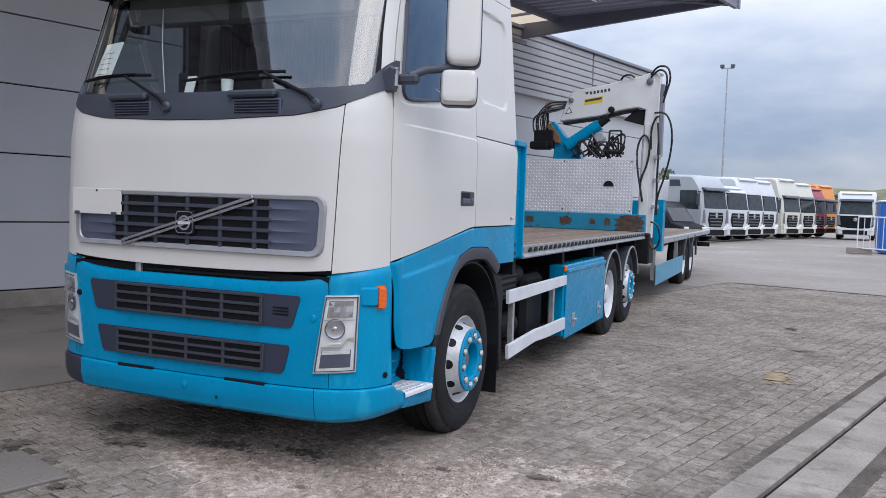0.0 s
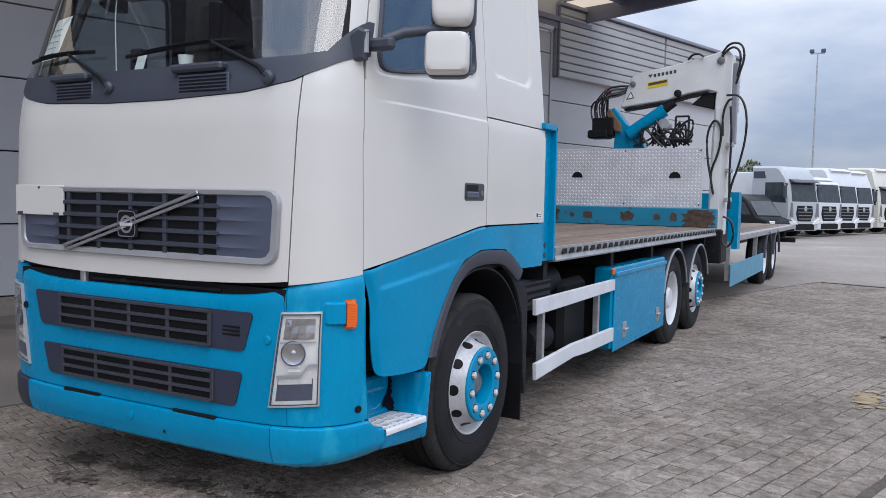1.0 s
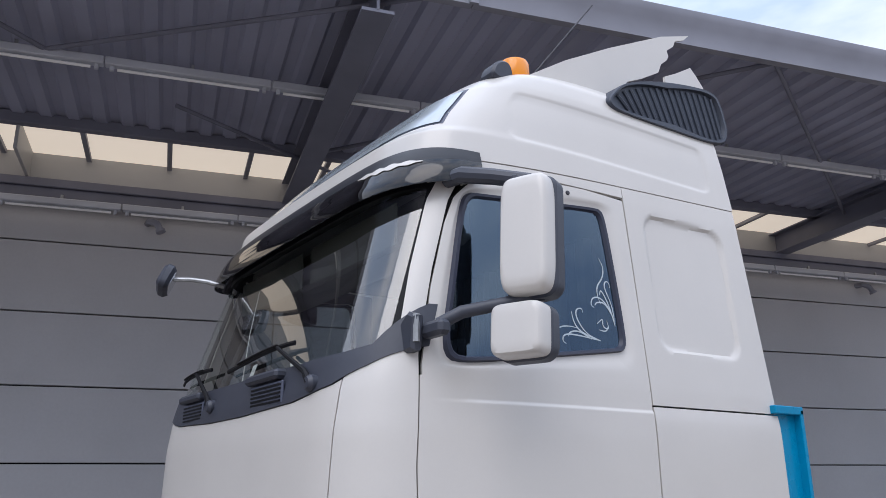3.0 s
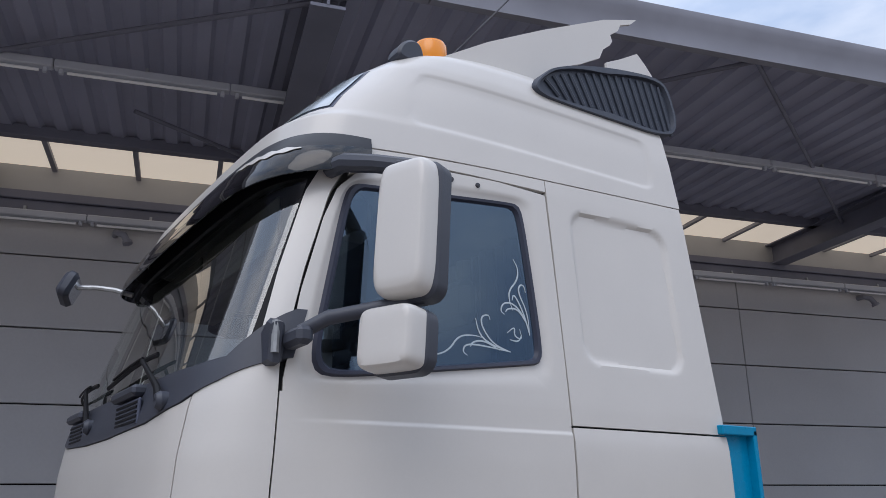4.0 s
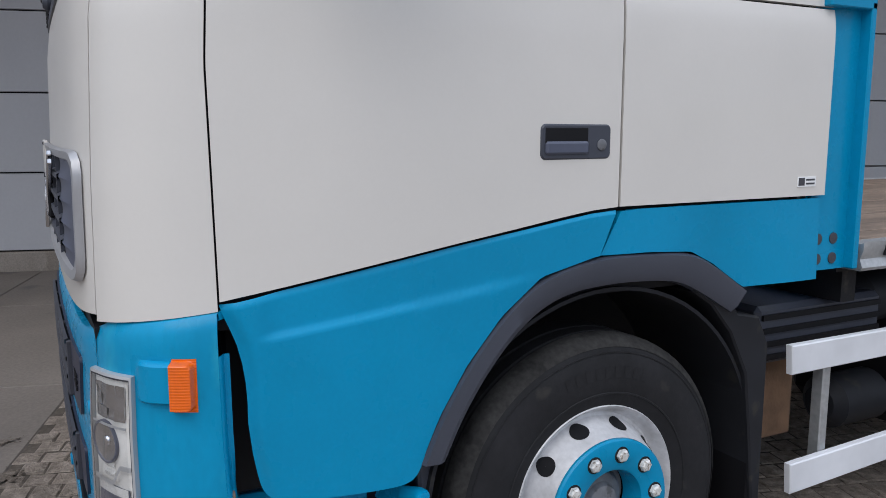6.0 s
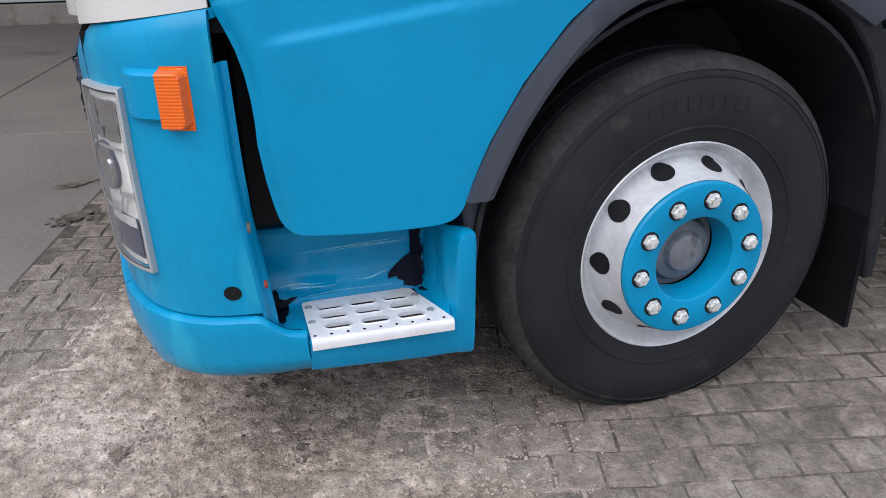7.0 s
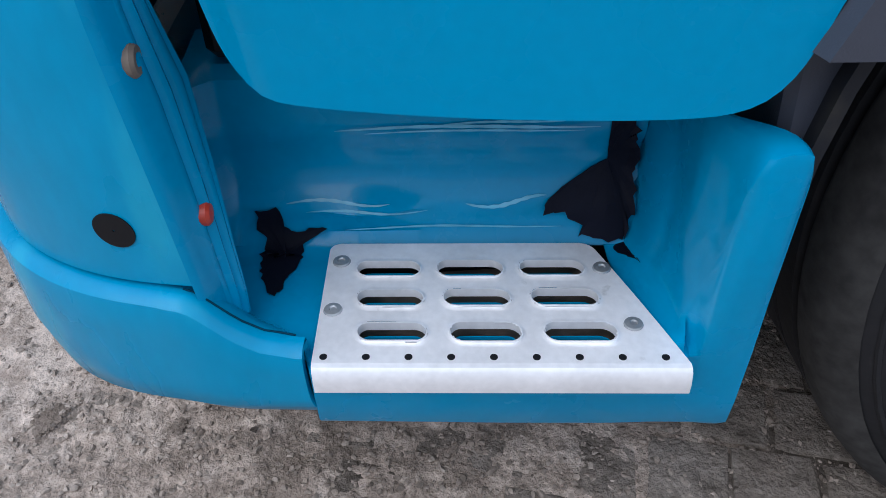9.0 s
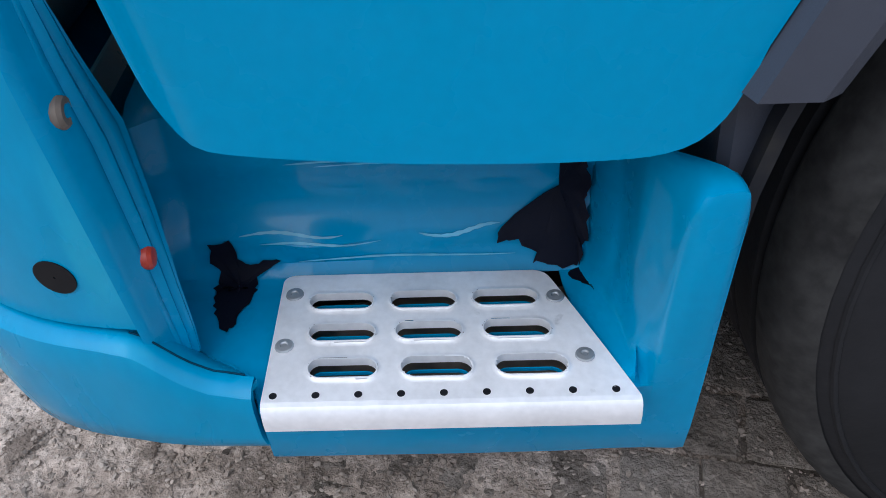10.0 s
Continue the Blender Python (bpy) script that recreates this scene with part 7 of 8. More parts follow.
# broken spoiler on the roof's edge, antenna and beacon
part("roof_spoiler", Shape().prism([(1.05, 3.57), (1.30, 3.73), (1.63, 3.91), (2.05, 4.12), (2.30, 4.21), (2.25, 4.165), (2.17, 4.13), (2.15, 4.09), (2.09, 4.045), (2.10, 4.01), (2.08, 3.98), (2.03, 3.94), (2.0, 3.88), (1.86, 3.80), (1.74, 3.745), (1.66, 3.63), (1.3, 3.57)], "x", 0.985, 1.0), WHITE, truck, "broken white roof spoiler")
part("roof_spoiler", Shape().prism([(2.02, 3.64), (2.02, 3.85), (2.12, 3.90), (2.25, 3.975), (2.30, 3.93), (2.35, 3.875), (2.33, 3.76), (2.30, 3.64)], "x", 1.01, 1.025), WHITE, truck)
part("antenna", Shape().tube([(0.95, 1.11, 3.60), (0.95, 1.57, 4.17)], 0.004, 6), INK, truck)
bc = part("beacon", Shape().lathe([(0.075, 0), (0.078, 0.02), (0.078, 0.035), (0.07, 0.04)], "z", (0.87, 1.075, 3.555), 28), BLACK, truck, "orange rotating beacon")
part("lens", Shape().lathe([(0.072, 0.04), (0.076, 0.05), (0.073, 0.13), (0.066, 0.145), (0.0, 0.15)], "z", (0.87, 1.075, 3.555), 28), AMBER, bc)
# front kerb mirror on a bent arm at the far side of the visor
part("kerb_mirror_arm", Shape().tube([(-0.93, 0.33, 2.85), (-0.97, 0.24, 2.875), (-1.01, 0.16, 2.885), (-1.04, 0.07, 2.88)], 0.014, 8), STEEL, truck)
m = Matrix.Translation((-1.05, 0.03, 2.87)) @ Matrix.Rotation(radians(-24), 4, "X") @ Matrix.Rotation(radians(-18), 4, "Z")
km = part("kerb_mirror", Shape().prism([tuple(p) for p in rim_outline(-0.11, 0.11, -0.075, 0.075, 0.04)], "y", -0.035, 0.035, 0.02, m), PLASTIC, truck, "small dark kerb mirror")
part("mirror_glass", Shape().prism(rim_outline(-0.085, 0.085, -0.055, 0.055, 0.03), "y", 0.035, 0.037, 0, m), CHROME, km)

dm = Shape()
mirror_box(dm, -0.13, 0.13, -0.06, 0.06, -0.075, 0.075, 0.03)
mdm = Matrix.Translation((-1.33, 1.0, 2.845)) @ Matrix.Rotation(radians(-55), 4, "Z")
dm.v = [tuple(mdm @ Vector(p)) for p in dm.v]
part("door_mirror", dm, BLACK, truck, "dark oval door mirror on far side")
part("mirror_arm", Shape().tube([(-1.15, 0.95, 2.98), (-1.25, 0.98, 2.97), (-1.33, 1.0, 2.9)], 0.02, 8), BLACK, truck)

# wipers
for x0, mid, d0, d1 in ((0.82, (0.47, 2.262), -0.595, 0.125), (-0.20, (-0.56, 2.275), -0.38, 0.19)):
    z0 = 2.08
    wp = part("wiper", Shape().tube([(x0, front_y(x0, z0) - 0.02, z0), (x0 - 0.05, front_y(x0, 2.14) - 0.035, 2.13), (mid[0], front_y(mid[0], mid[1]) - 0.04, mid[1])], [0.018, 0.012, 0.008], 8), BLACK, truck)
    part("pivot", Shape().lathe([(0.03, 0.02), (0.032, -0.02), (0.022, -0.035), (0, -0.036)], "y", (x0, front_y(x0, z0), z0), 16), PLASTIC, wp)
    pts = [(mid[0] + d, front_y(mid[0] + d, mid[1]) - 0.022, mid[1] + 0.02 * math.cos(d * 4) - 0.012) for d in np.linspace(d0, d1, 16)]
    part("blade", Shape().tube(pts, 0.0065, 6, flat=1.6), BLACK, wp)
    part("blade_yoke", Shape().tube([(x, y - 0.012, z + 0.006) for x, y, z in pts[3:-3]], 0.005, 6), BLACK, wp)

# ---- cab interior ----
dash = Shape()
dash.sheet([[(x, 0.30 + 0.5 * t - 0.12 * (abs(x) / 1.05) ** 2 * 0, 2.13 + 0.03 * math.sin(t * 3)) for t in np.linspace(-0.2, 1, 8)] for x in np.linspace(-0.86, 0.86, 20)], 0.04, ref=(0, 0.5, 0))
dash.box(-1.08, 1.08, 0.5, 0.85, 1.6, 2.12, 0.03)
part("dashboard", dash, CLOTH, truck)
part("steering_wheel", Shape().tube([(0.52 + 0.22 * math.cos(t), 0.80 + 0.10 * math.sin(t), 2.10 + 0.19 * math.sin(t)) for t in np.linspace(0, 2 * math.pi, 30)], 0.017, 8), BLACK, truck)
part("cluster_hood", Shape().box(0.28, 0.76, 0.42, 0.66, 2.12, 2.20, 0.03), CLOTH, truck)
for x in (0.52, -0.52):
    seat = part("seat", Shape().box(x - 0.26, x + 0.26, 0.98, 1.45, 1.65, 1.82, 0.06), CLOTH, truck)
    part("backrest", Shape().box(x - 0.25, x + 0.25, 1.36, 1.5, 1.8, 2.52, 0.06), CLOTH, seat)
    part("headrest", Shape().box(x - 0.15, x + 0.15, 1.38, 1.48, 2.53, 2.74, 0.04), CLOTH, seat)
for k, x in enumerate(np.linspace(-1.02, 1.02, 22)):
    part("curtain_fold", Shape().tube([(x, 1.62 + 0.025 * (k % 2), 1.75), (x, 1.62 + 0.025 * (k % 2), 2.92)], 0.045, 8), CLOTH, truck)
part("header_console", Shape().box(-0.9, 0.9, 0.52, 0.80, 2.72, 2.92, 0.04), BEIGE, truck)
for x0, x1 in ((-0.85, -0.05), (0.05, 0.85)):
    part("inner_visor", Shape().box(x0, x1, 0.415, 0.43, 2.66, 2.85, 0.006), BEIGE, truck)
for sg in (1, -1):
    pil = [(sg * 1.07, 0.36, 2.15), (sg * 1.045, 0.50, 2.5), (sg * 1.01, 0.64, 2.9)]
    part("pillar_trim", Shape().tube(pil, 0.022, 8), CLOTH, truck)
part("note_sheet", Shape().add([(-0.955, 0.215, 2.28), (-0.75, 0.16, 2.28), (-0.71, 0.235, 2.52), (-0.91, 0.29, 2.52)], [(0, 1, 2, 3)]), PAPER, truck, "white paper sheet behind windscreen")
for q in range(5):
    z = 2.31 + q * 0.035
    k = (z - 2.27) / 0.23
    xa, ya = -0.92 + 0.04 * k, 0.1925 + 0.075 * k
    part("print_line", Shape().add([(xa, ya, z), (xa + 0.11, ya - 0.0275, z), (xa + 0.11, ya - 0.0263, z + 0.004), (xa, ya + 0.0012, z + 0.004)], [(0, 1, 2, 3)]), INK, truck)
part("paper_stack", Shape().box(-0.10, 0.55, 0.30, 0.48, 2.165, 2.19, 0.004), PAPER, truck)
part("small_card", Shape().add([(-0.22, 0.22, 2.17), (-0.14, 0.21, 2.17), (-0.14, 0.25, 2.29), (-0.22, 0.26, 2.29)], [(0, 1, 2, 3)]), PAPER, truck)
part("cup", Shape().lathe([(0.03, 0), (0.04, 0.12), (0.036, 0.12), (0.0, 0.03)], "z", (-0.05, 0.42, 2.17), 18), PAPER, truck)
part("cable", Shape().tube([(-0.55, 0.40, 2.75), (-0.50, 0.34, 2.5), (-0.42, 0.28, 2.2)], 0.003, 6), PAPER, truck)
part("dash_phone", Shape().box(-0.32, -0.24, 0.28, 0.34, 2.16, 2.32, 0.01), BLACK, truck)

# scroll stickers on the near door window
def scroll(pts, r=0.0036):
    p = [(y + 0.009, z) for y, z in chaikin(pts, 3)]
    rr = [max(0.0016, r * math.sin(math.pi * min(0.95, 0.08 + 0.9 * i / len(p)))) for i in range(len(p))]
    sh = Shape().tube([(side_x(y, z) - 0.006, y, z) for y, z in p], rr, 6)
    # pressed flat on the pane
    sh.v = [(side_x(y, z) - 0.0125 + (x - side_x(y, z) + 0.006) * 0.2, y, z) for x, y, z in sh.v]
    return sh


for pts in ([(0.83, 2.262), (0.87, 2.245), (0.93, 2.27), (0.97, 2.325), (1.03, 2.335), (1.075, 2.33)], [(1.20, 2.288), (1.12, 2.31), (1.075, 2.37), (1.075, 2.41), (1.11, 2.42), (1.115, 2.40)],
            [(1.20, 2.288), (1.10, 2.31), (1.06, 2.345), (1.05, 2.40)], [(1.20, 2.288), (1.08, 2.30), (1.0, 2.30), (0.985, 2.27), (1.005, 2.258)], [(1.15, 2.29), (1.08, 2.32), (1.03, 2.31), (1.02, 2.29)],
            [(1.245, 2.66), (1.268, 2.62), (1.255, 2.57), (1.215, 2.53), (1.21, 2.49), (1.225, 2.45)], [(1.297, 2.36), (1.295, 2.45), (1.255, 2.53), (1.27, 2.56), (1.29, 2.555), (1.293, 2.53)],
            [(1.297, 2.36), (1.28, 2.43), (1.23, 2.48), (1.18, 2.475), (1.165, 2.44), (1.185, 2.43)], [(1.29, 2.40), (1.25, 2.46), (1.20, 2.455), (1.19, 2.44)], [(1.296, 2.38), (1.27, 2.46), (1.235, 2.52), (1.225, 2.49)]):
    part("scroll_sticker", scroll(pts), DECAL, truck)
part("window_mark", scroll([(1.19, 2.36), (1.23, 2.39), (1.22, 2.35), (1.26, 2.34), (1.25, 2.38)], 0.003), DECAL, truck)
part("window_mark", scroll([(1.20, 2.335), (1.24, 2.33), (1.255, 2.355)], 0.003), DECAL, truck)

# ---- loader crane at the bed's end ----
CY_ = 9.0
crane = thing("loader_crane", (1.1, CY_, 1.2), "white and turquoise folded loader crane with black hoses", "crane")
part("mast", Shape().prism([(1.08, 1.15), (1.30, 1.15), (1.33, 2.5), (1.34, 3.60), (1.28, 3.68), (1.20, 3.66), (1.15, 3.5), (1.10, 2.5)], "y", CY_ - 0.1, CY_ + 0.1, 0.012), CRANE_WHITE, crane, "white steel mast")
part("mast_plate", Shape().prism([(1.10, 1.2), (1.24, 1.2), (1.22, 2.9), (1.14, 2.9)], "y", CY_ - 0.13, CY_ - 0.1, 0.006), CRANE_WHITE, crane)
part("mast_edge", Shape().box(1.335, 1.40, CY_ - 0.06, CY_ + 0.06, 2.4, 3.5, 0.01), STEEL_GREY, crane)
boom = part("boom", Shape().prism([(-0.20, 2.94), (0.05, 2.97), (0.46, 3.02), (0.75, 3.10), (1.02, 3.14), (1.15, 3.10), (1.22, 3.30), (1.26, 3.58), (1.18, 3.66), (1.05, 3.62), (0.5, 3.50), (0.0, 3.42), (-0.06, 3.34)], "y", CY_ - 0.13, CY_ + 0.08, 0.015), CRANE_WHITE, crane, "white crane boom with maker's sign")
for q, x in enumerate(np.linspace(0.27, 0.55, 6)):
    part("letter_bar", Shape().box(x, x + 0.035, CY_ - 0.1335, CY_ - 0.1305, 3.355 + q * 0.008, 3.40 + q * 0.008), INK, boom)
part("logo_mark", Shape().prism([(0.19, 3.39), (0.255, 3.40), (0.225, 3.345)], "y", CY_ - 0.1335, CY_ - 0.1305), INK, boom)
part("yellow_plate", Shape().prism([(0.19, 3.19), (0.475, 3.235), (0.475, 3.325), (0.19, 3.28)], "y", CY_ - 0.134, CY_ - 0.1305), YELLOW, boom)
part("letter_bar", Shape().prism([(0.20, 3.235), (0.46, 3.275), (0.46, 3.31), (0.20, 3.27)], "y", CY_ - 0.136, CY_ - 0.134), INK, boom)
part("warning_triangle", Shape().prism([(-0.12, 3.05), (0.0, 3.07), (-0.05, 3.17)], "y", CY_ - 0.1335, CY_ - 0.1305), INK, boom)
part("warning_field", Shape().prism([(-0.098, 3.066), (-0.02, 3.08), (-0.052, 3.147)], "y", CY_ - 0.135, CY_ - 0.1335), PAPER, boom)
for x, z, r in ((-0.02, 3.27, 0.04), (0.62, 3.11, 0.05), (1.19, 3.53, 0.05)):
    part("pin", Shape().lathe([(r, 0.02), (r, -0.03), (r * 0.6, -0.04), (0, -0.04)], "y", (x, CY_ - 0.13, z), 20), HUB_GREY if z > 3.2 else CHASSIS, boom)
part("lift_cylinder", Shape().tube([(-0.06, CY_ - 0.14, 2.55), (0.45, CY_ - 0.14, 2.885)], 0.092, 18), BLUE, crane, "turquoise hydraulic cylinder")
part("cylinder_rod", Shape().tube([(0.45, CY_ - 0.14, 2.885), (0.58, CY_ - 0.14, 2.985)], 0.055, 14), CHASSIS, crane)
part("knuckle", Shape().prism([(-0.30, 2.30), (0.18, 2.30), (0.10, 2.55), (-0.12, 2.72), (-0.30, 2.95), (-0.40, 2.90), (-0.28, 2.55)], "y", CY_ - 0.1, CY_ + 0.12, 0.015), BLUE, crane)
part("valve_box", Shape().box(-0.60, -0.28, CY_ - 0.2, CY_ + 0.1, 2.52, 2.80, 0.02), BLACK, crane)
part("lower_box", Shape().box(-0.66, -0.36, CY_ - 0.22, CY_ + 0.08, 2.50, 2.62, 0.02), BLACK, crane)
part("red_lamp", Shape().lathe([(0.05, 0), (0.055, 0.05), (0.03, 0.09), (0, 0.095)], "z", (-0.42, CY_ - 0.05, 3.15), 14), RED, crane)
part("lamp_post", Shape().tube([(-0.42, CY_ - 0.05, 2.75), (-0.42, CY_ - 0.05, 3.16)], 0.02, 8), BLACK, crane)
rnd = random.Random(3)
for k in range(10):
    x0, dy = -0.56 + 0.022 * k, CY_ - 0.18 + 0.02 * (k % 4)
    top = 3.08 + 0.16 * rnd.random()
    pts = chaikin([(x0, dy, 2.66), (x0 - 0.10 + 0.06 * rnd.random(), dy, 2.86), (x0 - 0.06, dy, 3.0 + 0.05 * rnd.random()), (-0.45 + 0.1 * rnd.random(), dy + 0.02, top), (-0.25, CY_ + 0.06, top + 0.05), (-0.05, CY_ + 0.14, 3.24 + 0.05 * rnd.random())], 2)
    part("hose", Shape().tube(pts, 0.011, 6), HOSE, crane)
part("slew_link", Shape().prism([(-0.40, 2.86), (-0.34, 2.92), (-0.18, 2.70), (-0.16, 2.58), (-0.26, 2.60)], "y", CY_ - 0.17, CY_ - 0.12, 0.01), RUST, crane)
part("boom_gusset", Shape().prism([(0.80, 2.96), (1.10, 2.88), (1.12, 3.11), (0.98, 3.12)], "y", CY_ - 0.06, CY_ + 0.04, 0.01), CHASSIS, crane)
part("boom_rail", Shape().prism([(-0.16, 2.925), (0.46, 3.005), (0.76, 3.085), (1.02, 3.125), (1.02, 3.10), (0.77, 3.055), (0.46, 2.975), (-0.14, 2.895)], "y", CY_ - 0.10, CY_ + 0.05), CHASSIS, crane)
for k in range(16):
    x = 0.12 + 0.62 * rnd.random()
    pts = chaikin([(x, CY_ - 0.16, 2.34 + 0.1 * rnd.random()), (x + 0.3 * (rnd.random() - 0.5), CY_ - 0.22, 2.45 + 0.15 * rnd.random()), (x + 0.3 * (rnd.random() - 0.4), CY_ - 0.2, 2.55 + 0.25 * rnd.random()), (x + 0.4 * (rnd.random() - 0.5), CY_ - 0.14, 2.45 + 0.2 * rnd.random()), (x + 0.3 * (rnd.random() - 0.5), CY_ - 0.14, 2.38)], 2)
    part("hose", Shape().tube(pts, 0.015, 6), HOSE, crane)
for a, b in (((0.30, 2.80), (0.55, 2.40)), ((0.45, 2.62), (0.75, 2.42)), ((0.35, 2.48), (0.78, 2.46)), ((0.80, 2.44), (0.80, 2.78)), ((0.62, 2.78), (0.80, 2.78)), ((0.62, 2.46), (0.62, 2.78)), ((0.2, 2.62), (0.45, 2.36)), ((0.05, 2.66), (0.25, 2.38))):
    part("frame_bar", Shape().tube([(a[0], CY_ - 0.2, a[1]), (b[0], CY_ - 0.2, b[1])], 0.016, 6), HOSE, crane)
part("foot_plate", Shape().box(0.62, 0.84, CY_ - 0.3, CY_ - 0.1, 2.42, 2.46, 0.006), BLACK, crane)
part("pump", Shape().lathe([(0.08, -0.1), (0.09, 0.0), (0.08, 0.1), (0, 0.1)], "y", (0.45, CY_ - 0.1, 2.68), 18), STEEL, crane)
for pts in ([(1.12, 1.9), (1.06, 2.2), (1.04, 2.55), (1.14, 2.75), (1.24, 2.62), (1.22, 2.3), (1.10, 2.0), (1.16, 1.7)], [(1.36, 3.0), (1.30, 2.98), (1.24, 2.80), (1.25, 2.5)],
            [(1.28, 3.05), (1.45, 3.06), (1.55, 2.85), (1.56, 2.5), (1.48, 2.1), (1.38, 1.8), (1.36, 1.5)], [(1.20, 3.62), (1.30, 3.76), (1.46, 3.74), (1.50, 3.55), (1.44, 3.35), (1.40, 3.2)], [(0.75, 3.56), (0.80, 3.63), (0.9, 3.64), (0.96, 3.59)],
            [(1.20, 3.58), (1.32, 3.71), (1.43, 3.66), (1.45, 3.5), (1.41, 3.3)], [(1.30, 1.4), (1.42, 1.35), (1.46, 1.1), (1.36, 0.95), (1.28, 1.1)], [(1.34, 2.9), (1.37, 2.5), (1.36, 2.0), (1.38, 1.5)]):
    part("hose", Shape().tube([(x, CY_ - 0.16, z) for x, z in chaikin(pts, 2)], 0.016, 6), HOSE, crane)
for z in (1.6, 2.0, 2.35):
    part("hose_clamp", Shape().box(1.30, 1.40, CY_ - 0.17, CY_ - 0.1, z, z + 0.06, 0.006), STEEL, crane)
part("crane_base", Shape().box(-1.0, 1.30, CY_ - 0.2, CY_ + 0.25, 0.75, 1.22, 0.02), CHASSIS, crane)


# ---- drawbar trailer ----
TZ = 1.09
trailer = thing("flatbed_trailer", (0, 15, 0), "turquoise flatbed drawbar trailer with wooden deck", "trailer")
TY0, TY1 = 10.75, 20.0
for q in range(15):
    x = -1.15 + q * 0.154
    part("deck_plank", Shape().box(x + 0.002, x + 0.152, TY0 + 0.1, TY1, TZ - 0.04, TZ + 0.003 * (q % 2), 0.004), WOOD, trailer)
for sg in (1, -1):
    part("side_rave", Shape().box(min(sg * 1.16, sg * 1.25), max(sg * 1.16, sg * 1.25), TY0, TY1, TZ - 0.10, TZ + 0.004, 0.012), STEEL, trailer)
    part("headboard_post", Shape().prism([(sg * 1.10, TY0 - 0.25), (sg * 1.25, TY0 - 0.25), (sg * 1.25, TY0 + 0.02), (sg * 1.236, TY0 + 0.02), (sg * 1.236, TY0 - 0.23), (sg * 1.10, TY0 - 0.23)], "z", TZ - 0.22, 1.76), BLUE, trailer)
    part("side_skirt", Shape().prism([(10.0, 0.32), (10.0, 0.66), (13.75, 0.66), (13.75, 0.32)], "x", min(sg * 1.235, sg * 1.25), max(sg * 1.235, sg * 1.25), 0.003), FADED_BLUE, trailer)
    part("skirt_bracket", Shape().box(min(sg * 1.15, sg * 1.22), max(sg * 1.15, sg * 1.22), 10.05, 10.1, 0.4, 1.0), STEEL, trailer)
    part("skirt_bracket", Shape().box(min(sg * 1.15, sg * 1.22), max(sg * 1.15, sg * 1.22), 13.0, 13.06, 0.4, 1.0), STEEL, trailer)
    for cy in (14.55, 15.95):
        mounted_wheel(trailer, (sg * 1.18, cy, 0.5), sg, "rear")
        lip = [(1.235 * sg, cy + 0.54 * math.cos(radians(a)), 0.5 + 0.535 * math.sin(radians(a))) for a in np.linspace(5, 175, 24)]
        part("mudguard", Shape().tube(lip, 0.025, 6), PLASTIC, trailer)
part("headboard", Shape().box(-1.1, 1.1, TY0 - 0.22, TY0 - 0.16, TZ - 0.1, 1.74, 0.01), BLUE, trailer)
part("trailer_frame", Shape().box(-0.5, 0.5, TY0 - 0.3, TY1 - 0.2, 0.72, TZ - 0.045, 0.02), CHASSIS, trailer)
part("drawbar", Shape().box(-0.12, 0.12, 9.1, TY0 - 0.3, 0.62, 0.8, 0.02), CHASSIS, trailer)
part("rear_rail", Shape().box(-1.2, 1.25, TY1 + 0.02, TY1 + 0.12, 0.62, 0.74, 0.01), CHASSIS, trailer)
for sg in (1, -1):
    part("rail_arm", Shape().box(sg * 0.8 - 0.05, sg * 0.8 + 0.05, TY1 - 0.3, TY1 + 0.1, 0.62, TZ - 0.04, 0.01), CHASSIS, trailer)


# ---- parked trucks in the distance ----
FAR_GLASS = material("far_windscreen", (0.040, 0.048, 0.052), 0.12, spec=0.4, vary=0.3, scale=3)
FAR_PAINT = {n: material("paint_" + n, c, 0.35, vary=0.04, scale=2, coat=0.3) for n, c in
             {"white": (0.62, 0.63, 0.65), "silver": (0.42, 0.44, 0.46), "cream": (0.62, 0.60, 0.52), "red": (0.34, 0.03, 0.05), "orange": (0.72, 0.24, 0.02)}.items()}


VAN_GLASS = material("van_windscreen", (0.035, 0.04, 0.045), 0.1, vary=0.3, scale=2)


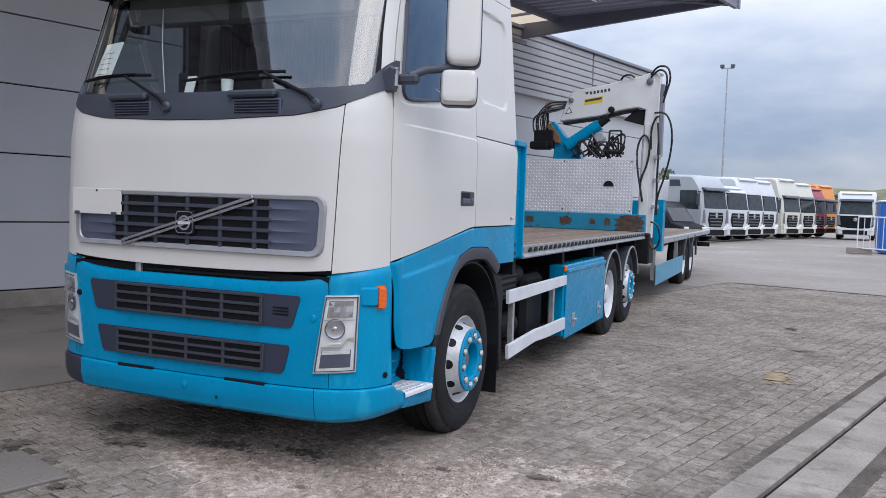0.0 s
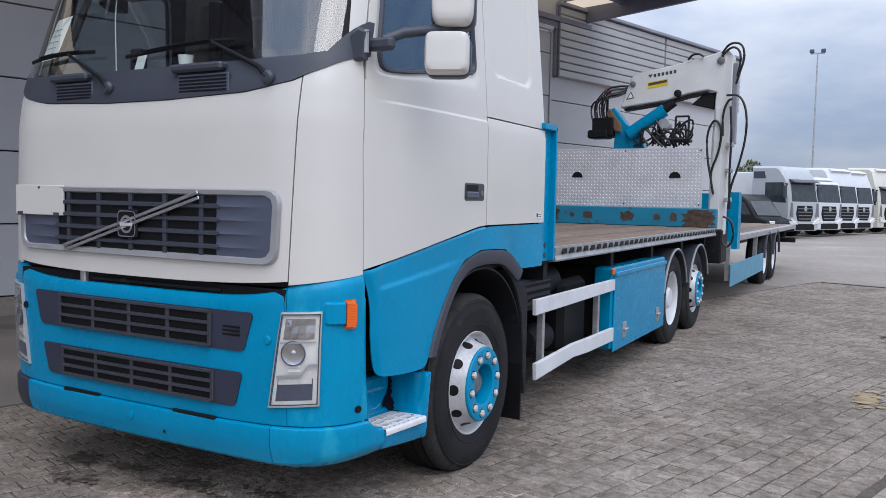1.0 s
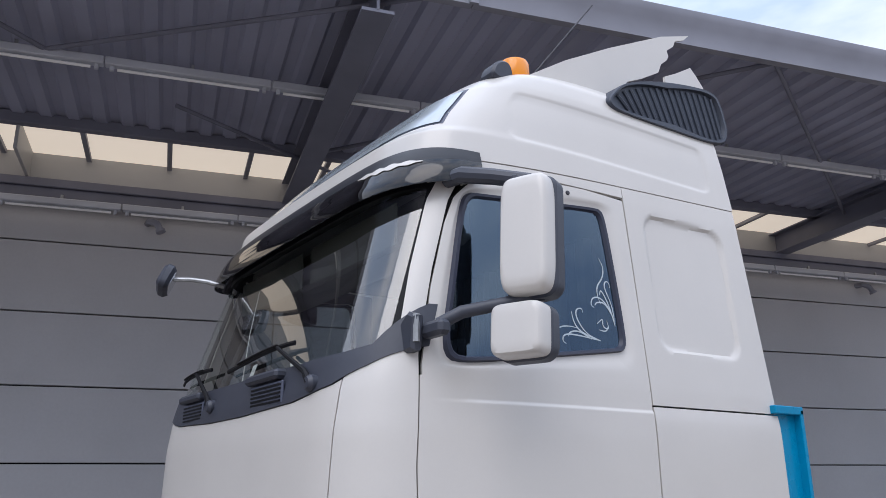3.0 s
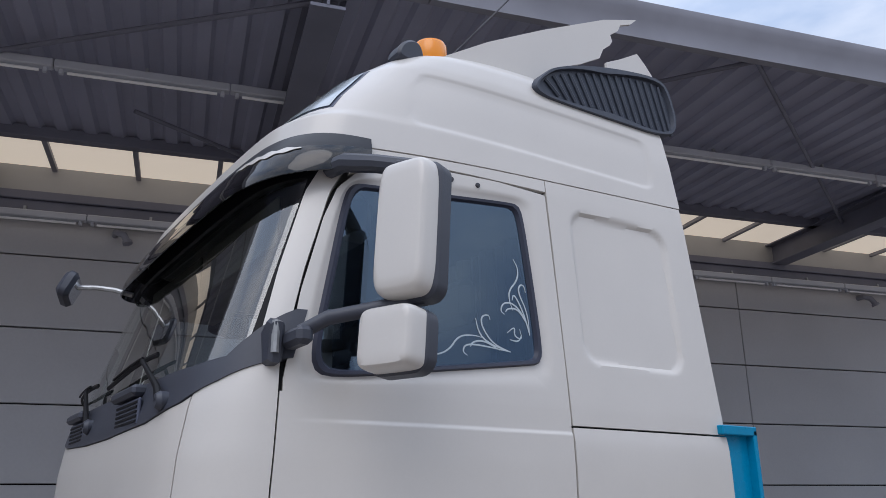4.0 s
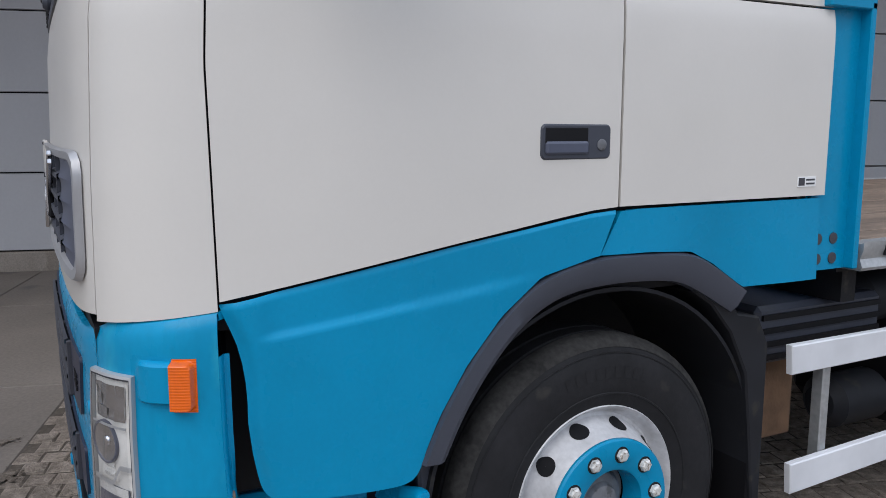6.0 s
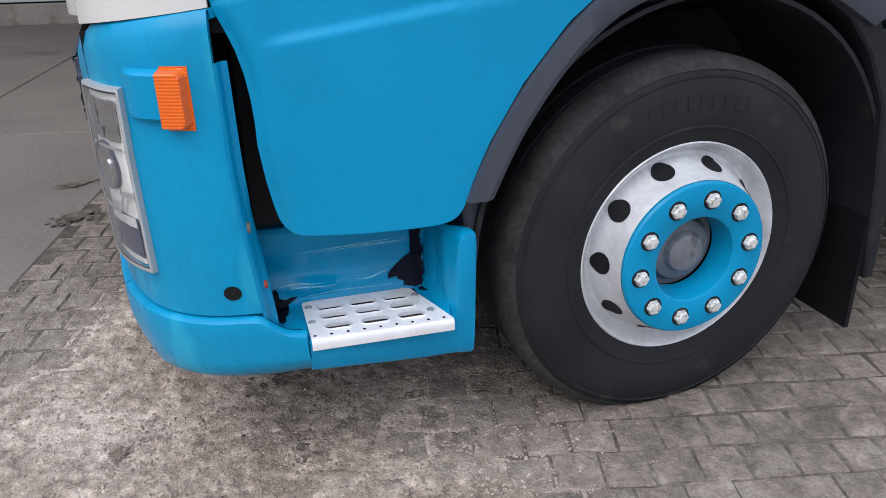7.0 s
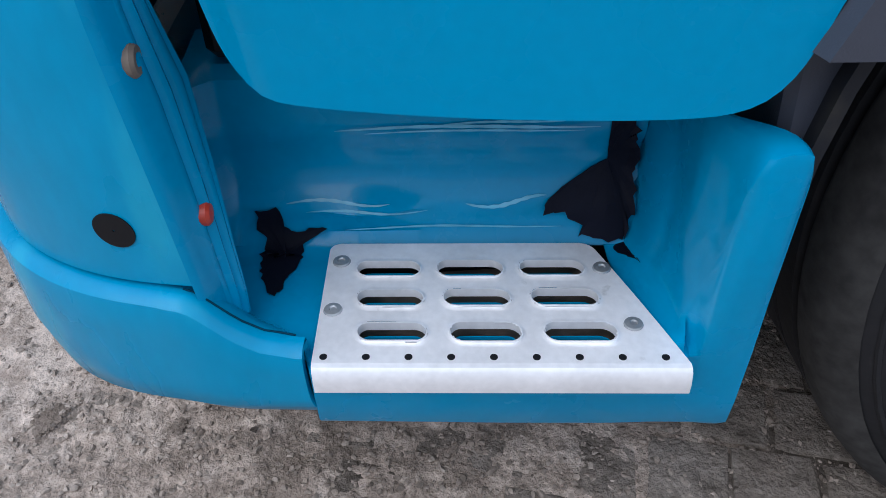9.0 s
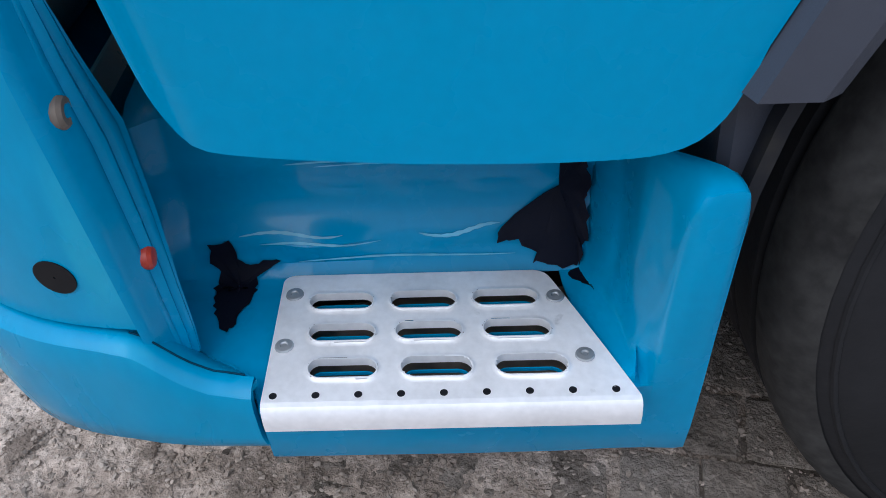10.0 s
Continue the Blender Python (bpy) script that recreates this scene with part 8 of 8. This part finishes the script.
def far_truck(colour, lower, at, heading, tall=3.7):
    th = thing("parked_truck", (0, 0, 0), f"{colour} tractor truck parked in a row across the yard", "truck", "trucks parked in a row")
    p = FAR_PAINT[colour]
    prof = [(0.0, 0.75), (0.0, 1.75), (0.18, 2.78), (0.28, min(3.0, tall - 0.28)), (0.52, tall - 0.22), (0.62, tall - 0.10), (0.85, tall), (2.25, tall + 0.03), (2.3, 1.0), (1.9, 0.95), (1.6, 0.75)]
    part("cab", Shape().prism(prof, "x", -1.22, 1.22, 0.11), p, th)
    part("windscreen", Shape().add([(-1.06, 0.006, 1.80), (1.06, 0.006, 1.80), (0.98, 0.168, 2.74), (-0.98, 0.168, 2.74)], [(0, 1, 2, 3)]), FAR_GLASS, th)
    if not lower or colour != "white":
        part("visor", Shape().prism([(0.10, 2.76), (-0.10, 2.74), (-0.08, 2.78), (0.18, 2.90), (0.24, 2.86)], "x", -1.08, 1.08), PLASTIC, th)
    part("grille", Shape().prism([(-0.52, 0.8), (0.52, 0.8), (0.70, 1.2), (0.62, 1.6), (-0.62, 1.6), (-0.70, 1.2)], "y", -0.03, 0.02, 0.015), BLACK, th)
    for q in range(4):
        part("slat", Shape().box(-0.50 - 0.03 * q, 0.50 + 0.03 * q, -0.05, -0.02, 0.92 + q * 0.17, 0.97 + q * 0.17, 0.006), HUB_GREY if lower else BLACK, th)
    part("badge", Shape().lathe([(0.13, 0), (0.13, -0.02), (0.10, -0.025), (0, -0.025)], "y", (0, -0.045, 1.45), 18), CHROME, th)
    part("bumper", Shape().prism([(-1.22, 0.08), (-1.05, -0.06), (1.05, -0.06), (1.22, 0.08), (1.22, 0.6), (-1.22, 0.6)], "z", 0.35, 0.84, 0.05), p, th)
    part("bumper_intake", Shape().box(-0.78, 0.78, -0.075, -0.05, 0.40, 0.70, 0.01), BLACK, th)
    if colour != "silver":
        part("roof_lip", Shape().prism([(0.50, tall - 0.24), (0.40, tall - 0.16), (0.60, tall - 0.06), (0.70, tall - 0.10)], "x", -0.95, 0.95), p, th)
    if not lower:
        part("black_front", Shape().prism([(-1.12, 0.86), (1.12, 0.86), (1.16, 1.70), (-1.16, 1.70)], "y", -0.012, 0.02, 0.004), BLACK, th)
    part("windscreen_base", Shape().add([(-1.0, 0.001, 1.74), (1.0, 0.001, 1.74), (1.0, 0.016, 1.85), (-1.0, 0.016, 1.85)], [(0, 1, 2, 3)]), BLACK, th)
    for sg in (1, -1):
        part("headlight", Shape().prism([(sg * 0.62, 0.66), (sg * 1.16, 0.70), (sg * 1.17, 0.98), (sg * 0.80, 0.84)][::sg], "y", -0.085, 0.0, 0.02), LAMP_SATIN, th)
        part("corner_vane", Shape().prism([(sg * 0.92, 1.02), (sg * 1.16, 1.06), (sg * 1.12, 1.74), (sg * 1.00, 1.74)][::sg], "y", -0.02, 0.03, 0.01), HUB_GREY, th)
        part("mirror_arm", Shape().box(sg * 1.30 - 0.12, sg * 1.30 + 0.10, 0.17, 0.21, 2.62, 2.68), BLACK, th)
        part("mirror", Shape().box(sg * 1.40 - 0.09, sg * 1.40 + 0.09, 0.12, 0.26, 1.95, 2.6, 0.04), PLASTIC, th)
        part("fog_light", Shape().box(sg * 0.93 - 0.13, sg * 0.93 + 0.13, -0.05, 0.0, 0.43, 0.56, 0.02), BLACK, th)
        part("side_window", Shape().prism([(0.24, 1.74), (1.42, 1.78), (1.42, 2.74), (0.40, 2.74)], "x", min(sg * 1.215, sg * 1.228), max(sg * 1.215, sg * 1.228)), FAR_GLASS, th)
        part("roof_vent", Shape().prism([(1.4, tall - 0.6), (2.1, tall - 0.6), (2.1, tall - 0.25), (1.5, tall - 0.25)], "x", min(sg * 1.215, sg * 1.23), max(sg * 1.215, sg * 1.23)), PLASTIC, th)
        for cy in (1.4, 5.0):
            part("wheel", Shape().lathe([(0.28, sg * 0.0), (0.3, sg * 0.02), (0.46, sg * 0.02), (0.5, -sg * 0.03), (0.5, -sg * 0.28), (0.3, -sg * 0.3)], "x", (sg * 1.2, cy, 0.5), 28), RUBBER, th)
            part("rim", Shape().lathe([(0.28, sg * 0.0), (0.15, -sg * 0.05), (0, -sg * 0.03)], "x", (sg * 1.2, cy, 0.5), 20), SILVER, th)
    part("chassis", Shape().box(-0.5, 0.5, 0.6, 6.0, 0.55, 0.95, 0.02), CHASSIS, th)
    part("side_panel", Shape().box(-1.18, 1.18, 2.4, 3.9, 0.4, 1.0, 0.05), p, th)
    th.matrix_basis = Matrix.Translation(at) @ Matrix.Rotation(heading, 4, "Z")
    return th


HEAD = radians(62)
row_at = [(-0.23, 41), (0.68, 44.5), (1.41, 47.6), (2.15, 50.6), (3.57, 54.6), (4.61, 58), (5.42, 61), (6.3, 64)]
cols = [("silver", True, 3.55), ("white", True, 3.15), ("white", True, 3.75), ("white", True, 3.75), ("cream", True, 4.05), ("cream", True, 3.9), ("red", True, 3.7), ("orange", True, 4.0)]
for k, (c, lw, hgt) in enumerate(cols):
    p = row_at[k]
    far_truck(c, lw, (p[0], p[1], 0), HEAD, hgt)
far_truck("white", False, (7.7, 60.0, 0), radians(-6), 3.45)

van = thing("parked_van", (-1.6, 39.5, 0), "dark grey van parked beside the row of trucks", "van")
vb = Shape().prism([(0.0, 0.45), (0.0, 0.9), (0.12, 1.05), (0.95, 1.25), (1.75, 2.15), (2.3, 2.5), (5.6, 2.5), (5.9, 2.3), (5.95, 0.45)], "x", -0.98, 0.98, 0.08)
part("body", vb, material("van_paint", (0.007, 0.0075, 0.009), 0.3, spec=0.2), van)
part("windscreen", Shape().add([(-0.85, 0.98, 1.32), (0.85, 0.98, 1.32), (0.78, 1.70, 2.12), (-0.78, 1.70, 2.12)], [(0, 1, 2, 3)]), VAN_GLASS, van)
for sg in (1, -1):
    part("side_window", Shape().prism([(1.35, 1.35), (2.3, 1.35), (2.3, 2.05), (1.9, 2.05)], "x", min(sg * 0.975, sg * 0.99), max(sg * 0.975, sg * 0.99)), FAR_GLASS, van)
    part("headlight", Shape().box(sg * 0.72 - 0.18, sg * 0.72 + 0.18, -0.02, 0.1, 0.85, 1.02, 0.03), LAMP_BACK, van)
    for cy in (0.95, 4.8):
        part("wheel", Shape().lathe([(0.2, 0), (0.22, sg * 0.015), (0.33, sg * 0.015), (0.36, -sg * 0.02), (0.36, -sg * 0.2), (0.2, -sg * 0.22)], "x", (sg * 0.96, cy, 0.36), 24), RUBBER, van)
part("grille", Shape().box(-0.5, 0.5, -0.03, 0.02, 0.6, 0.85, 0.01), PLASTIC, van)
for o in van.children:
    o.matrix_parent_inverse = Matrix.Identity(4)
van.matrix_basis = Matrix.Translation((-0.85, 37.4, 0)) @ Matrix.Rotation(radians(52), 4, "Z") @ Matrix.Scale(0.84, 4)

box_truck = thing("box_body", (-4.5, 44, 0), "plain white box body standing behind the van", "box body")
part("body", Shape().box(-2.2, 2.2, -1.2, 1.2, 0.9, 3.35, 0.04), FAR_PAINT["white"], box_truck)
for o in box_truck.children:
    o.matrix_parent_inverse = Matrix.Identity(4)
for x in (-1.5, 1.5):
    q = part("leg", Shape().box(x - 0.06, x + 0.06, -0.06, 0.06, 0.0, 0.92), CHASSIS, box_truck)
    q.matrix_parent_inverse = Matrix.Identity(4)

# light mast
mast = thing("light_mast", (-1.75, 65, 0), "tall slim grey floodlight mast", "light mast")
part("pole", Shape().tube([(-1.75, 65, -0.05), (-1.75, 65, 13.2)], [0.085, 0.045], 12), STEEL, mast)
part("cross_arm", Shape().box(-2.25, -1.25, 64.95, 65.05, 13.15, 13.25), STEEL, mast)
for x in (-2.15, -1.35):
    part("floodlight", Shape().box(x - 0.16, x + 0.16, 64.8, 65.1, 13.25, 13.5, 0.03), PLASTIC_MID, mast)

# white barriers and a blue cabin at the yard's edge
for k in range(3):
    bx, by = 6.1 + k * 3.0, 35.6 - k * 1.9
    fe = thing("barrier", (bx, by, 0), "white tubular steel crowd barrier on feet", "barrier", "barriers")
    d = Vector((3.0, -1.9, 0)).normalized()
    n = 12
    for z in (0.25, 1.62):
        part("rail", Shape().tube([(bx, by, z), (bx + d.x * 3.3, by + d.y * 3.3, z)], 0.03, 8), RAIL_WHITE, fe)
    for q in range(n + 1):
        t = 3.3 * q / n
        part("bar", Shape().tube([(bx + d.x * t, by + d.y * t, 0.25), (bx + d.x * t, by + d.y * t, 1.62)], 0.028 if q in (0, n) else 0.016, 6), RAIL_WHITE, fe)
    for t in (0.1, 3.2):
        part("foot", Shape().box(bx + d.x * t - 0.5, bx + d.x * t + 0.5, by + d.y * t - 0.1, by + d.y * t + 0.1, 0.0, 0.27, 0.02), KERB, fe)
cabin = thing("site_cabin", (8.3, 38, 0), "bright blue portable cabin", "cabin")
CABIN = material("cabin_blue", (0.01, 0.11, 0.42), 0.5, vary=0.05)
part("body", Shape().box(7.08, 9.0, 37.0, 38.9, 0.05, 2.3, 0.05), CABIN, cabin)
part("roof", Shape().box(7.03, 9.05, 36.95, 38.95, 2.3, 2.4, 0.03), RAIL_WHITE, cabin)

# grassy bank and trees far off
bank = Shape()
rnd = random.Random(7)
rows = []
for x in np.linspace(-160, 260, 140):
    hh = 6.3 + 1.1 * math.sin(x * 0.05) + 0.8 * math.sin(x * 0.21 + 1) + rnd.random() * 0.7
    rows.append([(x, 150 + 10 * math.sin(x * 0.02), -0.1), (x, 156, hh * 0.5), (x, 166, hh), (x, 190, hh + 0.5), (x, 230, -0.1)])
bank.sheet(rows, 0.0)
tagged(part("grass_bank", bank, GRASS), "dry green grass bank along the horizon", "bank", kind="structure")


def tree(at, height, seed):
    rnd = random.Random(seed)
    th = thing("tree", at, "small bushy green tree behind the parked trucks", "tree", "distant trees")
    x, y, z = at
    tr = Shape().tube([(x, y, z - 0.1), (x + 0.1, y, z + height * 0.4), (x, y + 0.1, z + height * 0.8)], [0.16, 0.12, 0.04], 8)
    for k in range(7):
        a, h = rnd.random() * 6.28, height * (0.35 + 0.4 * rnd.random())
        r = height * 0.25
        tr.tube([(x, y, z + h), (x + math.cos(a) * r * 0.6, y + math.sin(a) * r * 0.6, z + h + r * 0.4), (x + math.cos(a) * r, y + math.sin(a) * r, z + h + r * 0.8)], [0.05, 0.03, 0.012], 5)
    part("trunk", tr, BARK, th)
    lv = Shape()
    for k in range(900):
        a, b, r = rnd.random() * 6.28, rnd.random() * 2 - 1, rnd.random() ** 0.4
        rr = height * 0.33 * (0.8 + 0.35 * math.sin(3 * a + seed) * math.cos(2.3 * b))
        c = Vector((x + math.cos(a) * math.sqrt(1 - b * b) * r * rr, y + math.sin(a) * math.sqrt(1 - b * b) * r * rr, z + height * 0.66 + b * r * height * 0.36))
        u = Vector((rnd.random() - 0.5, rnd.random() - 0.5, rnd.random() - 0.5)).normalized() * 0.22
        w = u.cross(Vector((rnd.random() - 0.5, rnd.random() - 0.5, rnd.random() - 0.5))).normalized() * 0.13
        lv.add([c - u, c + w, c + u, c - w], [(0, 1, 2, 3)])
    part("crown", lv, LEAF, th, smooth=0)


for k, (x, y, h) in enumerate([(-7.6, 75, 5.6), (-9.5, 78, 4.6), (9.5, 120, 4.6), (12, 125, 4.4), (17, 124, 4.8), (3, 118, 4.5), (-2, 116, 4.6), (24, 128, 5)]):
    tree((x, y, 0), h, k)

# ---- ground near the truck: slabs, pavers, drain ----
rnd = random.Random(11)
apron_slab = structure("pavement_slabs", yard_box(Shape(), WALL_U, 0.3, -30, 14, -0.06, -0.022), CONCRETE, "stained concrete slabs beside the hall", "pavement")
us = [WALL_U, -5.0, -2.42]
vs_ = [-30, -24, -18, -12, -8, -4.2, -0.55]
for i in range(2):
    for v0 in np.arange(-30, 14, 4.0):
        part("slab", yard_box(Shape(), us[i] + 0.006, us[i + 1] - 0.006, v0 + 0.006, v0 + 3.994, -0.05, -0.002 + 0.003 * rnd.random(), 0.008), CONCRETE, apron_slab)
for v0, v1 in zip(vs_[:-1], vs_[1:]):
    for u0, u1 in ((-2.42, -0.2), (-0.2, 2.51), (3.07, 6.0)):
        if u1 <= 0:
            part("slab", yard_box(Shape(), u0 + 0.006, u1 - 0.006, v0 + 0.006, v1 - 0.006, -0.05, 0.001 + 0.003 * rnd.random(), 0.008), CONCRETE, apron_slab)

# drain channel with kerb strips
drain = structure("drain_channel", yard_box(Shape(), 2.53, 3.05, -12, 40, -0.05, -0.028), BLACK, "concrete drain channel with a dark slot", "drain")
v = -12.0
while v < 40:
    part("kerb_stone", yard_box(Shape(), 2.53, 2.725, v + 0.003, v + 0.997, -0.05, 0.012, 0.008), KERB, drain)
    part("kerb_stone", yard_box(Shape(), 2.765, 3.05, v + 0.253, v + 1.247, -0.05, 0.010, 0.008), KERB, drain)
    v += 1.0

# joint sand and grit between the pavers: an uneven sheet that buries them near the bumper
def worn_at(u, v):
    """How far the blocks are buried: fully beside the bumper, not at all towards the drain and the wheels."""
    return float(smoothstep(2.45, 1.65, u + 0.25 * math.sin(v * 2.1))) * float(smoothstep(1.65, 0.95, v + 0.3 * math.sin(u * 2.7) + 0.12 * math.sin(u * 9))) * max(float(smoothstep(0.10, 0.65, u + 0.12 * math.sin(v * 5))), float(smoothstep(-0.30, 0.05, v)) * float(smoothstep(-0.4, 0.1, u)))


def grit_level(u, v):
    worn = worn_at(u, v)
    patch = noise.noise(Vector((u * 1.3, v * 1.3, 3.0)))
    small = noise.noise(Vector((u * 14, v * 14, 1.0)))
    tiny = noise.noise(Vector((u * 55, v * 55, 2.0)))
    lump = noise.noise(Vector((u * 30, v * 30, 5.0)))
    return -0.0052 + 0.0100 * worn + 0.0050 * lump * (0.15 + worn) + 0.0025 * patch + 0.0032 * small * (0.5 + worn) + 0.0046 * tiny * (0.25 + worn)


grit = Shape()
gu, gv = np.arange(-0.6, 2.54, 0.0086), np.arange(-0.6, 2.4, 0.0082)
grit.sheet([[YARD @ Vector((u, v, grit_level(u, v))) for v in gv] for u in gu], 0.0, ref=(0, 0, -5))
to_yard = YARD.inverted()
where = [to_yard @ Vector(p) for p in grit.v]
clean = [f for f in grit.f if worn_at(where[f[0]].x, where[f[0]].y) < 0.12]
clean_set = set(clean)
sand = Shape().add(grit.v, clean)
grit.f = [f for f in grit.f if f not in clean_set]
structure("pavement_grit", grit, GRIT, "gritty joint sand among worn pavers", "ground", smooth=60)
structure("pavement_sand", sand, JOINT_SAND, "dark sand in the joints of the paving", "ground", smooth=60)
far_grit = Shape()
for u0, u1, v0, v1 in ((-2.42, -0.59, -0.56, 15.6), (-0.6, 2.53, 2.39, 15.6), (-0.19, 2.53, -6.1, -0.59), (3.05, 6.0, -6.1, 15.6)):
    far_grit.add([YARD @ Vector((u, v, -0.0055)) for u, v in ((u0, v0), (u1, v0), (u1, v1), (u0, v1))], [(0, 1, 2, 3)])
structure("pavement_joints", far_grit, JOINT, "sandy joints of the paved yard", "ground")

paving = structure("pavement_pavers", yard_box(Shape(), -2.42, 2.53, -0.5, 16, -0.04, -0.03), GRIT, "grey worn concrete block paving", "pavement")
PU, PV = 0.138, 0.128


def block_mesh(seed):
    r = random.Random(seed)
    hu, hv, b = PU / 2 - 0.003, PV / 2 - 0.003, 0.008
    top = [(-hu + b, -hv + b), (hu - b, -hv + b), (hu - b, hv - b), (-hu + b, hv - b)]
    s = Shape()
    vs = [(x + (r.random() - 0.5) * 0.016, y + (r.random() - 0.5) * 0.016, (r.random() - 0.5) * 0.004) for x, y in top]
    vs += [(-hu, -hv, -0.007), (hu, -hv, -0.007), (hu, hv, -0.007), (-hu, hv, -0.007)]
    vs += [(-hu, -hv, -0.03), (hu, -hv, -0.03), (hu, hv, -0.03), (-hu, hv, -0.03)]
    fs = [(0, 1, 2, 3)] + [(i, (i + 1) % 4, (i + 1) % 4 + 4, i + 4)[::-1] for i in range(4)] + [(i + 4, (i + 1) % 4 + 4, (i + 1) % 4 + 8, i + 8)[::-1] for i in range(4)]
    return s.add(vs, fs)


blocks = [block_mesh(k).mesh("paver") for k in range(8)]
for me in blocks:
    me.materials.append(PAVER)
rest = Shape()
count = 0
for i, u in enumerate(np.arange(-2.30, 5.95, PU)):
    if 2.465 < u < 3.115:
        continue
    v = -0.5 if u < 2.5 else -6.0
    if u > -0.1 and u < 2.5:
        v = -6.0
    v += (i % 2) * PV / 2
    while v < 15.5:
        dz = (rnd.random() - 0.5) * 0.004
        tilt = Matrix.Rotation((rnd.random() - 0.5) * 0.03, 4, "X") @ Matrix.Rotation((rnd.random() - 0.5) * 0.02, 4, "Y") @ Matrix.Rotation((rnd.random() - 0.5) * 0.07, 4, "Z")
        m = YARD @ Matrix.Translation((u + (rnd.random() - 0.5) * 0.004, v, dz)) @ tilt
        if 0.75 < u < 2.3 and 0.0 < v < 3.8 and count < 300:
            ob = new("paver", blocks[count % 8])
            ob.parent = paving
            ob.matrix_basis = m
            count += 1
        else:
            src = block_mesh(int(rnd.random() * 8))
            rest.add([m @ Vector(p) for p in src.v], src.f[:9])
        v += PV
tagged(part("paver_field", rest, PAVER, paving, smooth=0), kind="stuff")

# loose stones near the bumper: small chips and rounder pebbles
stones = Shape()
g = (1 + 5 ** 0.5) / 2
ICO = [Vector(p).normalized() for p in ((-1, g, 0), (1, g, 0), (-1, -g, 0), (1, -g, 0), (0, -1, g), (0, 1, g), (0, -1, -g), (0, 1, -g), (g, 0, -1), (g, 0, 1), (-g, 0, -1), (-g, 0, 1))]
ICO_F = [(0, 11, 5), (0, 5, 1), (0, 1, 7), (0, 7, 10), (0, 10, 11), (1, 5, 9), (5, 11, 4), (11, 10, 2), (10, 7, 6), (7, 1, 8), (3, 9, 4), (3, 4, 2), (3, 2, 6), (3, 6, 8), (3, 8, 9), (4, 9, 5), (2, 4, 11), (6, 2, 10), (8, 6, 7), (9, 8, 1)]
for k in range(34000):
    if k < 20000:
        u, v = -0.5 + 2.4 * rnd.random() ** 1.2, -0.55 + 2.2 * rnd.random() ** 1.2
    else:
        # thickest along the step and the bumper corner
        w = to_yard @ Vector((0.75 + 1.0 * rnd.random(), -0.1 + 1.25 * rnd.random(), 0))
        u, v = w.x, w.y
    r = 0.0013 + 0.0052 * rnd.random() ** 4
    c = YARD @ Vector((u, v, max(grit_level(u, v), -0.003) + r * 0.25))
    if r > 0.0019:
        flat, turn = 0.55 + 0.35 * rnd.random(), Matrix.Rotation(6.28 * rnd.random(), 3, "Z")
        pts = [c + turn @ Vector((p.x * 1.15, p.y * 0.85, p.z * flat)) * r * (0.72 + 0.5 * rnd.random()) for p in ICO]
        stones.add(pts, ICO_F)
    else:
        pts = [c + Vector(((rnd.random() * 0.5 + 0.7) * r * a, (rnd.random() * 0.5 + 0.7) * r * b, (rnd.random() * 0.5 + 0.5) * r * d)) for a, b, d in ((1, 0, 0), (-1, 0, 0), (0, 1, 0), (0, -1, 0), (0, 0, 1), (0, 0, -1))]
        stones.add(pts, [(0, 2, 4), (2, 1, 4), (1, 3, 4), (3, 0, 4), (2, 0, 5), (1, 2, 5), (3, 1, 5), (0, 3, 5)])
tagged(part("loose_stones", stones, PEBBLE), "small loose stones on the paving", "gravel", kind="stuff")


# stains: a ragged core that breaks up into specks
def blot(name, cx, cy, rx, ry, mat, label, seed, z=0.0045):
    r = random.Random(seed)
    sh = Shape()
    for q in range(170):
        t, d = 6.283 * r.random(), abs(r.gauss(0, 0.5))
        k = 1 + 0.25 * math.sin(2 * t + seed) + 0.2 * math.sin(3 * t + 2 * seed)
        px, py = cx + rx * d * k * math.cos(t), cy + ry * d * k * math.sin(t)
        s0 = min(rx, ry) * (0.04 + 0.20 * r.random() ** 2) * max(0.25, 1.1 - d)
        a0 = r.random() * 6
        ring = [(px + s0 * (0.6 + 0.8 * r.random()) * math.cos(a0 + i * 0.785), py + s0 * (0.6 + 0.8 * r.random()) * math.sin(a0 + i * 0.785), z + 0.00002 * q) for i in range(8)]
        sh.add(ring, [tuple(range(8))])
    tagged(part(name, sh, mat), label, "stain", kind="stuff")


# oil stains; the last five also paint in shade under the bumper
for k, (x, y, rx, ry) in enumerate([(1.98, 0.72, 0.15, 0.09), (1.42, 0.58, 0.10, 0.07), (-1.05, -0.28, 0.14, 0.18), (-1.55, -0.30, 0.10, 0.14), (-0.73, 0.3, 0.14, 0.10), (-0.25, -0.64, 0.10, 0.08), (3.43, 6.4, 0.16, 0.14), (3.35, 8.3, 0.12, 0.3), (0.9, 0.15, 0.03, 0.025), (0.87, -0.06, 0.06, 0.05), (-0.80, 0.33, 0.26, 0.15), (-0.45, 0.36, 0.30, 0.12), (-0.55, 0.10, 0.34, 0.16), (0.05, 0.35, 0.36, 0.16), (0.55, 0.45, 0.30, 0.14)]):
    blot("oil_stain", x, y, rx, ry, FAINT_STAIN if k in (8, 9) else STAIN_SHADE, "dark blot on the ground, oil and painted bumper shade", k + 1, 0.0085)
blot("ochre_patch", 3.2, 4.55, 0.26, 0.55, OCHRE, "patch of ochre sand on the paving", 5)
